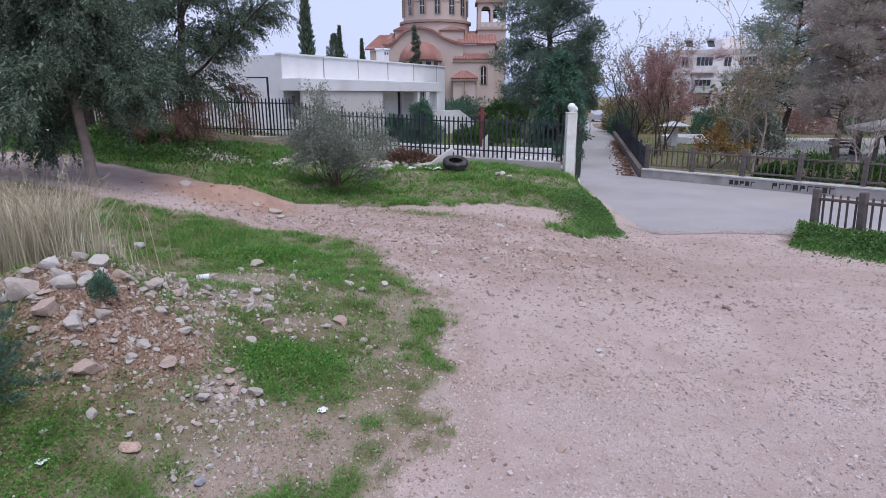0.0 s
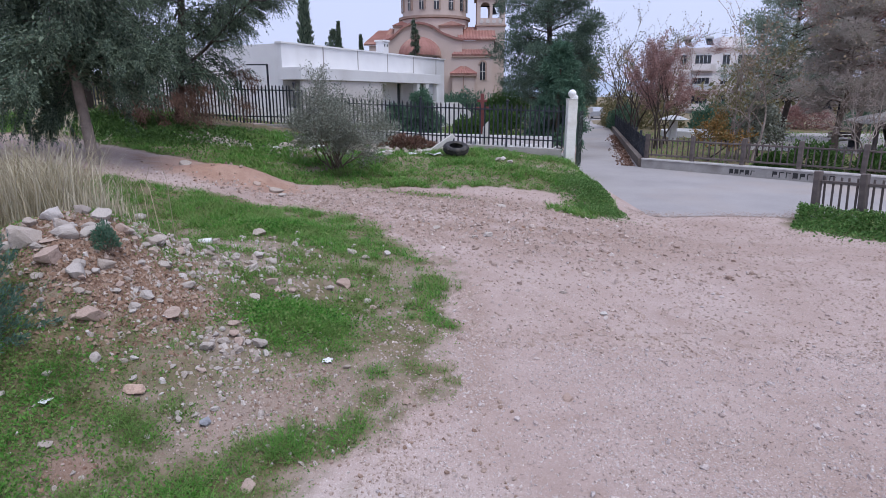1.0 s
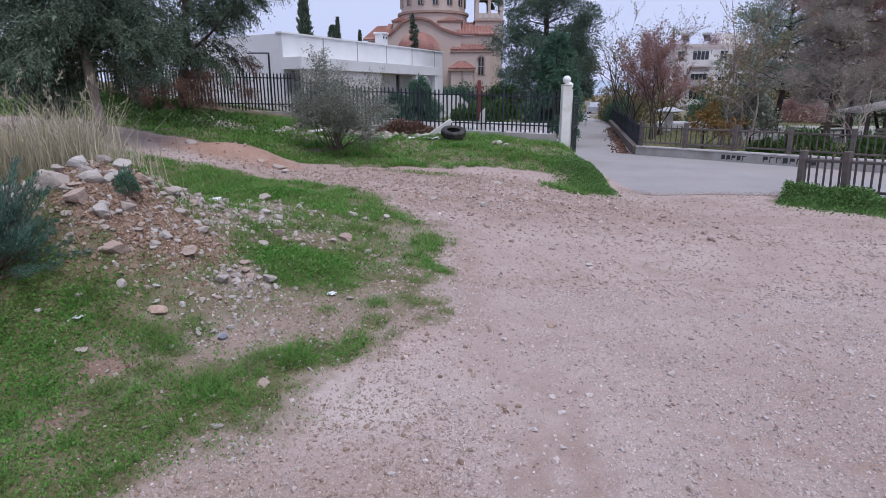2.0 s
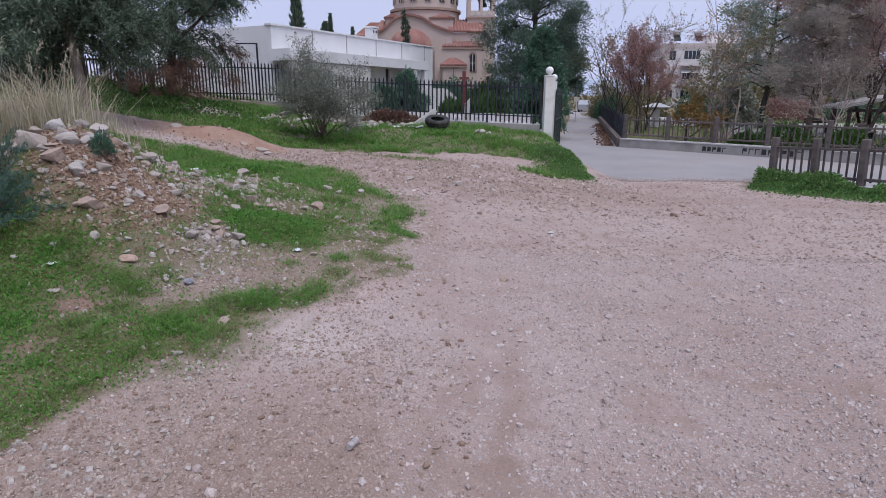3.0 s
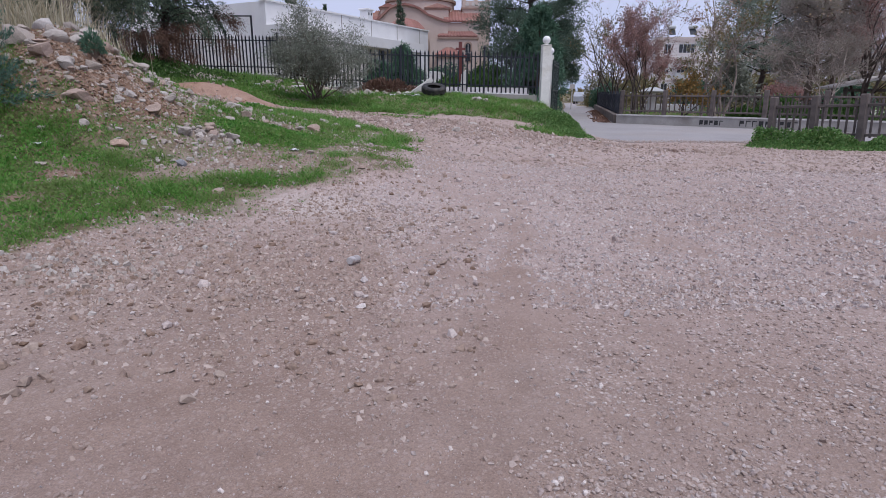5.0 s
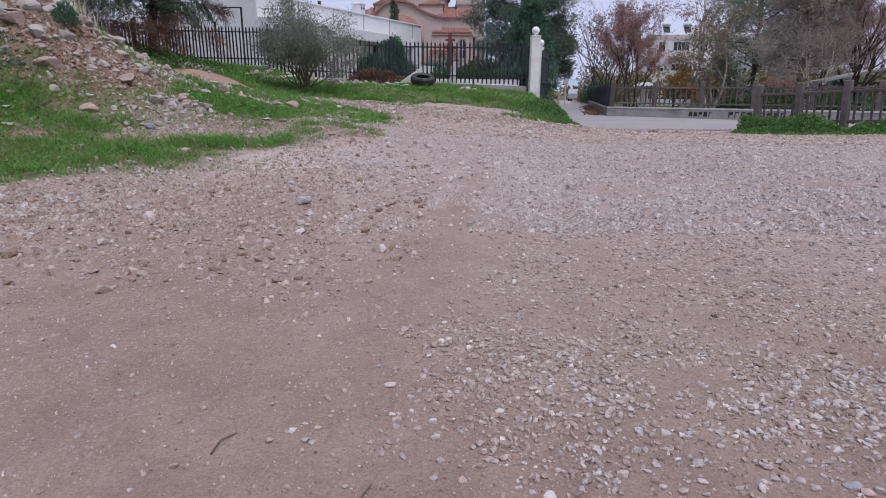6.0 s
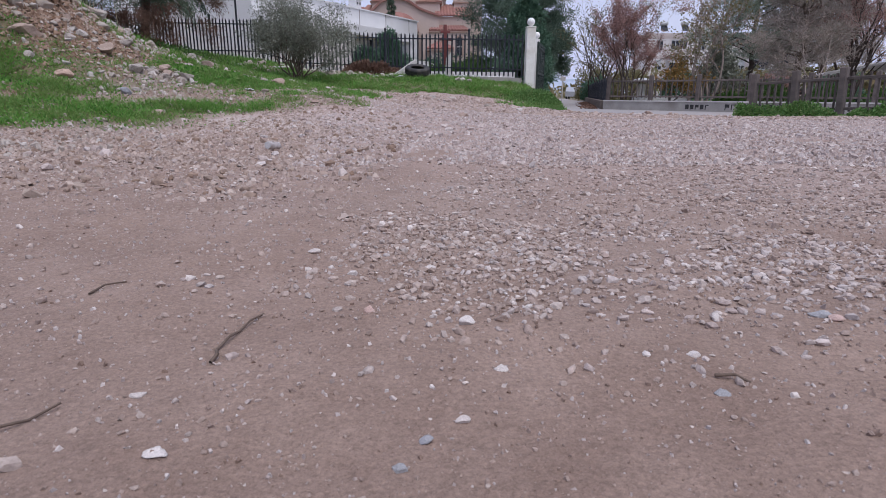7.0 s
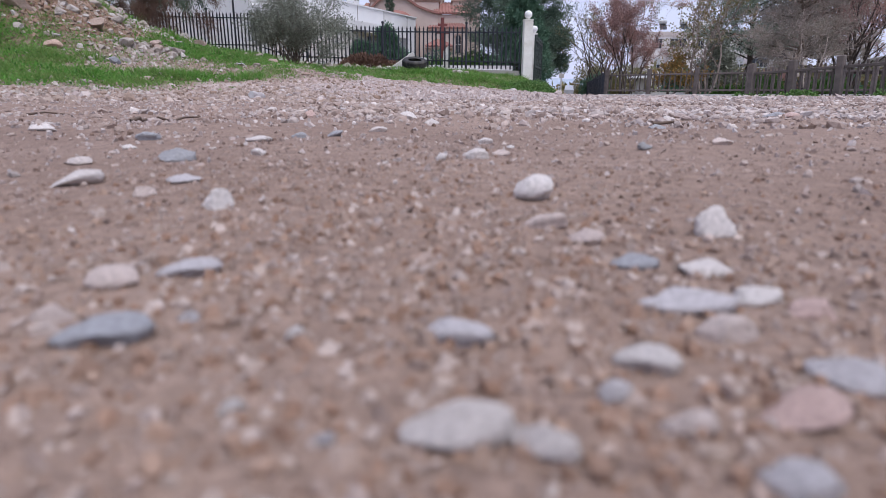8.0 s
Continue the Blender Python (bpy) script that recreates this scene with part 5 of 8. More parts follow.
def apartment_block():
    b = thing("apartment_block", "weathered pale apartment block with balconies and rooftop water heaters", "apartment building", 34.2, 95, 0, -8)
    width, top = 24.0, 9.0
    part("wall", boxed(0, width, 0, 12, -2, top), M_FLAT, b)
    part("parapet", boxed(-0.1, width + 0.1, -0.1, 12.1, top + 0.003, top + 0.5), M_FLATPINK, b)
    part("stair_head", boxed(7.6, 11.8, 3, 8, top + 0.503, top + 2.3), M_FLAT, b)
    for s in range(4):
        z = 0.2 + s * 2.95 - 2.9
        part("floor_band", boxed(-0.03, width + 0.03, -0.06, -0.002, z + 2.55, z + 2.85), M_FLATPINK, b)
        for x, w, kind in ((1.2, 0.9, "w"), (3.4, 2.3, "b"), (7.4, 1.0, "w"), (9.6, 2.4, "b"), (13.6, 1.0, "w"), (15.8, 2.4, "b"), (19.6, 1.1, "w"), (21.6, 1.6, "w")):
            low = z + (0.9 if kind == "w" else 0.1)
            win = part("window", boxed(x, x + w, -0.05, 0.05, low, z + 2.25), M_DARKGLASS, b, "dark window in a pale wall")
            part("window_frame", boxed(x - 0.06, x + w + 0.06, -0.09, -0.052, z + 2.252, z + 2.33), M_SHUTTER, win)
            for q in range(1, 4 if w > 1.5 else 2):
                xm = x + w * q / (4 if w > 1.5 else 2)
                part("mullion", boxed(xm - 0.035, xm + 0.035, -0.1, -0.052, low, z + 2.25), M_SHUTTER, win)
            if kind == "b":
                bal = part("balcony", boxed(x - 0.5, x + w + 0.5, -1.3, -0.065, z - 0.08, z + 0.08), M_FLATPINK, b)
                part("balcony_front", boxed(x - 0.5, x + w + 0.5, -1.3, -1.22, z + 0.083, z + 0.95), M_FLAT if s % 2 else M_SHUTTER, bal)
                if (s, x) in ((1, 9.6), (2, 3.4), (2, 9.6), (3, 15.8)):
                    part("awning", prism(bmesh.new(), [(0, 0), (w + 0.8, 0), (w + 0.8, 0.05), (0, 0.05)], -1.2, 0), M_AWNING, bal, "faded pale awning", at=pose(x - 0.4, -0.1, z + 2.4, 28, 0, 0))
            elif (s + int(x)) % 3 == 0:
                part("shutter", boxed(x, x + w, -0.1, -0.06, low + 0.5, z + 2.25), M_SHUTTER, win, "half-lowered grey roller shutter")
    for x in (2.0, 5.2, 12.8):
        h = part("water_heater", boxed(x, x + 1.0, 0.4, 2.0, 0, 0.06), M_DARKGLASS, b, "tilted rooftop solar panel", at=pose(0, 1.0, top + 0.7, 38, 0, 0))
        bm = bmesh.new()
        tube(bm, (x - 0.1, 2.0, 0.3), (x + 1.1, 2.0, 0.3), 0.28, sides=12)
        part("tank", bm, M_SHUTTER, h)
    for x in (1.0, 8.4, 10.8, 16.0):
        bm = bmesh.new()
        tube(bm, (x, 4, top + 0.4), (x, 4, top + 3.6), 0.03, sides=5)
        for k in range(4):
            tube(bm, (x - 0.5, 4, top + 2.6 + k * 0.25), (x + 0.5, 4, top + 2.6 + k * 0.25), 0.02, sides=4)
        part("aerial", bm, M_IRON, b)


apartment_block()

# low ridge that closes the distance, its haze put into the colour
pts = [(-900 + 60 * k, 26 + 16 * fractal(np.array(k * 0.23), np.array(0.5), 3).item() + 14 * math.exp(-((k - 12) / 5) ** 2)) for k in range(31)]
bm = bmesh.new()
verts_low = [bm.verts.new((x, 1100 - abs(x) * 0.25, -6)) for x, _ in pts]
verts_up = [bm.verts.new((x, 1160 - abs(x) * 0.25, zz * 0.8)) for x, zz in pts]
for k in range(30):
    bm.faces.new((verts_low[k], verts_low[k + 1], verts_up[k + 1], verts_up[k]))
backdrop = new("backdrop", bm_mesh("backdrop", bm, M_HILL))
tagged(backdrop, "hills on the horizon, haze painted in blue-grey", "hills", kind="structure")


# ---- trees and shrubs ----
def limbs(rs, start, way, length, r, depth, kids, spread, up, wobble=0.18, segs=4, shrink=0.62, thinnest=0.004):
    """Branch segments (a, b, ra, rb) and the tips (place, way) of a branching limb."""
    out, tips = [], []
    p, d = Vector(start), Vector(way).normalized()
    nodes = []
    for k in range(segs):
        d = (d + Vector(rs.normal(0, wobble, 3)) + Vector((0, 0, up))).normalized()
        q = p + d * (length / segs)
        ra, rb = r * (1 - 0.75 * k / segs), r * (1 - 0.75 * (k + 1) / segs)
        out.append((p.copy(), q.copy(), ra, rb))
        nodes.append((q.copy(), d.copy(), rb))
        p = q
    if depth == 0:
        tips += [(n[0], n[1]) for n in nodes]
    else:
        for i in range(kids):
            q, dd, rb = nodes[min(segs - 1, int(rs.uniform(0.25, 1.0) * segs))]
            side = dd.cross(Vector(rs.normal(0, 1, 3))).normalized()
            o, t = limbs(rs, q, dd * math.cos(spread) + side * math.sin(spread), length * shrink * rs.uniform(0.7, 1.1), max(rb * 0.8, thinnest), depth - 1, kids, spread, up, wobble, max(2, segs - 1), shrink, thinnest)
            out += o
            tips += t
        tips.append((nodes[-1][0], nodes[-1][1]))
    return out, tips


def tubes_mesh(name, segments, mat, sides=6):
    """All branch segments as one mesh of tapered tubes."""
    a = np.array([s[0] for s in segments], float)
    b = np.array([s[1] for s in segments], float)
    ra = np.array([s[2] for s in segments])[:, None, None]
    rb = np.array([s[3] for s in segments])[:, None, None]
    d = b - a
    d /= np.linalg.norm(d, axis=1, keepdims=True) + 1e-9
    ref = np.where(np.abs(d[:, 2:3]) < 0.9, [[0, 0, 1.0]], [[1.0, 0, 0]])
    u = np.cross(d, ref)
    u /= np.linalg.norm(u, axis=1, keepdims=True)
    v = np.cross(d, u)
    ang = np.arange(sides) * math.tau / sides
    ring = u[:, None] * np.cos(ang)[None, :, None] + v[:, None] * np.sin(ang)[None, :, None]
    verts = np.concatenate([a[:, None] + ring * ra, b[:, None] + ring * rb], 1).reshape(-1, 3)
    k = np.arange(sides)
    face = np.stack([k, (k + 1) % sides, (k + 1) % sides + sides, k + sides], -1)
    faces = (np.arange(len(segments))[:, None, None] * 2 * sides + face[None]).reshape(-1, 4)
    return mesh_np(name, verts, faces, mat, True)


def leaves_mesh(name, places, ways, length, width, mat, rs, curl=0.0):
    """Kite-shaped leaves at places, pointing along ways."""
    n = len(places)
    d = ways / (np.linalg.norm(ways, axis=1, keepdims=True) + 1e-9)
    s = np.cross(d, rs.normal(0, 1, (n, 3)))
    s /= np.linalg.norm(s, axis=1, keepdims=True) + 1e-9
    up = np.cross(s, d)
    ln = (length * rs.uniform(0.6, 1.3, n))[:, None]
    wd = (width * rs.uniform(0.7, 1.3, n))[:, None]
    mid = places + d * ln * 0.5 + up * ln * curl
    verts = np.stack([places, mid + s * wd * 0.5, places + d * ln, mid - s * wd * 0.5], 1).reshape(-1, 3)
    return mesh_np(name, verts, np.arange(4 * n).reshape(-1, 4), mat)


def spray(tips, per, scatter, rs, droop=0.0, along=0.6):
    """Leaf places and ways round branch tips."""
    p = np.repeat(np.array([t[0] for t in tips], float), per, 0)
    d = np.repeat(np.array([t[1] for t in tips], float), per, 0)
    p = p + rs.normal(0, scatter, p.shape) * np.array([1, 1, 0.8])
    d = d * along + rs.normal(0, 0.6, d.shape) + np.array([0, 0, -droop])
    return p, d


def brushes(tips, twigs, per, length, rs, droop, needle, splay=0.85):
    """Needle places and ways along short hanging twigs that start at branch tips."""
    p = np.repeat(np.array([t[0] for t in tips], float), twigs, 0)
    d = np.repeat(np.array([t[1] for t in tips], float), twigs, 0) * 0.9 + rs.normal(0, 0.45, (len(tips) * twigs, 3)) + np.array([0, 0, -droop])
    d /= np.linalg.norm(d, axis=1, keepdims=True) + 1e-9
    ln = length * rs.uniform(0.5, 1.3, (len(p), 1))
    s = np.tile(np.linspace(0.0, 1.0, per), len(p))[:, None]
    p, d, ln = np.repeat(p, per, 0), np.repeat(d, per, 0), np.repeat(ln, per, 0)
    place = p + d * ln * s + np.array([0, 0, -1]) * droop * 0.5 * ln * s**2
    way = d + rs.normal(0, splay, d.shape) + np.array([0, 0, -0.3 * droop])
    return place + rs.normal(0, needle * 0.12, place.shape), way


def plant(name, label, category, x, y, z, stems, leaf, bark, seed, group=""):
    """stems: list of limb settings; leaf: (per tip, scatter, length, width, material, droop)."""
    rs = np.random.default_rng(seed)
    t = thing(name, label, category, x, y, z, 0, group)
    trunk_segs, branch_segs, tips = [], [], []
    for st in stems:
        o, tp = limbs(rs, **st)
        n = st.get("segs", 4)
        trunk_segs += o[:n]
        branch_segs += o[n:]
        tips += tp
    part("trunk" if category == "tree" else "stem", tubes_mesh("trunk", trunk_segs, bark, 10), None, t)
    if branch_segs:
        part("branchwork", tubes_mesh("branchwork", branch_segs, bark, 3), None, t)["kind"] = "stuff"
    if leaf[0]:
        p, d = spray(tips, leaf[0], leaf[1], rs, leaf[5])
        part("crown", leaves_mesh("crown", p, d, leaf[2], leaf[3], leaf[4], rs), None, t)
    return t


def conifer(name, label, x, y, z, tall, bare, reach, limb_count, per, leaf_len, leaf_w, mat, bark, seed, trunk_r=0.16, droop=0.35, lean=(0, 0), shape=1.0, sector=None, rise=0.12, arms=(), twigs=2, twig=0.28, inner=0, thin_above=99.0, splay=0.85):
    """A trunk with whorls of drooping limbs carrying flat needle sprays."""
    rs = np.random.default_rng(seed)
    t = thing(name, label, "tree", x, y, z)
    top = Vector((lean[0], lean[1], tall))
    n = 10
    stem, prev = [], Vector((0, 0, -0.2))
    for k in range(1, n + 1):
        q = top * (k / n) + Vector((*rs.normal(0, 0.02 * tall / n, 2), 0))
        stem.append((prev, q, trunk_r * (1.15 - (k - 1) / n), trunk_r * (1.15 - k / n) + 0.01))
        prev = q
    part("trunk", tubes_mesh("trunk", stem, bark, 12), None, t)
    segs, tips, deep = [], [], []
    for k in range(limb_count):
        share = bare + (0.99 - bare) * (k + rs.uniform(0, 1)) / limb_count
        at = top * share
        az = rs.uniform(0, math.tau) if sector is None else rs.uniform(*sector)
        ln = reach * (1 - ((share - bare) / (1 - bare)) ** shape * 0.85) * rs.uniform(0.65, 1.12)
        way = Vector((math.cos(az), math.sin(az), rise + rs.uniform(-0.15, 0.25)))
        o, tp = limbs(rs, at, way, ln, max(0.008, trunk_r * 0.2 * (1.1 - share)), 1, 7, 0.75, -0.09, 0.1, 6, 0.42)
        segs += o
        tips += tp if share * tall < thin_above else tp[::12]
        deep += [(a.lerp(b, rs.uniform(0, 1)), (b - a).normalized()) for a, b, _, _ in o[:5] for _ in range(inner)]
    for a, b, r in arms:
        ln = (Vector(b) - Vector(a)).length
        o, tp = limbs(rs, a, Vector(b) - Vector(a), ln, r, 1, 26, 0.85, 0.0, 0.06, 12, 0.2)
        segs += o
        tips += tp
    part("branchwork", tubes_mesh("branchwork", segs, bark, 3), None, t)["kind"] = "stuff"
    # larger leaves added inside the crown to block light and darken its interior
    if deep:
        p, d = spray(deep, 1, 0.12, rs, droop, 0.8)
        part("inner_foliage", leaves_mesh("inner_foliage", p, d, 0.11, 0.045, mat, rs, 0.05), None, t, "dense inner foliage added to shade the crown")["kind"] = "stuff"
    p, d = brushes(tips, twigs, per, twig, rs, droop, leaf_len, splay)
    part("crown", leaves_mesh("crown", p, d, leaf_len, leaf_w, mat, rs, 0.05), None, t)
    return t


def cypress(x, y, z, tall, r, seed, label="slender dark green cypress"):
    """A narrow flame of upright sprays round a thin trunk."""
    rs = np.random.default_rng(seed)
    t = thing("cypress", label, "tree", x, y, z, group="cypresses behind the roofs")
    part("trunk", tubes_mesh("trunk", [(Vector((0, 0, -0.2)), Vector((0, 0, tall * 0.9)), r * 0.18, 0.02)], M_BARK_DARK, 8), None, t)
    n = 5200
    h = rs.uniform(0.06, 1.0, n)
    az = rs.uniform(0, math.tau, n)
    lump = 1 + 0.35 * np.sin(az * 3 + h * 40) * np.sin(h * 55 + seed)
    rad = r * np.sqrt(rs.uniform(0.05, 1, n)) * np.minimum(1, (1 - h) * 2.2 + 0.08) * np.minimum(1, h * 6) * lump
    p = np.stack([rad * np.cos(az), rad * np.sin(az), h * tall], -1)
    d = np.stack([np.cos(az) * 0.35, np.sin(az) * 0.35, np.ones(n)], -1) + rs.normal(0, 0.25, (n, 3))
    part("crown", leaves_mesh("crown", p, d, tall * 0.04, tall * 0.01, M_CONIFER, rs), None, t)


def shrub(name, label, x, y, r, tall, count, leaf, mat, seed, flat=1.0, category="shrub", z=None, group=""):
    """A rounded, lumpy mass of leaves on thin stems."""
    rs = np.random.default_rng(seed)
    z = float(height(x, y)) if z is None else z
    t = thing(name, label, category, x, y, z, 0, group)
    stems = [(Vector((0, 0, -0.05)), Vector((math.cos(a) * r * 0.55, math.sin(a) * r * 0.55 * flat, tall * 0.6)), 0.02, 0.006) for a in rs.uniform(0, math.tau, 9)]
    part("stems", tubes_mesh("stems", stems, M_TWIG, 5), None, t)
    az, el = rs.uniform(0, math.tau, count), np.arcsin(rs.uniform(0, 1, count))
    lump = 0.72 + 0.5 * value_noise(az * 1.6 + seed, el * 3.0, seed)
    rad = lump * rs.uniform(0.35, 1, count) ** 0.4
    p = np.stack([r * rad * np.cos(az) * np.cos(el), r * flat * rad * np.sin(az) * np.cos(el), tall * rad * np.sin(el) * 0.95 + 0.03], -1)
    d = p / np.array([r, r * flat, tall]) + rs.normal(0, 0.55, (count, 3)) + np.array([0, 0, 0.4])
    part("crown", leaves_mesh("crown", p, d, leaf, leaf * 0.45, mat, rs, 0.08), None, t)
    return t


def ground_at(x, y):
    return float(height(x, y))


# dark conifers over the left of the lot
conifer("cedar_tree", "dense dark conifer with low hanging foliage beside the dirt track", -7.2, 11.5, ground_at(-7.2, 11.5), 7.6, 0.22, 1.8, 135, 11, 0.06, 0.0215, M_CONIFER, M_BARK_GREY, 11, 0.09, 0.5, (-0.8, 0.2), 1.5, rise=0.1, twigs=4, twig=0.27, inner=60, thin_above=4.4, splay=0.65,
        arms=(((-0.1, 0, 2.2), (-1.9, -0.5, 1.9), 0.03), ((-0.1, 0, 2.1), (-1.3, -0.6, 1.3), 0.03), ((0, 0.1, 2.1), (-0.9, 0.2, 0.8), 0.025), ((0, 0, 2.3), (1.2, 0.3, 1.8), 0.02)))
conifer("cedar_tree", "tall dark conifer with long drooping limbs by the fence", -8.1, 17.3, ground_at(-8.1, 17.3), 9.5, 0.13, 1.7, 84, 11, 0.075, 0.024, M_CONIFER, M_BARK_DARK, 12, 0.11, 0.7, (1.3, 0), 1.4, rise=0.4, twigs=3, twig=0.32, inner=30, thin_above=5.6, splay=0.6,
        arms=(((0.1, -0.2, 1.4), (3.7, -0.3, 4.5), 0.06), ((0.1, 0, 2.0), (2.3, 0.4, 3.9), 0.045), ((0.2, 0, 3.0), (2.2, 0, 5.6), 0.04), ((0, -0.2, 1.6), (-2.4, -0.3, 3.2), 0.07)))
conifer("cedar_tree", "dark conifer behind the fence corner", -11.5, 18.5, ground_at(-11.5, 18.5), 8.0, 0.1, 3.0, 46, 6, 0.11, 0.03, M_CONIFER, M_BARK_DARK, 13, 0.2, 0.5, (0, 0), 1.4, twigs=2, twig=0.36, inner=12, splay=0.8)


def dead_boughs(x, y, sector, reach, up, count, seed, label):
    """Dry conifer boughs that sag to the ground."""
    rs = np.random.default_rng(seed)
    t = thing("dead_bough", label, "branches", x, y, ground_at(x, y))
    segs, tips = [], []
    for k in range(count):
        az = rs.uniform(*sector)
        o, tp = limbs(rs, (0, 0, rs.uniform(0.3, up)), (math.cos(az), math.sin(az), rs.uniform(-0.1, 0.5)), reach * rs.uniform(0.6, 1.1), 0.012, 1, 8, 0.6, -0.1, 0.12, 6, 0.4)
        segs += o
        tips += tp
    part("branchwork", tubes_mesh("branchwork", segs, M_TWIG, 5), None, t)["kind"] = "stuff"
    p, d = spray(tips, 16, 0.07, rs, 0.7, 0.9)
    part("needles", leaves_mesh("needles", p, d, 0.11, 0.012, M_DEAD, rs), None, t)


dead_boughs(-8.3, 16.9, (-2.6, 0.3), 1.2, 1.3, 22, 14, "rust-brown dead conifer boughs at the foot of the tree")
dead_boughs(-7.4, 18.2, (-0.6, 0.5), 1.6, 1.9, 4, 15, "dry reddish conifer boughs hanging by the fence")

# grey-leaved olive bush on the bank
rs0 = np.random.default_rng(20)
plant("olive_bush", "grey-green olive bush with many upright stems on the bank", "shrub", -2.95, 14.95, ground_at(-2.95, 14.95) - 0.05,
      [dict(start=(rs0.uniform(-0.15, 0.15), rs0.uniform(-0.15, 0.15), 0), way=(rs0.normal(0, 0.48), rs0.normal(0, 0.48), 1), length=rs0.uniform(0.95, 1.5), r=0.024, depth=2, kids=5, spread=0.55, up=0.05, segs=5) for k in range(16)],
      (24, 0.085, 0.07, 0.02, M_OLIVE, 0.05), M_BARK, 21)

# church yard
conifer("fir_tree", "young green fir behind the iron fence", -1.2, 23.2, 0.7, 1.8, 0.06, 0.85, 60, 4, 0.15, 0.028, M_FIR, M_BARK, 30, 0.05, 0.1, rise=0.35, twig=0.2)
conifer("fir_tree", "small green fir behind the iron fence", -2.2, 23.6, 0.7, 1.3, 0.06, 0.7, 50, 4, 0.15, 0.028, M_FIR, M_BARK, 31, 0.05, 0.1, rise=0.35, twig=0.2)
conifer("fir_tree", "bushy green fir beside the lane", 4.9, 27.5, 0.2, 4.5, 0.05, 1.5, 80, 4, 0.2, 0.05, M_FIR, M_BARK, 32, 0.09, 0.1, rise=0.3, twig=0.2)
for k, (px, py, r, h, s) in enumerate(((1.0, 40, 2.0, 2.2, 33), (3.2, 38, 1.8, 2.0, 34), (-0.2, 44, 1.6, 1.8, 35), (2.4, 30, 1.3, 1.0, 36), (4.6, 45, 2.2, 2.6, 37), (1.2, 26.5, 1.2, 0.8, 38))):
    shrub("garden_shrub", "clipped dark green garden shrub in the church yard", px, py, r, h, 3200, 0.17, M_WEED if k % 2 else M_FIR, s, z=0.75, group="church yard shrubs")


def pine(x, y, z, tall, reach, seed, mat, per, count, label, bare=0.16, leaf=0.3, bark=M_BARK_DARK, trunk_r=0.24, wide=0.16):
    """A broad pine: stout trunk, rising limbs that end in clumps of needles."""
    rs = np.random.default_rng(seed)
    t = thing("pine_tree", label, "tree", x, y, z)
    stem, prev = [], Vector((0, 0, -0.3))
    for k in range(1, 9):
        q = Vector((rs.normal(0, 0.08), rs.normal(0, 0.08), tall * 0.92 * k / 8))
        stem.append((prev, q, trunk_r * (1.1 - (k - 1) / 9), trunk_r * (1.1 - k / 9)))
        prev = q
    part("trunk", tubes_mesh("trunk", stem, bark, 12), None, t)
    segs, clumps = [], []
    for k in range(count):
        share = bare + (0.97 - bare) * (k + rs.uniform(0, 1)) / count
        az = k * 2.4 + rs.uniform(-0.4, 0.4)
        prof = math.sin(math.pi * min(1, 0.24 + 0.72 * (share - bare) / (1 - bare))) ** 0.6
        o, tp = limbs(rs, (0, 0, tall * 0.92 * share), (math.cos(az), math.sin(az), 0.22), reach * prof * rs.uniform(0.6, 1.1), 0.05, 1, 3, 0.6, 0.04, 0.14, 5, 0.4)
        segs += o
        ends = [tp[-1][0]] + [tp[q][0] for q in rs.integers(0, len(tp), 3)]
        clumps += [(q, reach * rs.uniform(0.16, 0.31)) for q in ends]
    part("branchwork", tubes_mesh("branchwork", segs, bark, 3), None, t)["kind"] = "stuff"
    at = np.repeat(np.array([c[0] for c in clumps], float), per, 0)
    size = np.repeat(np.array([c[1] for c in clumps]), per)[:, None]
    out = rs.normal(0, 1, at.shape)
    out /= np.linalg.norm(out, axis=1, keepdims=True)
    p = at + out * size * rs.uniform(0.2, 1.0, size.shape) ** 0.5 * np.array([1.15, 1.15, 0.6])
    part("crown", leaves_mesh("crown", p, out + rs.normal(0, 0.5, out.shape) + np.array([0, 0, 0.35]), leaf, leaf * wide, mat, rs, 0.05), None, t)
    return t


pine(5.6, 35.0, 0.2, 10.4, 2.9, 40, M_PINE, 260, 56, "tall dark green pine beside the church", 0.14, 0.19, wide=0.22)
pine(9.0, 48.0, 0.0, 6.6, 2.5, 41, M_PINE, 120, 36, "dark green pine farther along the lane", 0.2, 0.36, wide=0.2)

for k, (px, py, h, r) in enumerate(((-16.7, 70, 13.6, 0.72), (-13.1, 71, 9.4, 0.32), (-10.7, 72, 8.1, 0.35), (-13.9, 72, 8.7, 1.7))):
    cypress(px, py, 1.0, h, r, 50 + k)
conifer("cedar_tree", "thin dark conifer in front of the church apse", -3.0, 50.0, 1.0, 7.3, 0.05, 0.62, 40, 5, 0.14, 0.035, M_CONIFER, M_BARK_DARK, 55, 0.1, 0.1, rise=0.3, twig=0.2)


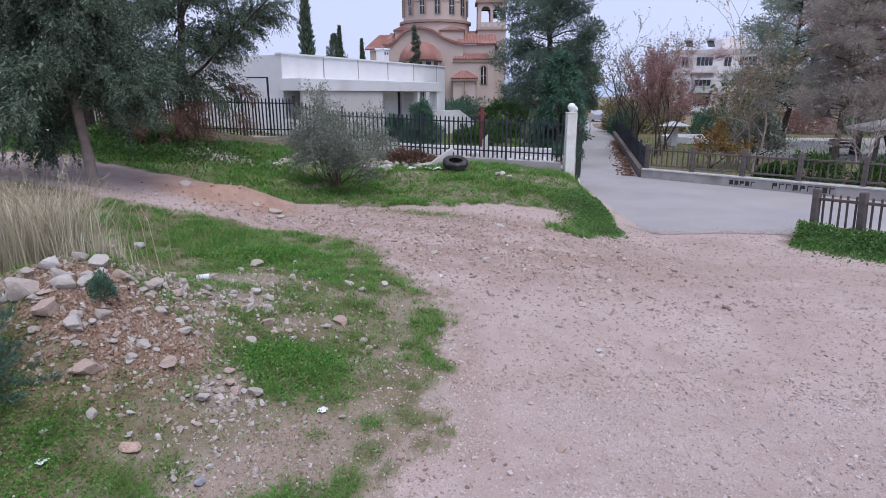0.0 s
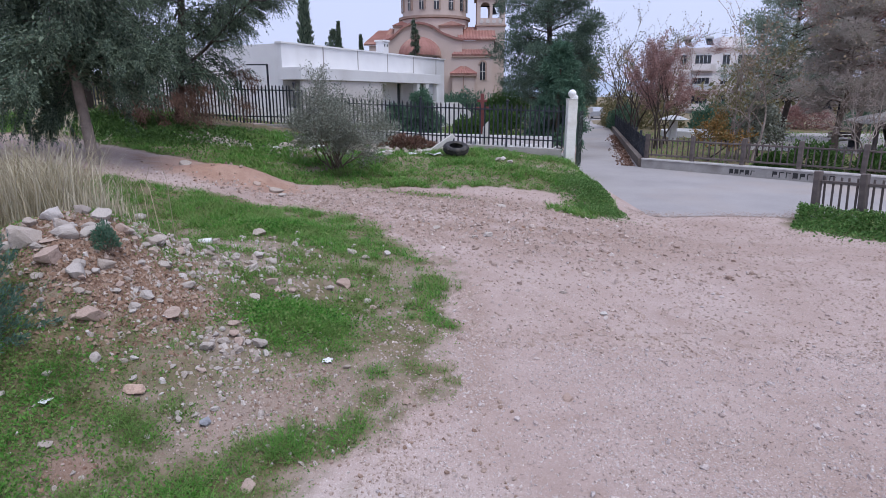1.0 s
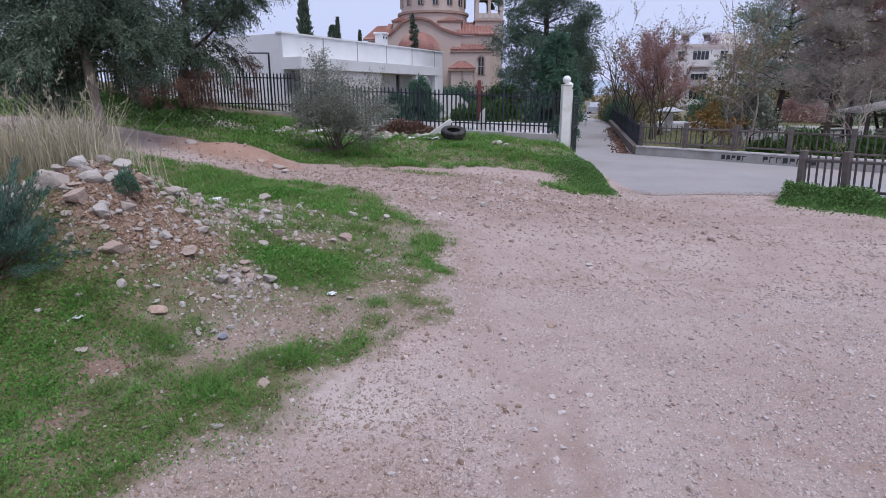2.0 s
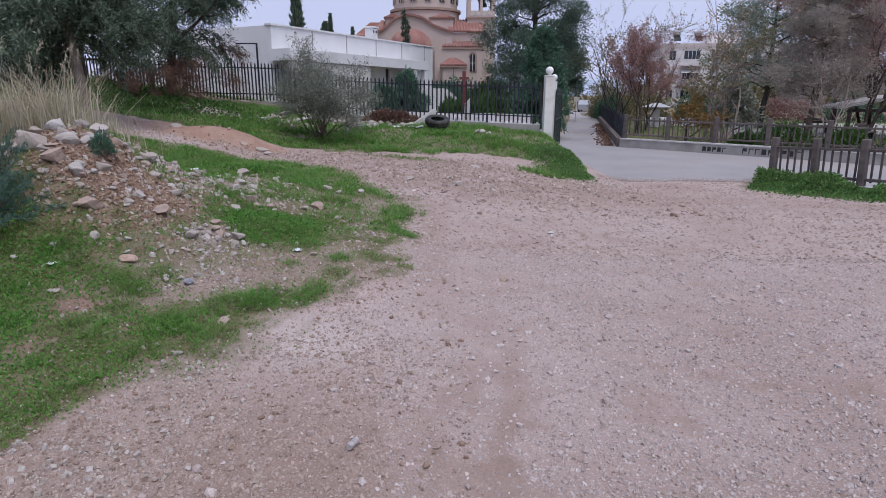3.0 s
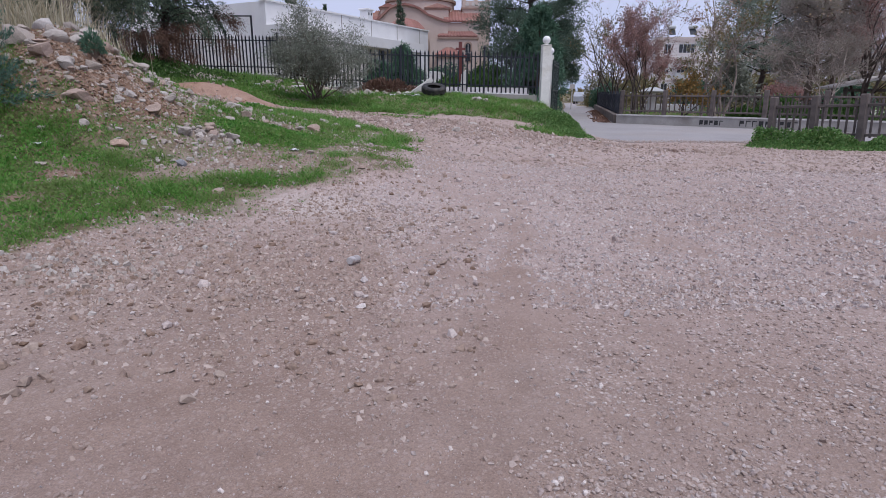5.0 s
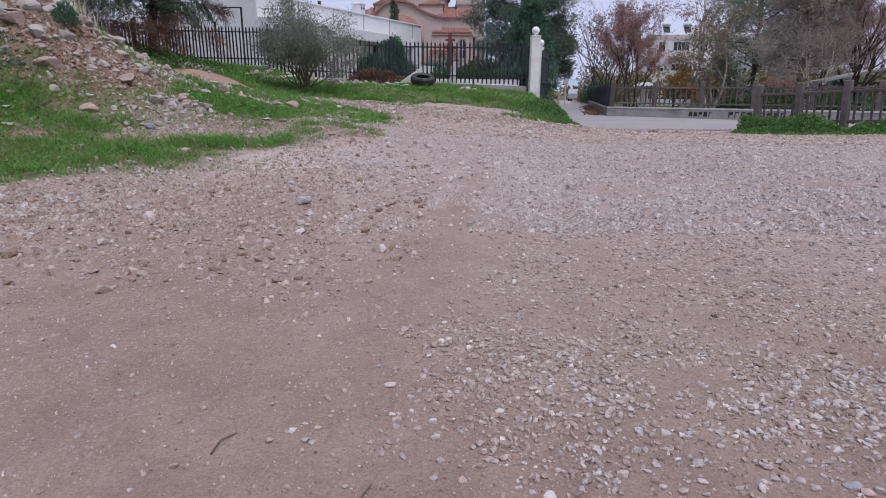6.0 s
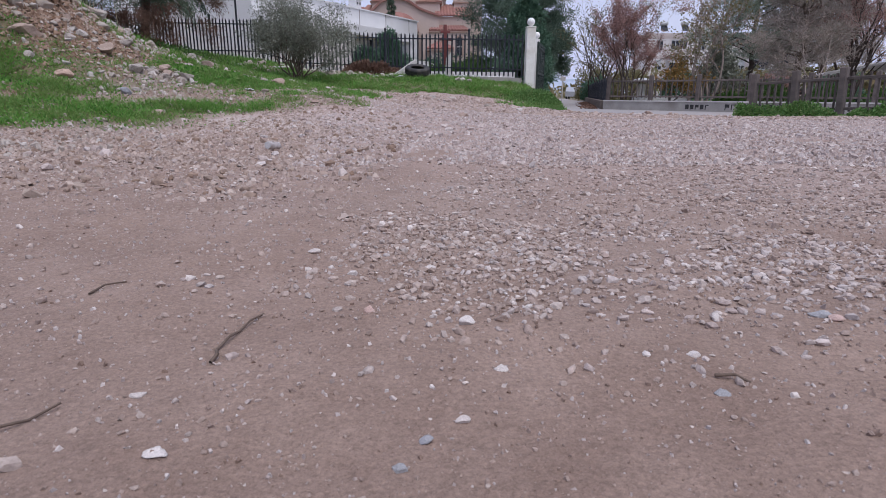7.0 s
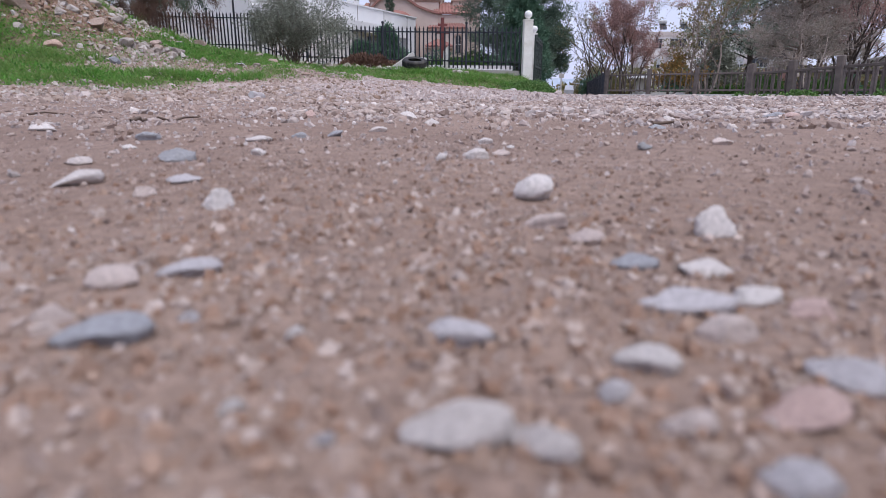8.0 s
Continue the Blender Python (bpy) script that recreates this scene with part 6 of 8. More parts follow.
# park trees
def leafy(label, x, y, tall, reach, mat, seed, per, leaf, stems=1, bare=0.25, bark=M_BARK_DARK, r=0.09, kids=5, depth=2, up=0.06, z=-0.28, thin=0.12, width=0.55):
    rs = np.random.default_rng(seed)
    specs = []
    for k in range(stems):
        specs.append(dict(start=(rs.uniform(-0.3, 0.3) * (stems > 1), rs.uniform(-0.3, 0.3) * (stems > 1), -0.1), way=(rs.normal(0, thin), rs.normal(0, thin), 1), length=tall * rs.uniform(0.62, 0.8), r=r, depth=depth, kids=kids, spread=0.5 + 0.3 * reach, up=up, segs=7, shrink=0.48, thinnest=0.0085 if y > 22 else 0.007))
    return plant("park_tree", label, "tree", x, y, z, specs, (per, leaf * (1.2 if per > 4 else 0.45), leaf, leaf * width, mat, 0.1), bark, seed + 500, "trees of the park")


leafy("rust-coloured autumn tree in the park", 10.6, 30.5, 5.7, 0.0, M_RUST, 61, 18, 0.085, 4, kids=6, r=0.045, thin=0.08)
leafy("rust-coloured autumn tree in the park", 12.0, 33.5, 6.0, 0.0, M_RUST, 62, 16, 0.085, 3, kids=6, r=0.045, thin=0.08)
leafy("nearly bare grey-brown tree beside the lane", 12.4, 40.0, 7.6, 0.4, M_MUTED, 63, 2, 0.12, 4, kids=6, r=0.06, thin=0.2)
leafy("nearly bare grey-brown tree beside the lane", 13.4, 44.0, 8.4, 0.4, M_MUTED, 64, 2, 0.13, 4, kids=6, r=0.06, thin=0.2)
leafy("slim half-bare tree with brown leaves", 13.6, 48.5, 8.6, 0.4, M_MUTED, 65, 1, 0.12, 3, kids=6, r=0.05, thin=0.18)
shrub("park_bush", "olive-yellow bush beside the lane", 15.2, 53.0, 2.2, 3.4, 3600, 0.22, M_MUTED, 66, z=-0.25)
shrub("park_bush", "low green bush beside the lane", 14.0, 49.0, 1.3, 2.0, 2600, 0.2, M_FIR, 67, z=-0.25)
leafy("tall thin poplar with a few last leaves", 12.2, 25.6, 8.2, 0.3, M_TAN, 68, 1, 0.12, 3, kids=7, r=0.045, thin=0.13, bark=M_BARK_PALE)
leafy("low golden-leaved autumn tree behind the railing", 10.7, 24.8, 2.2, 0.7, M_GOLD, 69, 5, 0.12, 3, kids=5, r=0.04, thin=0.3)
leafy("pale-barked half-bare tree with yellow-green leaves", 12.6, 24.8, 5.4, 0.6, M_MUTED, 70, 3, 0.12, 3, kids=6, bark=M_BARK_PALE, r=0.06, thin=0.25)
leafy("small green park tree with a thin trunk", 14.0, 27.0, 3.4, 0.8, M_OLIVE, 71, 10, 0.16, 1, kids=8, r=0.06)
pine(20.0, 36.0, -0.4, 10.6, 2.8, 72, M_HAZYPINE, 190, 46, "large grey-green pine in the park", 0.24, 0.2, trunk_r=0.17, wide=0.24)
pine(18.6, 28.6, -0.5, 8.6, 2.3, 73, M_PINEBROWN, 170, 48, "large dull brown-green conifer in the park", 0.26, 0.17, trunk_r=0.15, wide=0.24, bark=M_BARK)
pine(24.4, 36.0, -0.4, 10.0, 3.2, 74, M_PINEBROWN, 170, 44, "dull brown conifer at the back of the park", 0.2, 0.22, trunk_r=0.18, wide=0.24, bark=M_BARK)
leafy("russet autumn tree beside the shelter", 22.0, 29.5, 8.6, 0.6, M_RUST, 75, 20, 0.10, 5, kids=6, r=0.09, thin=0.22)
leafy("russet autumn tree beside the shelter", 20.2, 27.0, 7.6, 0.5, M_RUST, 76, 14, 0.09, 4, kids=6, r=0.07, thin=0.2)
leafy("golden-orange autumn tree at the edge of the park", 20.3, 22.5, 5.0, 0.6, M_GOLD, 77, 10, 0.15, 4, kids=6, r=0.06, thin=0.2)
leafy("bare pale-barked tree with spreading twigs behind the railing", 14.6, 20.9, 4.3, 0.75, M_MUTED, 78, 0, 0.1, 3, kids=7, depth=3, bark=M_BARK_PALE, r=0.035, thin=0.28)
for k, (px, py, r, h) in enumerate(((13.3, 21.6, 1.0, 1.15), (14.9, 20.4, 0.9, 1.0), (16.6, 19.0, 1.1, 1.0), (12.2, 22.4, 0.5, 0.6))):
    shrub("park_bush", "leafy green bush behind the wooden railing", px, py, r, h, 2600, 0.13, M_WEED, 80 + k, z=-0.3, group="bushes behind the railing")

for k, (px, py, r, h, m) in enumerate(((17, 50, 2.2, 2.6, M_MUTED), (21, 48, 2.0, 2.2, M_FIR), (25, 50, 2.6, 3.0, M_MUTED), (29, 49, 2.2, 2.4, M_RUST), (33, 47, 2.4, 2.8, M_FIR), (37, 44, 2.4, 2.8, M_MUTED), (41, 40, 2.6, 3.2, M_RUST), (44, 35, 2.6, 3.2, M_FIR))):
    shrub("park_bush", "dull bush at the far side of the park", px, py, r, h, 2600, 0.26, m, 180 + k, z=-0.3, group="bushes at the far side of the park")

# far belt of trees that closes the park and the yard
rs1 = np.random.default_rng(90)
n = 26000
bx = rs1.uniform(-70, 110, n)
by = 88 + 14 * rs1.uniform(0, 1, n) + np.where(bx < -12, -8, 0)
keep = (bx > 44) | (bx < -9) | (rs1.uniform(0, 1, n) < 0.25)
hi = (2.5 + 4.5 * fractal(bx * 0.16, by * 0.05, 17)) * np.where((bx > 5) & (bx < 30), 0.45, 1.0)
bz = -1 + hi * rs1.uniform(0, 1, n) ** 0.7
p = np.stack([bx, by, bz], -1)[keep]
belt = new("far_trees", leaves_mesh("far_trees", p, rs1.normal(0, 1, p.shape), 1.1, 0.5, M_MUTED, rs1))
tagged(belt, "distant belt of mixed brown and green trees", "trees", kind="stuff")


# ---- stones, gravel, grass ----
def ico(sub):
    bm = bmesh.new()
    bmesh.ops.create_icosphere(bm, subdivisions=sub, radius=1)
    bm.verts.ensure_lookup_table()
    v = np.array([x.co[:] for x in bm.verts])
    f = np.array([[q.index for q in p.verts] for p in bm.faces])
    bm.free()
    return v, f


def stone_shape(sub, seed, cuts=7, rough=0.12):
    """A broken stone: a ball cut by random planes, then roughened."""
    v, f = ico(sub)
    rs = np.random.default_rng(seed)
    for _ in range(cuts):
        n = rs.normal(0, 1, 3)
        n /= np.linalg.norm(n)
        over = np.clip(v @ n - rs.uniform(0.38, 0.75), 0, None)
        v = v - over[:, None] * n * 0.92
    v = v * (1 + rough * np.array([noise.noise(Vector(p * 1.7) + Vector((seed, 0, 0))) for p in v]))[:, None]
    v = v * (1 + 0.4 * rough * np.array([noise.noise(Vector(p * 5.0) + Vector((0, seed, 0))) for p in v]))[:, None]
    return v / np.abs(v).max(0), f


def turns(rs, n, tilt=0.5):
    """Random turns about z with a little tilt, as (n, 3, 3)."""
    a, b, c = rs.uniform(0, math.tau, n), rs.normal(0, tilt, n), rs.normal(0, tilt, n)
    ca, sa, cb, sb, cc, sc = np.cos(a), np.sin(a), np.cos(b), np.sin(b), np.cos(c), np.sin(c)
    o, i = np.zeros(n), np.ones(n)
    rz = np.stack([ca, -sa, o, sa, ca, o, o, o, i], -1).reshape(n, 3, 3)
    rx = np.stack([i, o, o, o, cb, -sb, o, sb, cb], -1).reshape(n, 3, 3)
    ry = np.stack([cc, o, sc, o, i, o, -sc, o, cc], -1).reshape(n, 3, 3)
    return rz @ rx @ ry


def scatter(name, label, x, y, size, shapes, mat, rs, sink=0.35, flat=(0.35, 0.7), smooth=False, floor=-9.0):
    """Stones at (x, y) as one object, none lower than floor."""
    n = len(x)
    z = np.maximum(height(x, y), floor)
    kinds = rs.integers(0, len(shapes), n)
    vs, fs, base = [], [], 0
    for k, (v, f) in enumerate(shapes):
        sel = np.where(kinds == k)[0]
        if not len(sel):
            continue
        dims = np.stack([np.ones(len(sel)), rs.uniform(0.5, 0.95, len(sel)), rs.uniform(*flat, len(sel))], -1) * size[sel, None]
        pts = np.einsum("nij,nvj->nvi", turns(rs, len(sel), 0.32), v[None] * dims[:, None])
        low = dims[:, 2] * (1 - 2 * sink)
        pts = pts + np.stack([x[sel], y[sel], z[sel] + low], -1)[:, None]
        vs.append(pts.reshape(-1, 3))
        fs.append((np.arange(len(sel))[:, None, None] * len(v) + f[None]).reshape(-1, 3) + base)
        base += len(sel) * len(v)
    ob = new(name, mesh_np(name, np.concatenate(vs), np.concatenate(fs), mat, smooth))
    return tagged(ob, label, "gravel", kind="stuff")


def chip(seed, n, rounded=False):
    """A broken chip bedded in the ground: an uneven ring of corners, a tilted top, no underside."""
    rs = np.random.default_rng(seed)
    az = (np.arange(n) + rs.uniform(-0.32, 0.32, n)) * math.tau / n
    rim = rs.uniform(0.72, 1.0, n)
    tilt = rs.normal(0, 0.22, 2)
    rings = [(0.95, -1.0), (1.0, rs.uniform(-0.1, 0.3)), (0.62, 0.9)] if rounded else [(1.0, -1.0), (rs.uniform(0.55, 0.8), 0.85)]
    v = []
    for k, (r, z) in enumerate(rings):
        x, y = rim * r * np.cos(az), rim * r * np.sin(az)
        zz = z + (tilt[0] * x + tilt[1] * y if k else 0 * x) + (rs.normal(0, 0.12, n) if k else 0)
        v.append(np.stack([x, y, zz], -1))
    f, k = [], np.arange(n)
    for q in range(len(rings) - 1):
        lo, lo2 = q * n + k, q * n + (k + 1) % n
        f += [np.stack([lo, lo2, lo2 + n], -1), np.stack([lo, lo2 + n, lo + n], -1)]
    t = (len(rings) - 1) * n
    f.append(np.array([(t, t + i, t + i + 1) for i in range(1, n - 1)]))
    return np.concatenate(v), np.concatenate(f)


def wedge(seed):
    """A small broken stone: four corners in the ground and a short uneven ridge."""
    rs = np.random.default_rng(seed)
    v = np.array([(-1, -0.8, -1), (1, -0.8, -1), (1, 0.8, -1), (-1, 0.8, -1), (-0.45, 0, 0.9), (0.45, 0, 0.9)]) * rs.uniform(0.75, 1.0, (6, 1)) + rs.normal(0, 0.13, (6, 3))
    return v, np.array([(0, 1, 5), (0, 5, 4), (1, 2, 5), (2, 3, 4), (2, 4, 5), (3, 0, 4)])


def nugget(seed):
    """A broken pebble of twelve uneven corners."""
    v, f = ico(1)
    rs = np.random.default_rng(seed)
    v = v * rs.uniform(0.7, 1.05, (len(v), 1)) + rs.normal(0, 0.1, v.shape)
    n = rs.normal(0, 1, 3)
    n /= np.linalg.norm(n)
    v = v - np.clip(v @ n - 0.45, 0, None)[:, None] * n * 0.9
    return v / np.abs(v).max(0), f


NUGGETS = [nugget(s + 700) for s in range(16)]
WEDGES = [wedge(s + 300) for s in range(14)]
CHIPS = [chip(s, 5) for s in range(14)]
SHAPES0 = [chip(s + 50, 4) for s in range(10)]
SHAPES1 = [chip(s + 90, 6, True) for s in range(14)]
ROUND = [stone_shape(3, s + 60, 7, 0.2) for s in range(8)]
SHAPES2 = [stone_shape(3, s + 40, 13, 0.16) for s in range(8)]


def on_dirt(x, y):
    """Bare trodden ground: no grass, no street."""
    street = inside(x, y, lane)
    turf = soft_inside(x, y, LOT_GRASS, 0.35, 9) & (np.sin(x * 913.0 + y * 577.0) < 0.75)
    return (~street) & (growth(x, y) < 0.25) & ~turf


rs = np.random.default_rng(101)
CAM_END_X, CAM_END_Y = 0.73, -1.32
# finer grit around the camera's end position to fit its view, coarser gravel beyond
for label, count, xr, yr, lo, hi, power, shapes in (
    ("fine pinkish grit pressed into the dirt", 15000, (-0.25, 1.9), (-1.35, 0.2), 0.0014, 0.0045, 2.2, SHAPES0),
    ("small crushed limestone gravel on the dirt lot", 30000, (-1.5, 2.8), (-1.2, 1.2), 0.002, 0.0092, 2.0, NUGGETS),
    ("crushed limestone gravel over the trodden lot", 100000, (-2.8, 5.4), (0.9, 5.2), 0.004, 0.0155, 1.9, WEDGES),
    ("loose angular stones near the edge of the grass", 15000, (-2.4, 0.5), (-0.1, 2.8), 0.005, 0.0175, 1.6, WEDGES),
    ("scattered gravel over the far side of the lot", 26000, (-3.5, 8.5), (5.0, 14), 0.010, 0.032, 1.8, WEDGES),
    ("brown stones over the far side of the lot", 5000, (-3.5, 8.5), (5.0, 14), 0.011, 0.038, 2.2, WEDGES),
):
    x = rs.uniform(*xr, count)
    y = yr[0] + (yr[1] - yr[0]) * rs.uniform(0, 1, count) ** (1.25 if yr[1] > 2 else 1.0)
    keep = on_dirt(x, y) & (rs.uniform(0, 1, count) < stoniness(x, y))
    size = lo + (hi - lo) * rs.uniform(0, 1, count) ** power
    near = np.hypot(x - CAM_END_X, y - CAM_END_Y)
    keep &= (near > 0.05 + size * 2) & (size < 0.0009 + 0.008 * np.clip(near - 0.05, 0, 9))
    if label.startswith("crushed limestone"):
        # towards the grass the stones are browner and earthier
        side = keep & (x + 0.5 * (fractal(x * 1.3, y * 1.3, 63) - 0.5) < 0.3 - 0.12 * y) & (y < 4.2)
        scatter("gravel", "earthy brown gravel towards the grass", x[side], y[side], size[side], shapes, M_FARSTONE, rs, 0.33, (0.5, 0.85))
        keep &= ~side
    scatter("gravel", label, x[keep], y[keep], size[keep], shapes, M_SANDGRIT if hi < 0.005 else M_FARSTONE if yr[0] > 4 else M_MIDGRAVEL if yr[1] > 3 else M_FARSTONE if yr[1] > 2 else M_GRAVEL, rs, 0.33, (0.35, 0.6) if hi > 0.03 else (0.5, 0.85))

# grit spilled from the lot over the edge of the street
t = rs.uniform(0, 1, 3200)
x = np.interp(t, [0, 0.22, 0.5, 0.8, 1], [4.3, 5.0, 6.6, 8.0, 8.7])
y = np.interp(t, [0, 0.22, 0.5, 0.8, 1], [14.1, 13.5, 13.62, 13.45, 13.95]) + np.abs(rs.normal(0, 0.3, 3200)) - 0.15
scatter("gravel", "grit and small stones spilled over the street's edge", x, y, 0.005 + 0.018 * rs.uniform(0, 1, 3200) ** 2.5, SHAPES0, M_GRAVEL, rs, 0.35, (0.3, 0.6), floor=STREET)

# brown leaves blown together along the foot of the lane's low wall
t = rs.uniform(0, 1, 1500)
lx, ly = 7.35 + 4.5 * t - np.abs(rs.normal(0, 0.28, 1500)), 23.6 + 19.0 * t
litter = new("leaf_litter", leaves_mesh("leaf_litter", np.stack([lx, ly, STREET + 0.012 + 0.03 * rs.uniform(0, 1, 1500)], -1), rs.normal(0, 1, (1500, 3)) * np.array([1, 1, 0.12]), 0.11, 0.08, M_DEAD, rs, 0.1))
tagged(litter, "dry brown leaves along the edge of the lane", "leaves", kind="stuff")

# patches of heavier gravel
for label, cx, cy, rx, ry, count, lo, hi in (
    ("patch of coarse pale gravel on the lot", 0.72, -0.3, 0.19, 0.25, 2300, 0.0022, 0.0098),
    ("patch of coarse pale gravel on the lot", 1.22, -0.42, 0.32, 0.16, 2300, 0.0022, 0.0094),
    ("streak of coarse pale gravel on the lot", 1.3, 0.8, 0.6, 0.7, 1500, 0.004, 0.0125),
    ("streak of coarse pale gravel on the lot", 2.6, 3.4, 1.4, 1.6, 2600, 0.007, 0.02),
    ("stony streak of gravel along the wheel track", 1.2, 9.6, 1.7, 1.1, 1500, 0.012, 0.05),
    ("stony streak of gravel along the wheel track", -1.5, 11.4, 2.2, 0.5, 900, 0.012, 0.05),
):
    x, y = rs.normal(cx, rx, count), rs.normal(cy, ry, count)
    size = lo + (hi - lo) * rs.uniform(0, 1, count) ** 1.9
    keep = on_dirt(x, y) & (np.hypot(x - CAM_END_X, y - CAM_END_Y) > 0.5) & (rs.uniform(0, 1, count) < 0.08 + stoniness(x, y))
    scatter("gravel", label, x[keep], y[keep], size[keep], NUGGETS if hi < 0.017 else CHIPS, M_MIDGRAVEL if hi < 0.0095 else M_GRAVEL, rs, 0.36, (0.45, 0.75))


# rubble of the mound and the stones strewn through the grass
MOUND_STONES = (
    ("loose brown rubble on the mound", -2.95, 4.62, 0.36, 0.34, 8000, 0.005, 0.03, M_RUBBLE),
    ("loose brown rubble on the mound", -3.4, 4.5, 0.45, 0.25, 2600, 0.006, 0.03, M_RUBBLE),
    ("loose brown rubble on the mound", -2.6, 4.9, 0.25, 0.3, 1600, 0.006, 0.03, M_RUBBLE),
    ("pale chips among the rubble of the mound", -2.85, 4.6, 0.45, 0.4, 500, 0.008, 0.034, M_PALESTONE),
    ("white and grey stones strewn in the grass", -1.82, 4.2, 0.2, 0.2, 110, 0.012, 0.05, M_PALESTONE),
    ("white and grey stones strewn in the grass", -2.15, 6.3, 0.35, 0.7, 220, 0.015, 0.055, M_PALESTONE),
    ("small brown stones in thin grass", -1.3, 3.8, 0.38, 0.35, 2200, 0.004, 0.018, M_FIELD),
    ("small pale stones in thin grass", -1.45, 3.75, 0.4, 0.35, 420, 0.006, 0.028, M_PALESTONE),
    ("small stones in thin grass", -2.5, 3.3, 0.9, 0.5, 260, 0.006, 0.026, M_PALESTONE),
    ("brown clods on a bare spot in the grass", -2.36, 2.9, 0.15, 0.15, 260, 0.004, 0.018, M_CLOD),
    ("small stones in thin grass", -1.6, 6.0, 0.9, 1.0, 600, 0.006, 0.03, M_PALESTONE),
)
TRACK_STONES = (
    ("rubble along the edge of the trail", -3.2, 11.3, 1.3, 0.35, 500, 0.012, 0.06, M_FARSTONE),
    ("small stones strewn through the thin grass", -1.9, 4.5, 0.8, 1.2, 800, 0.004, 0.022, M_FIELD),
    ("small stones along the edge of the grass", -0.5, 4.6, 0.35, 1.2, 1500, 0.004, 0.016, M_GRAVEL),
    ("small stones along the edge of the grass", -1.6, 2.0, 0.6, 0.5, 1200, 0.003, 0.013, M_GRAVEL),
    ("pale stones along the edge of the grass", -1.65, 1.3, 0.45, 0.22, 600, 0.005, 0.026, M_PALESTONE),
    ("pale stones along the edge of the grass", -1.2, 2.05, 0.25, 0.25, 450, 0.005, 0.022, M_PALESTONE),
    ("brown stones along the edge of the grass", -1.5, 1.5, 0.5, 0.4, 1200, 0.004, 0.02, M_FIELD),
    ("pale chips on the shoulder of the mound", -2.85, 5.5, 0.3, 0.3, 420, 0.012, 0.045, M_PALESTONE),
    ("red earth clods on the cut bank", -4.6, 11.9, 0.9, 0.4, 110, 0.01, 0.05, M_CLOD),
    ("brown clods on the stony track", 0.6, 10.4, 1.9, 0.9, 350, 0.01, 0.04, M_CLOD),
    ("pale broken stones at the foot of the conifer", -6.7, 16.1, 0.45, 0.2, 130, 0.05, 0.16, M_PALESTONE),
    ("small stones on the trail below the conifer", -7.6, 11.4, 1.2, 0.4, 700, 0.008, 0.035, M_FARSTONE),
    ("pale broken stones below the olive bush", -4.2, 16.4, 0.9, 0.35, 260, 0.02, 0.1, M_PALESTONE),
    ("rubble along the bank", 0.8, 12.5, 1.5, 0.55, 900, 0.012, 0.055, M_FARSTONE),
)
for label, cx, cy, rx, ry, count, lo, hi, mat in MOUND_STONES + TRACK_STONES:
    x, y = rs.normal(cx, rx, count), rs.normal(cy, ry, count)
    size = lo + (hi - lo) * rs.uniform(0, 1, count) ** 2.8
    ob = scatter("rubble", label, x, y, size, CHIPS if count < 1000 else WEDGES, mat, rs, 0.3, (0.45, 0.8))
    ob["category"] = "rubble"


ROCKS = {}


def rock(x, y, size, mat, label, turn=0.0, shape=(1.0, 0.75, 0.6), tilt=0.0, seed=0, group="rocks of the mound", name="rock", sink=0.36, category="rock"):
    """One loose rock, half its long side being size, bedded in the ground."""
    key = (mat.name, seed % 8, name)
    if key not in ROCKS:
        v, f = (ROUND if name == "pebble" else SHAPES2)[seed % 8]
        ROCKS[key] = mesh_np(name, v, f, mat, name == "pebble")
    ob = new(name, ROCKS[key])
    sx, sy, sz = (size * k for k in shape)
    ob.matrix_basis = pose(x, y, ground_at(x, y) + sz * (1 - 2 * sink), tilt, tilt * 0.6, turn) @ Matrix.Diagonal((sx, sy, sz, 1))
    return tagged(ob, label, category, group)


PALE = "pale weathered limestone rock on the rubble mound"
CREST = ((-3.34, 4.64, 0.125), (-3.32, 4.4, 0.105), (-3.43, 4.56, 0.067), (-3.45, 4.46, 0.054), (-3.01, 4.59, 0.078), (-3.09, 4.37, 0.083), (-3.15, 4.46, 0.066), (-3.59, 4.53, 0.13), (-3.54, 4.82, 0.095), (-3.27, 5.1, 0.1), (-3.22, 4.77, 0.075),
         (-3.08, 5.11, 0.08), (-2.95, 5.3, 0.095), (-4.03, 4.59, 0.09), (-3.95, 4.41, 0.075), (-3.79, 4.43, 0.06), (-3.73, 4.49, 0.08), (-3.92, 4.62, 0.045), (-2.95, 5.18, 0.055), (-4.2, 4.5, 0.12), (-3.42, 5.05, 0.08), (-3.68, 4.75, 0.07))
SLOPE = ((-2.74, 5.12, 0.06), (-2.86, 4.53, 0.05), (-2.75, 4.56, 0.046), (-2.49, 4.99, 0.09), (-2.8, 5.55, 0.067), (-3.33, 4.25, 0.043), (-3.17, 4.23, 0.028), (-3.11, 4.26, 0.033), (-2.64, 4.55, 0.09), (-2.4, 5.03, 0.044), (-2.87, 4.14, 0.13),
         (-2.69, 3.8, 0.062), (-2.52, 3.88, 0.05), (-2.83, 4.36, 0.039), (-2.99, 4.3, 0.034), (-2.64, 4.92, 0.038), (-2.5, 4.74, 0.037), (-2.52, 4.38, 0.035), (-3.08, 4.02, 0.037), (-2.78, 4.85, 0.05), (-2.55, 5.2, 0.06), (-2.65, 5.35, 0.05))
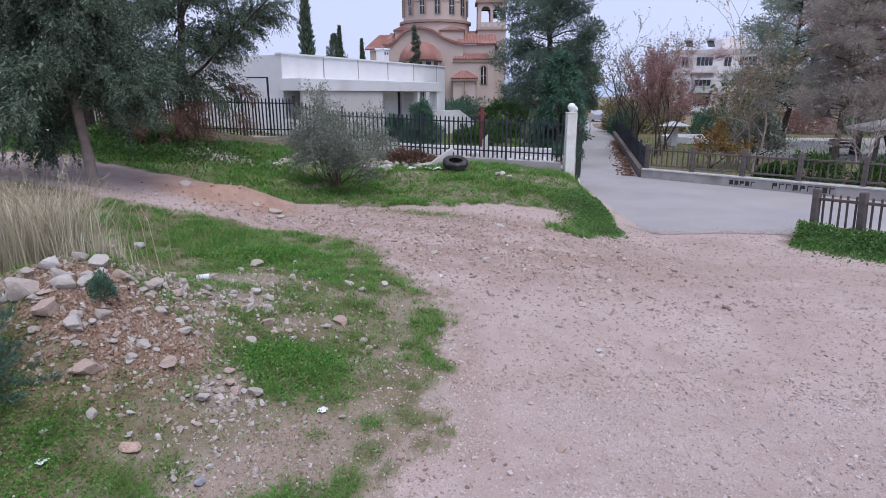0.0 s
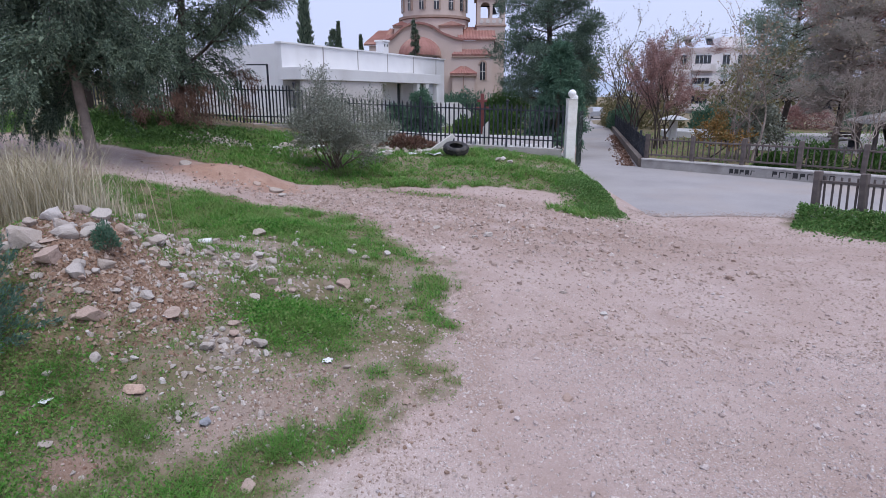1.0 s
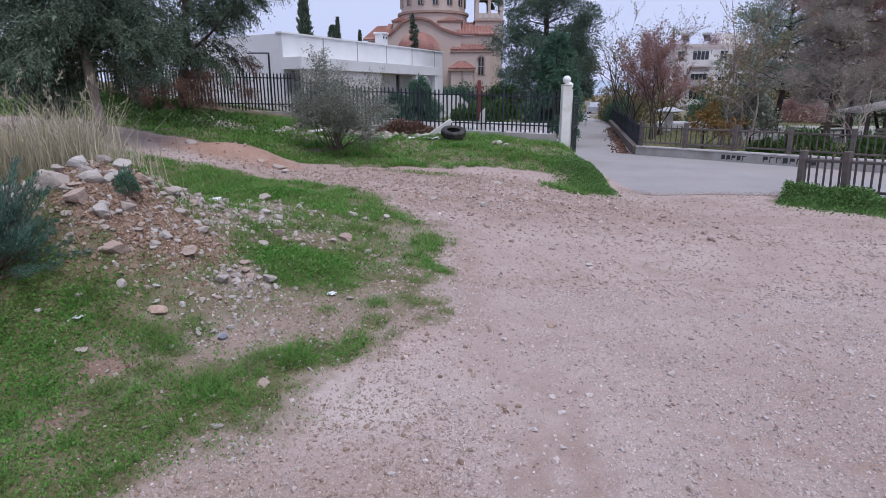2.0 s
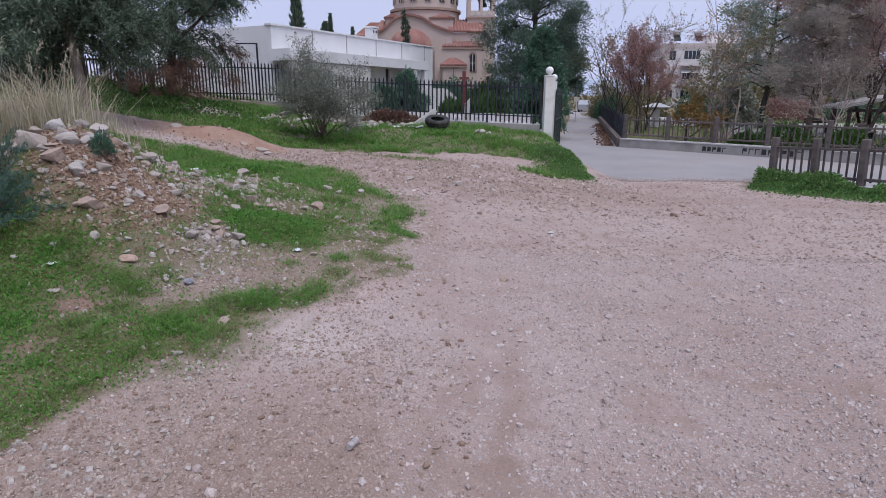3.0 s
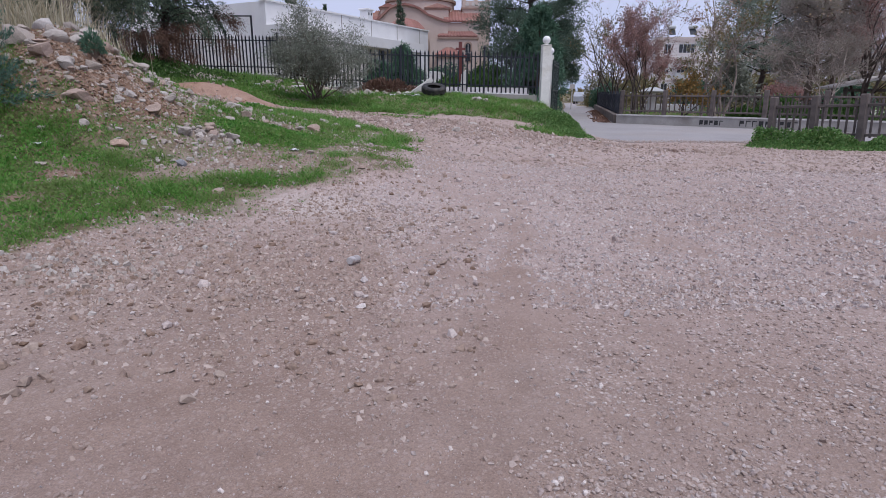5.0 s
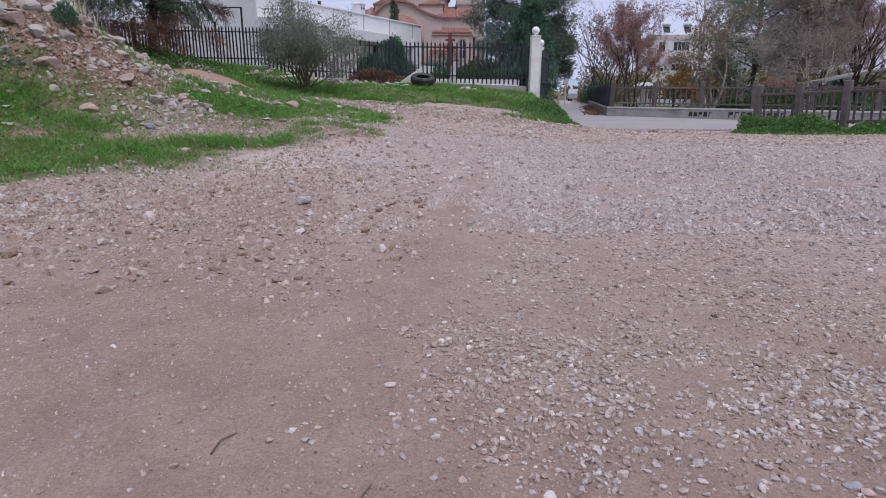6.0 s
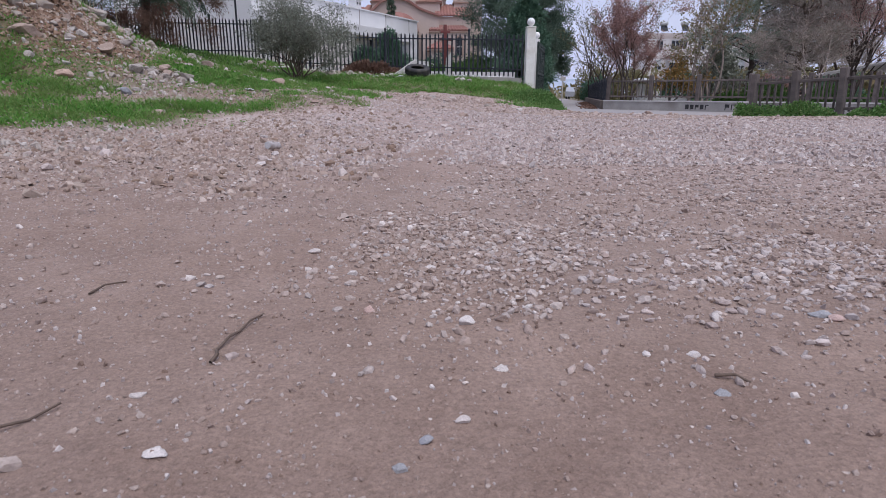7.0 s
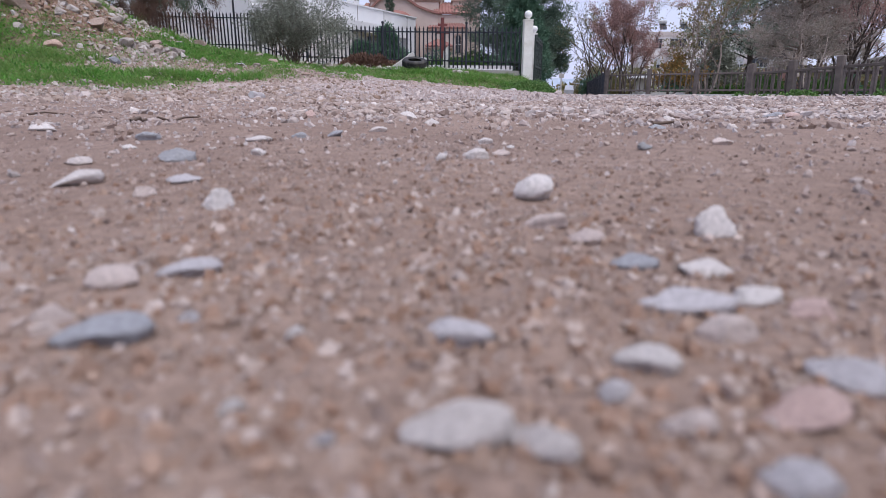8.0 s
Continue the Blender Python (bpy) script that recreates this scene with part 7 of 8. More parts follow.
for k, (x, y, s) in enumerate(CREST):
    pink = k in (1, 2, 11, 15)
    rock(x, y, s * 1.18, M_PINK if pink else M_LIME, "pinkish angular rock on the rubble mound" if pink else PALE, k * 47, (1, 0.7 + 0.07 * (k % 4), 0.62 + 0.1 * (k % 3) if k != 2 else 0.25), (k % 5 - 2) * 9, k, sink=0.3)
RIDGE = ((-3.08, 5.14, 0.082), (-2.93, 5.39, 0.102), (-2.73, 5.06, 0.069), (-2.87, 5.16, 0.062), (-2.88, 5.84, 0.063), (-2.69, 6.03, 0.06), (-2.49, 6.23, 0.056), (-2.24, 6.08, 0.054), (-2.27, 5.92, 0.04), (-3.0, 5.82, 0.05), (-2.58, 5.83, 0.044), (-2.43, 5.8, 0.044), (-2.4, 5.05, 0.048),
         (-2.43, 4.48, 0.09), (-2.69, 4.4, 0.052), (-2.75, 4.59, 0.049), (-2.85, 4.45, 0.052), (-3.35, 4.22, 0.049), (-3.09, 4.37, 0.07), (-3.21, 4.81, 0.075), (-3.18, 4.94, 0.069), (-3.41, 4.73, 0.08), (-3.1, 5.42, 0.051), (-3.01, 5.12, 0.045), (-5.22, 8.47, 0.14), (-4.8, 8.58, 0.11))
for k, (x, y, s) in enumerate(RIDGE):
    pink = k % 5 == 3
    rock(x, y, s * 1.05, M_PINK if pink else M_LIME, "pinkish stone on the shoulder of the mound" if pink else "pale broken stone on the shoulder of the mound", k * 67, (1, 0.74, 0.6 + 0.07 * (k % 3)), (k % 5 - 2) * 8, k + 2, sink=0.26)
for k, (x, y, s) in enumerate(SLOPE):
    rock(x, y, s, M_PINK if k % 3 == 1 else M_LIME, "half-buried stone on the slope of the mound", k * 61, (1, 0.72, 0.5 + 0.08 * (k % 3)), (k % 4 - 1) * 8, k + 3)
rock(-2.31, 3.61, 0.09, M_ROSEROCK, "smooth pinkish rock in the grass", 10, (1, 0.75, 0.7), 0, 2, "rocks in the grass", sink=0.25)
STONE_LABEL = "pale grey stone lying in the grass"
STREWN = ((-2.93, 6.7, 0.1), (-3.04, 7.06, 0.045), (-2.63, 5.88, 0.07), (-2.45, 6.09, 0.065), (-2.29, 6.43, 0.09), (-2.11, 6.31, 0.08), (-2.18, 5.86, 0.095), (-1.97, 5.27, 0.08), (-1.92, 5.63, 0.09), (-1.82, 5.51, 0.07), (-2.75, 7.75, 0.12), (-2.86, 7.48, 0.063), (-1.24, 6.11, 0.1),
          (-1.42, 7.8, 0.049), (-1.37, 7.4, 0.086), (-1.18, 7.28, 0.077), (-0.92, 7.65, 0.073), (-1.72, 7.7, 0.049), (-1.68, 5.6, 0.06), (-1.62, 5.47, 0.06), (-1.38, 5.92, 0.058), (-1.21, 5.73, 0.038), (-0.94, 5.73, 0.053), (-0.86, 5.57, 0.061), (-2.3, 6.1, 0.05), (-2.05, 6.05, 0.06))
for k, (x, y, s) in enumerate(STREWN):
    pink = k in (8, 9, 12, 18, 23)
    rock(x, y, s, M_PINK if pink else M_LIME, "rounded pinkish stone lying in the grass" if pink else STONE_LABEL, k * 73, (1, 0.75, 0.55), (k % 3 - 1) * 6, k + 1, "rocks in the grass", sink=0.25)
PILE = ((-2.04, 4.23, 0.075), (-1.94, 4.37, 0.06), (-1.81, 4.31, 0.054), (-1.82, 4.41, 0.07), (-1.67, 4.43, 0.075), (-1.97, 4.65, 0.063), (-2.11, 4.5, 0.046), (-1.82, 4.59, 0.042), (-1.9, 4.49, 0.061), (-2.13, 4.34, 0.035), (-1.88, 4.17, 0.024), (-2.03, 4.43, 0.04),
        (-1.76, 4.42, 0.04), (-2.02, 4.54, 0.041), (-1.9, 4.73, 0.037), (-2.03, 4.34, 0.035), (-2.15, 4.23, 0.029), (-1.75, 4.58, 0.031))
for k, (x, y, s) in enumerate(PILE):
    brown = k in (3, 5, 8)
    rock(x, y, s, M_PINK if brown else M_LIME, "brownish stone in a small heap of rubble" if brown else "pale stone in a small heap of rubble", k * 39, (1, 0.75, 0.62), (k % 3 - 1) * 11, k + 5, "stones of the small heap", sink=0.18)
LOW = ((-0.9, 4.25, 0.044), (-1.25, 4.1, 0.033), (-1.18, 4.17, 0.024), (-2.05, 3.86, 0.05), (-1.97, 3.94, 0.046), (-1.87, 4.02, 0.042), (-1.74, 4.08, 0.038), (-1.8, 3.82, 0.04), (-3.13, 3.43, 0.045), (-2.62, 3.08, 0.069), (-1.72, 3.57, 0.043), (-1.82, 3.48, 0.038), (-1.94, 3.47, 0.038), (-2.04, 3.23, 0.032),
       (-2.04, 3.53, 0.025), (-1.98, 3.43, 0.025), (-1.89, 3.58, 0.03), (-1.28, 2.91, 0.074), (-1.41, 2.44, 0.052), (-1.34, 2.62, 0.019), (-1.55, 2.73, 0.028), (-1.96, 2.58, 0.024), (-1.57, 2.51, 0.026), (-1.09, 3.75, 0.022), (-1.46, 3.98, 0.028), (-1.71, 3.68, 0.031))
for k, (x, y, s) in enumerate(LOW):
    flat = 0.3 if k in (9, 17, 18) else 0.5
    rock(x, y, s, M_PINK if k in (4, 17) else M_LIME, "flat stone bedded at the edge of the grass" if flat < 0.4 else STONE_LABEL, k * 39, (1, 0.72, flat), (k % 3 - 1) * 8, k + 5, "rocks in the grass", sink=0.3)
rock(-1.72, 3.41, 0.06, M_GREYROCK, "blue-grey stone lying on the stony soil", 70, (1, 0.62, 0.6), 8, 6, "rocks in the grass", sink=0.2)
for k, (x, y, s) in enumerate(((-3.7, 7.2, 0.12), (-5.9, 12.6, 0.22), (-3.7, 11.75, 0.2), (-3.4, 11.4, 0.13), (-4.1, 11.9, 0.14), (0.59, 9.4, 0.13), (1.05, 12.2, 0.14), (0.35, 9.2, 0.09), (1.5, 10.6, 0.11), (-0.3, 9.6, 0.1), (2.1, 8.4, 0.08), (1.7, 6.0, 0.06), (0.91, 4.12, 0.07), (1.36, 6.66, 0.06), (-7.3, 16.5, 0.2), (-7.0, 16.7, 0.17), (-6.6, 16.8, 0.18))):
    rock(x, y, s, M_LIME if k % 4 else M_PINK, "pale stone lying on bare earth", k * 83, (1, 0.7, 0.45), 0, k + 2, "stones on the lot")
for k, (x, y, s) in enumerate(((1.45, 16.9, 0.15), (1.3, 16.75, 0.12), (1.65, 16.5, 0.13), (-4.8, 16.4, 0.16), (-1.9, 16.9, 0.2), (-2.5, 16.8, 0.2))):
    rock(x, y, s, M_LIME, "pale stone in the grass of the bank", k * 59, (1, 0.75, 0.6), 5, k + 4, "stones on the bank", sink=0.15)

for k, (x, y, s) in enumerate(((-7.4, 15.9, 0.12), (-7.2, 15.85, 0.1), (-7.05, 16.1, 0.16), (-6.9, 15.95, 0.11), (-6.75, 16.05, 0.13), (-6.6, 15.85, 0.1), (-6.42, 15.95, 0.15), (-6.9, 16.35, 0.13), (-6.3, 16.15, 0.1), (-7.3, 16.2, 0.14))):
    rock(x, y, s, M_LIME, "pale broken stone at the foot of the conifer", k * 71, (1, 0.7, 0.7), (k % 3 - 1) * 12, k, "stones on the bank", sink=0.02)

# scattered middle-sized stones of the mound and the slope below it
rs2 = np.random.default_rng(404)
for k in range(90):
    x, y = (rs2.normal(-2.95, 0.42), rs2.normal(4.7, 0.35)) if k < 50 else (rs2.normal(-1.8, 0.6), rs2.normal(5.0, 1.2))
    rock(x, y, rs2.uniform(0.02, 0.055) * (0.8 if k > 49 else 1), M_PINK if k % 7 == 0 else M_LIME, "small pinkish stone among the rubble" if k % 7 == 0 else "small pale stone among the rubble", k * 37, (1, rs2.uniform(0.6, 0.9), rs2.uniform(0.4, 0.7)), rs2.uniform(-14, 14), k, "small stones of the mound", sink=0.28)

# dumped rubble and brush against the fence
for cx, cy, rx, ry, count, lo, hi in ((-1.6, 18.3, 0.8, 0.25, 220, 0.03, 0.15), (-2.9, 17.9, 0.7, 0.3, 260, 0.03, 0.15), (-0.7, 18.3, 0.4, 0.2, 120, 0.03, 0.12)):
    x, y = rs.normal(cx, rx, count), rs.normal(cy, ry, count)
    ob = scatter("rubble", "dumped grey building rubble by the fence", x, y, lo + (hi - lo) * rs.uniform(0, 1, count) ** 2.2, SHAPES1, M_PALESTONE, rs, 0.1)
    ob["category"] = "rubble"
low_wall("wall_yard", "low white garden wall behind the iron fence", (3.55, 20.9), (-4.6, 22.9), [(0, 1.02), (0.6, 1.08), (1, 1.3)], 0.2, M_WHITEWASH, 0.9)
x, y = rs.normal(2.2, 0.8, 160), rs.normal(20.0, 0.35, 160)
scatter("rubble", "white marble offcuts heaped behind the fence", x, y, 0.04 + 0.14 * rs.uniform(0, 1, 160) ** 2, SHAPES1, M_RUBBLE_WHITE, rs, -0.5)["category"] = "rubble"
shrub("brush_heap", "heap of dry brown cut branches against the fence", -1.4, 18.3, 0.85, 0.42, 1800, 0.11, M_DEAD, 120, 0.5, "brush heap")
for k, (x, y, w) in enumerate(((-0.9, 17.9, 0.28), (-2.1, 17.4, 0.3), (-4.0, 17.0, 0.25))):
    board = new("board", bm_mesh("board", boxed(-w, w, -0.12, 0.12, 0, 0.03, 0.005), M_PALECON))
    board.matrix_basis = pose(x, y, ground_at(x, y) + 0.05, 4, -5, 25 * k)
    tagged(board, "broken pale slab lying among the rubble", "slab", "broken slabs")

# pebbles lying singly near the camera's end position, placed to fit its view
def pebbles(mat, label, stones):
    """Pebbles lying singly: x, y, half the long side, height for its length."""
    for k, (x, y, s, tall) in enumerate(stones):
        n = k + len(stones)
        rock(x, y, s, mat, label, (k * 53 + 17 * len(stones)) % 70 - 35, (1, 0.78, tall * (0.85 if tall > 0.75 else 0.72)), (k % 5 - 2) * 7, n, "pebbles", "pebble", 0.3, "pebble")


pebbles(M_WHITE_STONE, "small whitish limestone pebble on the dirt", ((0.621, -1.142, 0.0086, 0.5), (0.678, -1.181, 0.0041, 0.95), (0.760, -1.159, 0.0071, 0.8), (0.791, -1.199, 0.0052, 1.0), (0.776, -1.228, 0.0057, 0.5), (0.776, -1.243, 0.004, 0.6), (0.753, -1.265, 0.0035, 0.7),
        (0.653, -1.057, 0.0051, 0.6), (0.754, -1.255, 0.0014, 0.8), (0.713, -1.274, 0.0014, 0.8), (0.715, -1.257, 0.0016, 0.8), (0.459, -0.904, 0.0098, 0.5)))
pebbles(M_WHITE_STONE, "whitish limestone pebble half sunk in the dirt", ((0.631, -0.983, 0.0078, 0.55), (0.687, -0.856, 0.0067, 0.75), (0.763, -0.962, 0.0057, 0.7), (0.769, -1.022, 0.0023, 0.7), (0.747, -1.078, 0.006, 0.6), (0.734, -1.082, 0.0029, 0.9), (0.569, -1.006, 0.0042, 0.6),
        (0.403, -0.815, 0.0083, 0.45), (0.728, -0.766, 0.007, 0.7), (0.701, -0.647, 0.0101, 0.8), (0.543, -0.453, 0.0095, 0.7), (0.458, -0.330, 0.0131, 0.55), (0.930, -0.732, 0.0075, 0.6), (0.589, -1.082, 0.0059, 0.5), (1.005, -0.624, 0.0106, 0.6), (0.781, -0.593, 0.0079, 0.7), (0.656, -0.424, 0.0086, 0.7)))
pebbles(M_PALEPINK, "small pale pink pebble on the dirt", ((0.757, -1.192, 0.0064, 0.5), (0.761, -1.207, 0.004, 0.7), (0.765, -1.257, 0.0037, 0.7), (0.683, -1.235, 0.0048, 0.55), (0.683, -1.251, 0.0028, 0.7), (0.753, -1.276, 0.0029, 0.7), (0.760, -1.061, 0.0042, 0.7), (0.880, -1.017, 0.0064, 0.6),
        (0.926, -0.614, 0.0092, 0.6), (0.570, -1.026, 0.0022, 0.7), (0.653, -1.166, 0.0038, 0.6)))
pebbles(M_LILAC, "small lilac-grey pebble on the dirt", ((0.765, -1.246, 0.0065, 0.5), (0.692, -1.231, 0.005, 0.5), (0.735, -1.257, 0.0049, 0.5), (0.772, -1.268, 0.0042, 0.6), (0.757, -1.285, 0.003, 0.6), (0.748, -1.271, 0.0019, 0.8), (0.655, -1.143, 0.006, 0.4), (0.722, -1.278, 0.0012, 0.8), (0.700, -1.251, 0.0014, 0.8)))
pebbles(M_GREY_STONE, "small blue-grey pebble on the dirt", ((0.765, -1.225, 0.0041, 0.7), (0.693, -1.258, 0.0055, 0.55), (0.565, -0.971, 0.0095, 0.5), (0.623, -1.076, 0.0095, 0.55), (0.638, -0.919, 0.0064, 0.6), (0.658, -0.880, 0.0072, 0.6), (0.833, -1.034, 0.0048, 0.75), (1.131, -0.625, 0.0151, 0.55), (0.922, -0.812, 0.0074, 0.5)))
pebbles(M_ROSE, "small reddish pebble on the dirt", ((0.763, -1.275, 0.0045, 0.5), (0.781, -1.249, 0.004, 0.45), (1.140, -0.642, 0.0103, 0.6), (0.584, -0.612, 0.0076, 0.8)))
for x, y, s, turn in ((0.7325, -1.2785, 0.0052, 14), (0.7392, -1.2797, 0.0034, -24)):
    rock(x, y, s, M_WHITE_STONE, "long whitish limestone pebble on the dirt", turn, (1, 0.42, 0.5), 0, 4, "pebbles", "pebble", 0.25, "pebble")

# loose sand and grit round the camera's end position, four-sided grains
GRAIN = []
for k in range(6):
    v = np.array([(1, 0, -1), (-1, 0, -1), (0, 1, -1), (0, -1, -1), (0, 0, 1)], float) * np.random.default_rng(k).uniform(0.7, 1.0, (5, 1)) + np.random.default_rng(k + 9).normal(0, 0.15, (5, 3))
    GRAIN.append((v, np.array([(0, 2, 4), (2, 1, 4), (1, 3, 4), (3, 0, 4)])))
for label, count, xr, yr, lo, hi in (("coarse sand over the trodden dirt", 30000, (-0.5, 2.1), (-1.25, 0.9), 0.0009, 0.0034), ("gritty sand over the trodden dirt", 8000, (-1.4, 2.6), (0.5, 2.6), 0.002, 0.0055)):
    x, y = rs.uniform(*xr, count), rs.uniform(*yr, count)
    size = lo + (hi - lo) * rs.uniform(0, 1, count) ** 3
    keep = on_dirt(x, y) & (np.hypot(x - CAM_END_X, y - CAM_END_Y) > 0.12 + 20 * size)
    scatter("sand", label, x[keep], y[keep], size[keep], GRAIN, M_GRIT if lo < 0.001 else M_GRAVEL, rs, 0.3)["category"] = "sand"

# larger loose stones strewn over the lot
for label, count, xr, yr, lo, hi, mat in (("larger pale stones strewn over the lot", 900, (-1.6, 4.5), (0.6, 8.5), 0.011, 0.034, M_MIDGRAVEL), ("larger brown stones strewn towards the grass", 700, (-2.0, 0.5), (0.2, 4.0), 0.009, 0.026, M_FIELD), ("larger brown stones strewn over the far lot", 500, (-3.0, 4.5), (7.5, 12.8), 0.02, 0.07, M_FARSTONE)):
    x, y = rs.uniform(*xr, count), rs.uniform(*yr, count)
    size = lo + (hi - lo) * rs.uniform(0, 1, count) ** 2.6
    keep = on_dirt(x, y)
    scatter("gravel", label, x[keep], y[keep], size[keep], NUGGETS, mat, rs, 0.3, (0.5, 0.8))

# small pale chips strewn singly over the swept dirt
x, y = rs.uniform(-0.7, 1.9, 12000), rs.uniform(-1.22, 0.7, 12000)
size = 0.0012 + 0.003 * rs.uniform(0, 1, 12000) ** 2.2
keep = on_dirt(x, y) & (size < 0.0007 + 0.006 * np.clip(np.hypot(x - CAM_END_X, y - CAM_END_Y) - 0.05, 0, 9))
scatter("gravel", "small pale limestone chips strewn over the dirt", x[keep], y[keep], size[keep], SHAPES0, M_MIDGRAVEL, rs, 0.3, (0.5, 0.9))

# a dense film of grit at the camera's end position
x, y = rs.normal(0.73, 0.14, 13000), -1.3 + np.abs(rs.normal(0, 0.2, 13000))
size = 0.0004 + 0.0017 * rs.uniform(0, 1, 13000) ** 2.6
keep = np.hypot(x - CAM_END_X, y - CAM_END_Y) > 0.02 + 3 * size
scatter("gravel", "fine brown sandy grit covering the dirt", x[keep], y[keep], size[keep], GRAIN, M_SANDGRIT, rs, 0.3)

# coarser mixed grains among it
for label, count, mat in (("brown earthy grains in the sandy dirt", 2600, M_CLOD), ("tan grains in the sandy dirt", 1900, M_FARSTONE), ("mixed grey and white grains in the sandy dirt", 700, M_GRIT)):
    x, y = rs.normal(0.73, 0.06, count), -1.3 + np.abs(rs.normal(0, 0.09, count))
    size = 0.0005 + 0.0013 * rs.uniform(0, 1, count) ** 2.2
    keep = np.hypot(x - CAM_END_X, y - CAM_END_Y) > 0.02 + 4 * size
    scatter("gravel", label, x[keep], y[keep], size[keep], CHIPS, mat, rs, 0.36, (0.45, 0.75))


# ---- litter: can, twigs, scraps ----
def can(x, y):
    c = thing("drink_can", "crushed tin drink can lying on the gravel", "can", x, y, ground_at(x, y) + 0.024, -40)
    c.matrix_basis = c.matrix_basis @ pose(0, 0, -0.004, 84, 0, 20) @ Matrix.Scale(0.72, 4)
    bm = bmesh.new()
    prof = [(0.019, 0.0), (0.022, 0.003), (0.026, 0.012), (0.0265, 0.03), (0.0262, 0.045), (0.0225, 0.056), (0.0215, 0.062), (0.0245, 0.07), (0.0262, 0.08), (0.0265, 0.105), (0.024, 0.118), (0.0235, 0.121), (0.0225, 0.121), (0.022, 0.118)]
    lathe(bm, prof, 28)
    for v in bm.verts:
        k = noise.noise(v.co * 45) * 0.0032
        dent = math.exp(-((v.co.z - 0.06) / 0.014) ** 2) * 0.006 * max(0, math.cos(math.atan2(v.co.y, v.co.x) - 0.6))
        r = math.hypot(v.co.x, v.co.y)
        if r > 1e-6:
            v.co.x *= 1 - (dent + k * 0.5) / r
            v.co.y *= 1 - (dent + k * 0.5) / r
    body = part("can_body", bm, M_CANPRINT, c, smooth=True)
    bm = bmesh.new()
    lathe(bm, [(0.0224, 0.1175), (0.0224, 0.1182), (0.001, 0.1185)], 28)
    lid = part("lid", bm, M_ALU, c, "bare metal lid with an open mouth")
    # thin black plate on the closed lid, standing in for the mouth's shaded inside
    part("mouth", boxed(-0.008, 0.008, 0.004, 0.018, 0.1187, 0.1192, 0.0002), M_BLACKPAINT, lid)
    bm = bmesh.new()
    lathe(bm, [(0.0239, 0.1165), (0.0245, 0.119), (0.0242, 0.1215), (0.0226, 0.1216)], 28)
    part("rim", bm, M_ALU, lid, smooth=True)
    for z in (0.02, 0.085):
        bm = bmesh.new()
        lathe(bm, [(0.0262, z), (0.0268, z + 0.001), (0.0268, z + 0.008), (0.0262, z + 0.009)], 28)
        part("band", bm, M_ALU, body, smooth=True)


can(-0.095, 1.575)


def twig(pts, r, label, forks=()):
    segs = []
    for k, (a, b) in enumerate(zip(pts, pts[1:])):
        za, zb = (ground_at(*p) + r * 1.3 + 0.003 * (i % 2) for i, p in ((k, a), (k + 1, b)))
        segs.append((Vector((*a, za)), Vector((*b, zb)), r * (1 - 0.5 * k / len(pts)), r * (1 - 0.5 * (k + 1) / len(pts))))
    for a, b in forks:
        segs.append((Vector((*a, ground_at(*a) + r * 1.3)), Vector((*b, ground_at(*b) + r * 2.5)), r * 0.6, r * 0.3))
    ob = new("twig", tubes_mesh("twig", segs, M_TWIG, 6))
    return tagged(ob, label, "twig", "fallen twigs")


twig([(0.442, -0.752), (0.444, -0.738), (0.437, -0.722), (0.44, -0.69), (0.442, -0.664), (0.447, -0.64), (0.456, -0.618)], 0.0019, "thin dark bent twig on the dirt")
twig([(0.30, -0.885), (0.322, -0.869), (0.334, -0.855), (0.347, -0.834)], 0.0016, "thin dry twig on the dirt")
twig([(0.205, -0.545), (0.208, -0.512), (0.224, -0.486)], 0.0016, "thin dry twig on the dirt")
twig([(0.93, -0.78), (0.947, -0.782), (0.957, -0.793)], 0.0018, "short dark twig on the dirt")

tin = thing("litter_tin", "dented white tin lying against a stone in the grass", "tin", -2.98, 6.58, ground_at(-2.98, 6.58) + 0.036)
tin.matrix_basis = tin.matrix_basis @ pose(0, 0, 0.0, 0, 86, 12)
bm = bmesh.new()
lathe(bm, [(0.036, -0.075), (0.04, -0.072), (0.0405, -0.02), (0.0385, -0.01), (0.0405, 0.005), (0.04, 0.072), (0.036, 0.075)], 22)
for v in bm.verts:
    v.co += Vector((1, 1, 0)) * noise.noise(v.co * 30) * 0.004
part("tin_body", bm, M_PLASTIC, tin, smooth=True)
bm = bmesh.new()
lathe(bm, [(0.033, 0.0755), (0.034, 0.079), (0.031, 0.08), (0.03, 0.0765)], 22)
part("rim", bm, M_ALU, tin, "bare metal rim")
for k, (x, y, s, c) in enumerate(((-1.07, 4.33, 0.04, 0), (-2.44, 4.49, 0.065, 0), (-2.82, 3.41, 0.035, 1), (-0.55, 17.4, 0.2, 0), (-1.2, 17.5, 0.16, 0), (-4.9, 16.3, 0.14, 0))):
    bm = bmesh.new()
    bmesh.ops.create_grid(bm, x_segments=8, y_segments=6, size=s)
    for v in bm.verts:
        v.co.z = 0.35 * s * noise.noise(Vector((v.co.x / s, v.co.y / s, k * 3.1)) * 1.6) + 0.25 * s
    bmesh.ops.solidify(bm, geom=bm.faces[:], thickness=0.004)
    ob = new("litter_scrap", bm_mesh("litter_scrap", bm, M_PLASTIC, True))
    ob.matrix_basis = pose(x, y, ground_at(x, y) + 0.005, 0, 0, 40 * k)
    tagged(ob, "crumpled white plastic scrap on the ground", "litter", "scraps of litter")


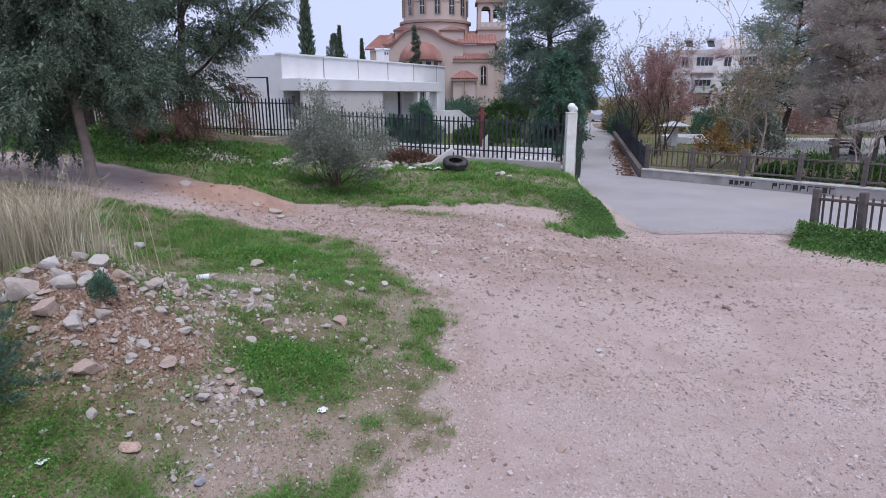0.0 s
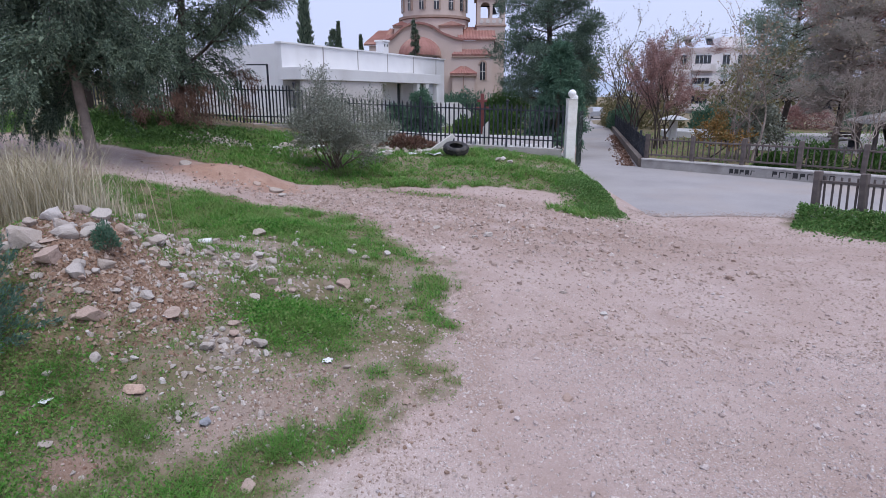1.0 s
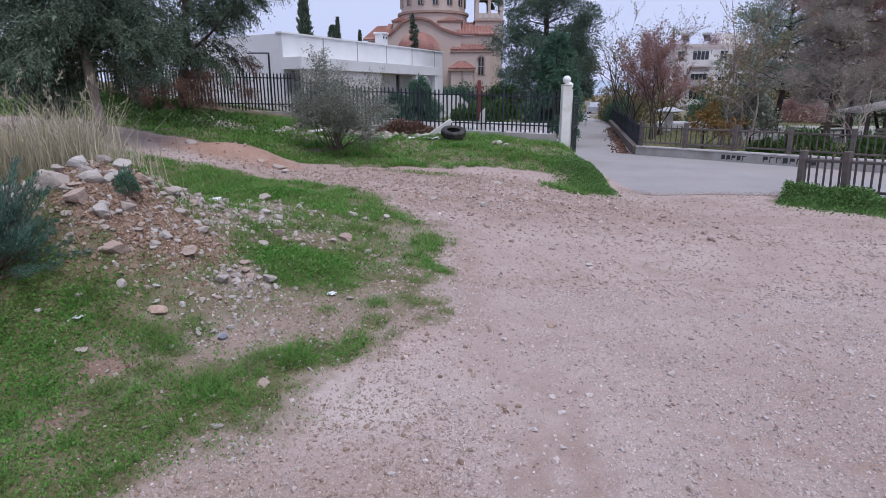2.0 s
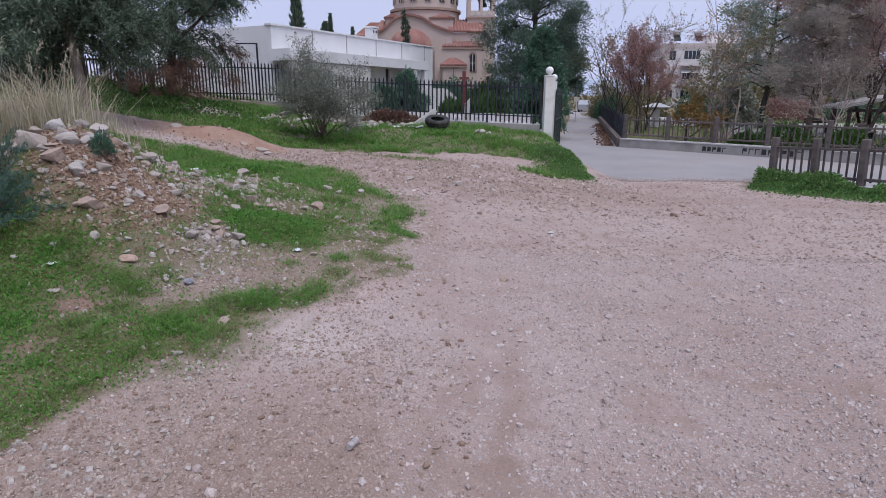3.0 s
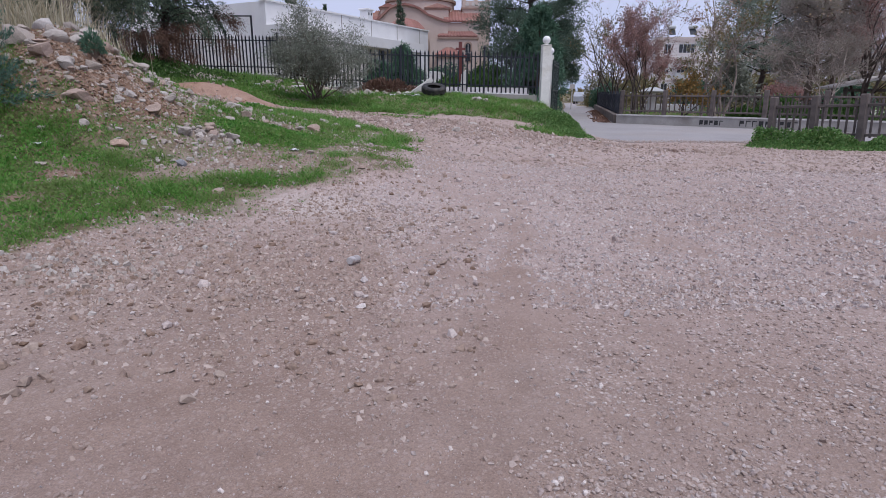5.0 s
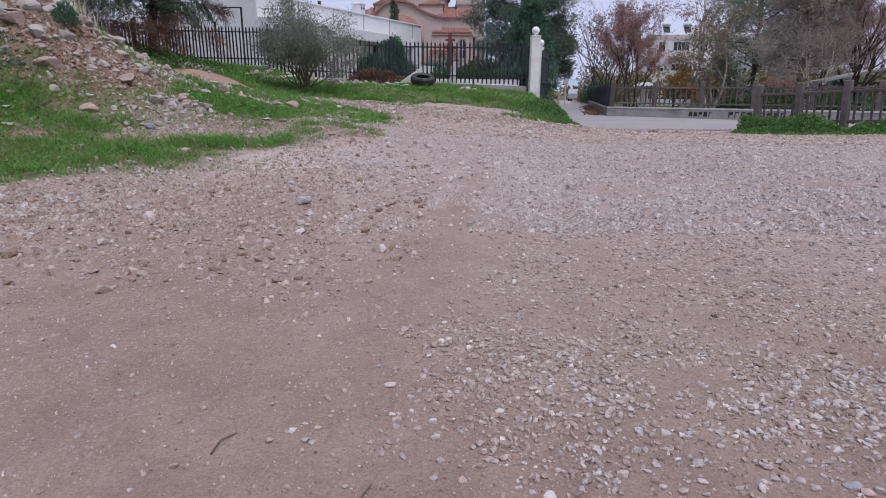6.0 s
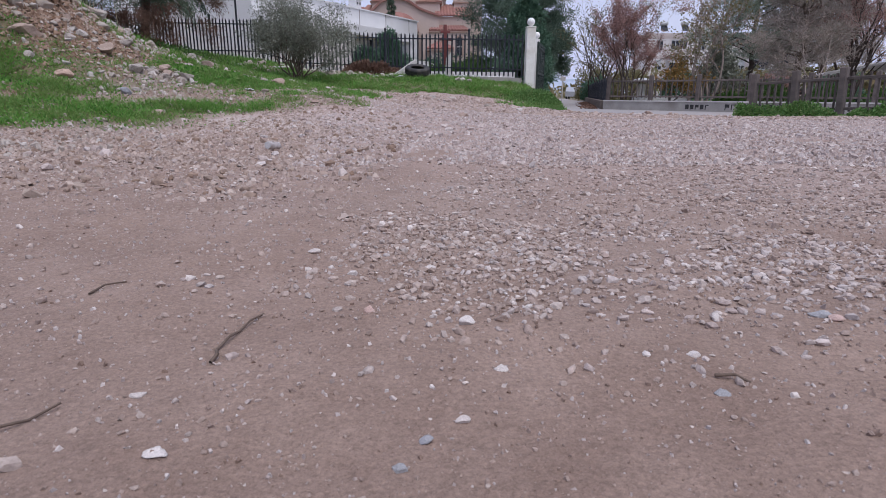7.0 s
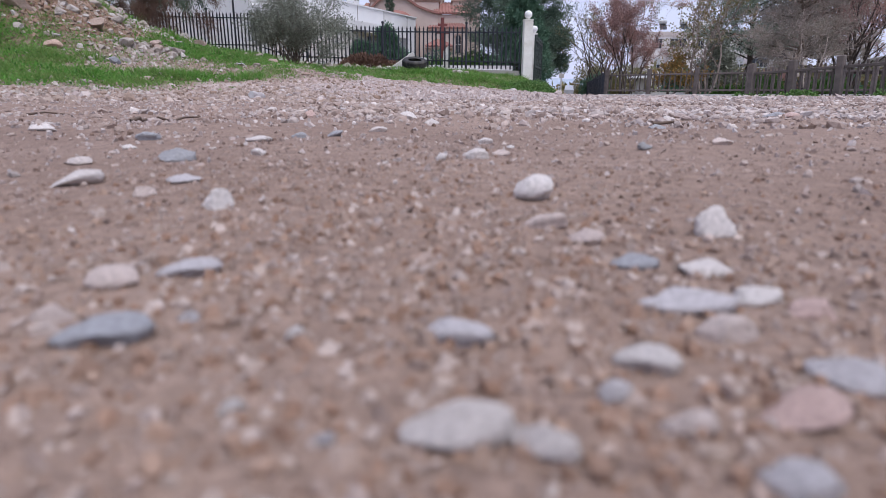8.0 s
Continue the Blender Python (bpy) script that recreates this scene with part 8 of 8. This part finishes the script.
# ---- grass ----
def blades(x, y, tall, width, lean, mat, name, label, rs, category="grass", z=None, simple=False):
    """Bent blades of grass, each a tapering strip of two faces; far off, one pointed face."""
    n = len(x)
    z = height(x, y) if z is None else z
    az = rs.uniform(0, math.tau, n)
    out = np.stack([np.cos(az), np.sin(az)], -1)
    side = np.stack([-np.sin(az), np.cos(az)], -1)
    h, w = tall[:, None], width[:, None] * 0.5
    ln = (lean * rs.uniform(0.2, 1.3, n))[:, None] * h
    base = np.stack([x, y], -1)
    mid, tip = base + out * ln * 0.35, base + out * ln
    zz = z[:, None]
    v = np.stack([
        np.concatenate([base - side * w, zz - 0.01], 1), np.concatenate([base + side * w, zz - 0.01], 1),
        np.concatenate([mid + side * w * 0.8, zz + h * 0.6], 1), np.concatenate([mid - side * w * 0.8, zz + h * 0.6], 1),
        np.concatenate([tip + side * w * 0.12, zz + h * (1 - 0.25 * lean)], 1), np.concatenate([tip - side * w * 0.12, zz + h * (1 - 0.25 * lean)], 1)], 1).reshape(-1, 3)
    k = np.arange(n)[:, None] * 6
    if simple:
        ob = new(name, mesh_np(name, v.reshape(n, 6, 3)[:, [0, 1, 4]].reshape(-1, 3), np.arange(3 * n).reshape(-1, 3), mat))
        return tagged(ob, label, category, kind="stuff")
    f = np.concatenate([k + np.array([0, 1, 2, 3]), k + np.array([3, 2, 4, 5])], 1).reshape(-1, 4)
    ob = new(name, mesh_np(name, v, f, mat))
    return tagged(ob, label, category, kind="stuff")


def grow_grass(count, xr, yr, tall, width, label, rs, lean=0.55, gain=1.0, mat=None, simple=False):
    x, y = rs.uniform(*xr, count), rs.uniform(*yr, count)
    g = growth(x, y)
    keep = rs.uniform(0, 1, count) < g**1.25 * gain
    x, y, g = x[keep], y[keep], g[keep]
    t = tall * (0.35 + 1.0 * g**2) * (0.35 + 1.3 * ease(fractal(x * 5.5, y * 5.5, 87), 0.36, 0.64)) * rs.uniform(0.55, 1.35, len(x))
    return blades(x, y, t, width * rs.uniform(0.7, 1.3, len(x)), lean, mat or M_GRASS, "grass", label, rs, simple=simple)


grow_grass(170000, (-4.6, 0.1), (1.0, 5.6), 0.05, 0.0065, "fresh green grass beside the dirt lot", rs, 1.3, simple=True)
grow_grass(100000, (-6.5, 0.1), (5.6, 10.8), 0.08, 0.011, "fresh green grass between the stones", rs, 1.2, simple=True)
grow_grass(100000, (-9, 4.4), (12, 19), 0.10, 0.022, "lush green grass on the bank below the fence", rs, 1.2, simple=True)
grow_grass(14000, (-20, -9), (14, 21.5), 0.18, 0.03, "rough green grass under the conifers", rs, 0.6, simple=True)
grow_grass(12000, (-9, 4.6), (21.3, 40), 0.16, 0.04, "mown grass of the church yard", rs, 0.5, simple=True)
grow_grass(26000, (8, 40), (15, 45), 0.14, 0.05, "thin park lawn with fallen leaves", rs, 0.6, simple=True)

# clover and other low leaves that fill the turf
for label, count, xr, yr, leaf, tall in (("low clover and small leaves in the turf", 60000, (-4.6, 0.1), (1.0, 5.2), 0.018, 0.03), ("low clover and small leaves in the turf", 34000, (-6.5, 0.1), (5.2, 10.8), 0.03, 0.045), ("low leafy turf on the bank", 24000, (-9, 4.4), (12, 19), 0.055, 0.08)):
    x, y = rs.uniform(*xr, count), rs.uniform(*yr, count)
    g = growth(x, y)
    keep = rs.uniform(0, 1, count) < g
    x, y, g = x[keep], y[keep], g[keep]
    p = np.stack([x, y, height(x, y) + tall * g * rs.uniform(0, 1, len(x))], -1)
    turf = new("clover", leaves_mesh("clover", p, rs.normal(0, 0.8, (len(x), 3)) + np.array([0, 0, 0.3]), leaf, leaf * 0.7, M_GRASS, rs, 0.1))
    tagged(turf, label, "clover", kind="stuff")

# broad-leaved weeds: patches in the grass, ivy below the railing and beside the gate
def weeds(name, label, cx, cy, rx, ry, count, leaf, tall, rs, mat=M_WEED, category="weeds"):
    x, y = rs.normal(cx, rx, count), rs.normal(cy, ry, count)
    lump = fractal(x * 2.2, y * 2.2, 91)
    fall = np.exp(-(((x - cx) / rx) ** 2 + ((y - cy) / ry) ** 2) * 0.25)
    clear = ((x < 3.95) | (y < 12.4) | (x > 7)) & ((y > 17) | (x > 2.5) | (growth(x, y) > 0.2))
    x, y, lump, fall = x[clear], y[clear], lump[clear], fall[clear]
    count = len(x)
    z = height(x, y) + tall * lump * fall * rs.uniform(0.1, 1, count) ** 0.5
    p = np.stack([x, y, z], -1)
    d = rs.normal(0, 0.7, (count, 3)) + np.array([0, 0, 0.5])
    ob = new(name, leaves_mesh(name, p, d, leaf, leaf * 0.6, mat, rs, 0.08))
    return tagged(ob, label, category, kind="stuff")


weeds("weeds", "leafy green weeds under the conifers", -8.7, 15.5, 0.75, 0.4, 11000, 0.065, 0.5, rs)
weeds("weeds", "leafy green weeds under the conifers", -9.5, 16.2, 1.8, 0.7, 13000, 0.08, 0.8, rs)
weeds("weeds", "dense green weeds at the edge of the bank", 3.5, 14.6, 0.45, 0.7, 8000, 0.05, 0.42, rs, M_IVY)
weeds("weeds", "dense green weeds at the edge of the bank", 3.4, 13.0, 0.32, 0.28, 3500, 0.045, 0.25, rs, M_IVY)
weeds("weeds", "lush dark green grass tuft between the stones", -1.5, 5.0, 0.3, 0.25, 6500, 0.03, 0.12, rs, M_GRASS)
weeds("weeds", "thick green tuft of weeds below the trail", -2.8, 8.4, 0.4, 0.25, 4500, 0.045, 0.2, rs, M_GRASS)
weeds("weeds", "low green clover in the grass", -2.6, 2.6, 0.7, 0.45, 6000, 0.025, 0.06, rs, M_GRASS)
weeds("weeds", "low green clover in the grass", -3.3, 3.3, 0.5, 0.4, 3500, 0.03, 0.08, rs, M_GRASS)
hx = rs.uniform(0, 1, 30000)
hedge_x, hedge_y = 7.85 + 3.3 * hx, 13.0 - 5.7 * hx
off = rs.normal(0, 0.42, 30000)
hedge_x, hedge_y = hedge_x + off * 0.6, hedge_y + off * 0.8
hz = height(hedge_x, hedge_y) + (0.1 + 0.36 * ease(fractal(hedge_x * 1.6, hedge_y * 1.6, 44), 0.25, 0.8)) * np.exp(-((off - 0.25) / 0.6) ** 2) * rs.uniform(0.05, 1, 30000) ** 0.5
ivy = new("ivy_hedge", leaves_mesh("ivy_hedge", np.stack([hedge_x, hedge_y, hz], -1), rs.normal(0, 0.7, (30000, 3)) + np.array([0, -0.3, 0.4]), 0.058, 0.042, M_IVY, rs, 0.06))
tagged(ivy, "low glossy green ivy below the wooden railing", "hedge", kind="stuff")

# tall dry grass on top of the mound, and the bushes beside it
def straw(cx, cy, rx, ry, count, tall, label, rs):
    x, y = rs.normal(cx, rx, count), rs.normal(cy, ry, count)
    t = tall * rs.uniform(0.25, 1.15, count)
    return blades(x, y, t, 0.0075 * rs.uniform(0.6, 1.5, count), 0.55, M_DRY, "dry_grass", label, rs, "dry grass")


straw(-4.9, 6.2, 0.42, 0.35, 2100, 1.28, "tall dry straw-coloured grass on the mound", rs)
straw(-4.15, 5.8, 0.22, 0.2, 700, 0.95, "dry straw-coloured grass on the mound", rs)
straw(-6.0, 6.3, 0.75, 0.5, 2300, 1.35, "tall dry straw-coloured grass on the mound", rs)
straw(-3.5, 5.5, 0.15, 0.12, 160, 0.3, "thin dry grass between the rocks", rs)
x, y = rs.normal(-5.0, 0.6, 70), rs.normal(6.2, 0.4, 70)
heads = []
for k in range(70):
    h = rs.uniform(0.7, 1.25)
    p = Vector((x[k], y[k], ground_at(x[k], y[k])))
    q = p + Vector((rs.normal(0, 0.12), rs.normal(0, 0.12), h))
    heads.append((p, q, q + Vector((rs.normal(0, 0.08), rs.normal(0, 0.08), 0.16))))
stalks = new("dry_stalks", tubes_mesh("dry_stalks", [(a, b, 0.003, 0.0015) for a, b, _ in heads], M_BARK_PALE, 4))
tagged(stalks, "tall dry grass stalks with feathery heads", "dry grass", kind="stuff")
pl, dl = [], []
for a, b, c in heads:
    for _ in range(26):
        s = rs.uniform(0, 1)
        pl.append(tuple(b.lerp(c, s)))
        dl.append(tuple((c - b).normalized() + Vector(rs.normal(0, 0.5, 3))))
plumes = new("seed_heads", leaves_mesh("seed_heads", np.array(pl), np.array(dl), 0.05, 0.006, M_DRY, rs))
tagged(plumes, "feathery seed heads of the dry grass", "dry grass", kind="stuff")

def feathery(label, x, y, r, tall, sprigs, per, leaf, mat, seed):
    """A loose bush of soft sprigs that point up and outwards."""
    rs = np.random.default_rng(seed)
    t = thing("blue_green_bush", label, "shrub", x, y, ground_at(x, y))
    az, el = rs.uniform(0, math.tau, sprigs), np.arcsin(rs.uniform(0.05, 1, sprigs))
    tip = np.stack([r * np.cos(az) * np.cos(el), r * np.sin(az) * np.cos(el), tall * np.sin(el)], -1) * rs.uniform(0.55, 1.08, (sprigs, 1))
    part("stems", tubes_mesh("stems", [(Vector((0, 0, -0.04)), Vector(q * 0.85), 0.008, 0.003) for q in tip], M_TWIG, 4), None, t)
    out = np.repeat(tip, per, 0)
    s = rs.uniform(0.55, 1.05, (len(out), 1))
    p = out * s + rs.normal(0, 0.045, out.shape) * (1.3 - s)
    d = out / np.linalg.norm(out, axis=1, keepdims=True) + rs.normal(0, 0.55, out.shape) + np.array([0, 0, 0.4])
    part("crown", leaves_mesh("crown", p, d, leaf, leaf * 0.22, mat, rs, 0.05), None, t)


feathery("soft blue-green bush at the foot of the mound", -3.72, 3.72, 0.68, 0.92, 150, 170, 0.042, M_BLUEGREEN, 130)
shrub("small_bush", "small green bush between the rocks of the mound", -3.05, 4.74, 0.11, 0.22, 1300, 0.026, M_FIR, 131)


# ---- things in the park and beyond ----
lamp = thing("park_lamp", "dark park lamp post with a bell-shaped shade", "lamp post", 18.0, 28.8, -0.7)
bm = bmesh.new()
tube(bm, (0.55, 0, 0), (0.55, 0, 2.9), 0.045, sides=10)
part("post", bm, M_IRON, lamp)
bm = bmesh.new()
tube(bm, (0.55, 0, 2.85), (0.0, 0, 2.9), 0.025, sides=8)
part("arm", bm, M_IRON, lamp)
bm = bmesh.new()
lathe(bm, [(0.2, 2.5), (0.18, 2.56), (0.08, 2.7), (0.05, 2.88), (0.02, 2.92)], 20)
part("shade", bm, M_IRON, lamp, "dark bell-shaped metal shade")

shelter = thing("park_shelter", "open timber shelter with a pale sheet roof", "shelter", 22.2, 28.5, -0.7, -20)
for x, y in ((-1.9, -1.2), (1.9, -1.2), (-1.9, 1.6), (1.9, 1.6)):
    part("shelter_post", boxed(x - 0.08, x + 0.08, y - 0.08, y + 0.08, 0, 1.9), M_RAILWOOD, shelter)
part("roof", prism(bmesh.new(), [(-2.5, 1.85), (-2.5, 1.93), (0, 2.5), (2.5, 1.93), (2.5, 1.85), (0, 2.4)], -1.9, 2.2), M_ROOFWHITE, shelter, "shallow pale sheet-metal roof")
part("beam", boxed(-2.0, 2.0, -1.25, -1.15, 1.7, 1.84), M_RAILWOOD, shelter)
part("bench_seat", boxed(-1.5, 1.5, 0.6, 1.1, 0.4, 0.46), M_RAILWOOD, shelter)

for x, y, turn in ((20.5, 31.0, 15), (16.0, 33.0, -25), (19.2, 25.5, 40)):
    b = thing("park_bench", "dark wooden park bench", "bench", x, y, ground_at(x, y), turn, "park benches")
    for z in (0.42,):
        for k in range(3):
            part("seat_slat", boxed(-0.8, 0.8, -0.22 + k * 0.15, -0.1 + k * 0.15, z, z + 0.04), M_RAILWOOD, b)
    for k in range(2):
        part("back_slat", boxed(-0.8, 0.8, 0.24, 0.28, 0.55 + k * 0.16, 0.67 + k * 0.16), M_RAILWOOD, b)
    for x0 in (-0.65, 0.65):
        part("leg", boxed(x0 - 0.03, x0 + 0.03, -0.2, 0.28, 0, 0.417), M_IRON, b)

# paved paths and a low fountain rim seen between the trunks
bm = slab(bmesh.new(), [(15, 30), (30, 22), (45, 26), (40, 42), (22, 44)], -0.235, -0.225)
tagged(new("pavement", bm_mesh("pavement", bm, M_PAVING)), "pale paved square in the park", "pavement", kind="structure")
basin = thing("fountain_basin", "low round white marble basin with a grey pedestal", "fountain", 16.1, 40.0, -0.24)
bm = bmesh.new()
lathe(bm, [(1.8, 0), (1.9, 0.02), (1.9, 0.42), (1.6, 0.42), (1.6, 0.1)], 40)
part("rim", bm, M_MARBLE, basin)
part("pedestal", boxed(-2.6, -2.2, -3.4, -3.0, 0, 1.15, 0.02), M_MARBLE, basin)
bm = bmesh.new()
lathe(bm, [(0.5, 1.153), (0.9, 1.25), (0.2, 1.5)], 16, (-2.4, -3.2, 0))
part("bowl", bm, M_SHUTTER, basin)

car = thing("parked_car", "silver hatchback parked at the far end of the lane", "car", 18.0, 74.0, STREET, 70)
body = [(-1.9, 0.3), (1.9, 0.3), (1.95, 0.62), (1.75, 0.82), (0.95, 0.92), (0.45, 1.38), (-1.2, 1.42), (-1.75, 0.98), (-1.95, 0.9)]
part("car_body", prism(bmesh.new(), body, -0.8, 0.8), M_CARPAINT, car)
part("windscreen", prism(bmesh.new(), [(0.9, 0.96), (0.5, 1.33), (0.42, 1.33), (0.82, 0.96)], -0.7, 0.7), M_DARKGLASS, car)
for y in (-0.805, 0.797):
    part("side_window", prism(bmesh.new(), [(-1.5, 0.95), (0.7, 0.95), (0.35, 1.32), (-1.15, 1.34)], y, y + 0.008), M_DARKGLASS, car)
for x in (-1.25, 1.2):
    for y in (-0.82, 0.62):
        bm = bmesh.new()
        tube(bm, (x, y, 0.3), (x, y + 0.2, 0.3), 0.3, sides=20)
        w = part("wheel", bm, M_RUBBER, car)
        bm = bmesh.new()
        tube(bm, (x, y - 0.004, 0.3), (x, y + 0.204, 0.3), 0.18, sides=16)
        part("rim", bm, M_CARPAINT, w)

post = thing("street_post", "thin pale metal post beside the lane", "post", 10.4, 45.0, STREET)
bm = bmesh.new()
tube(bm, (0, 0, 0), (0, 0, 1.9), 0.05, sides=10)
part("upright", bm, M_PALECON, post)
part("plate", boxed(-0.2, 0.2, -0.07, -0.055, 1.55, 1.88), M_PALECON, post)
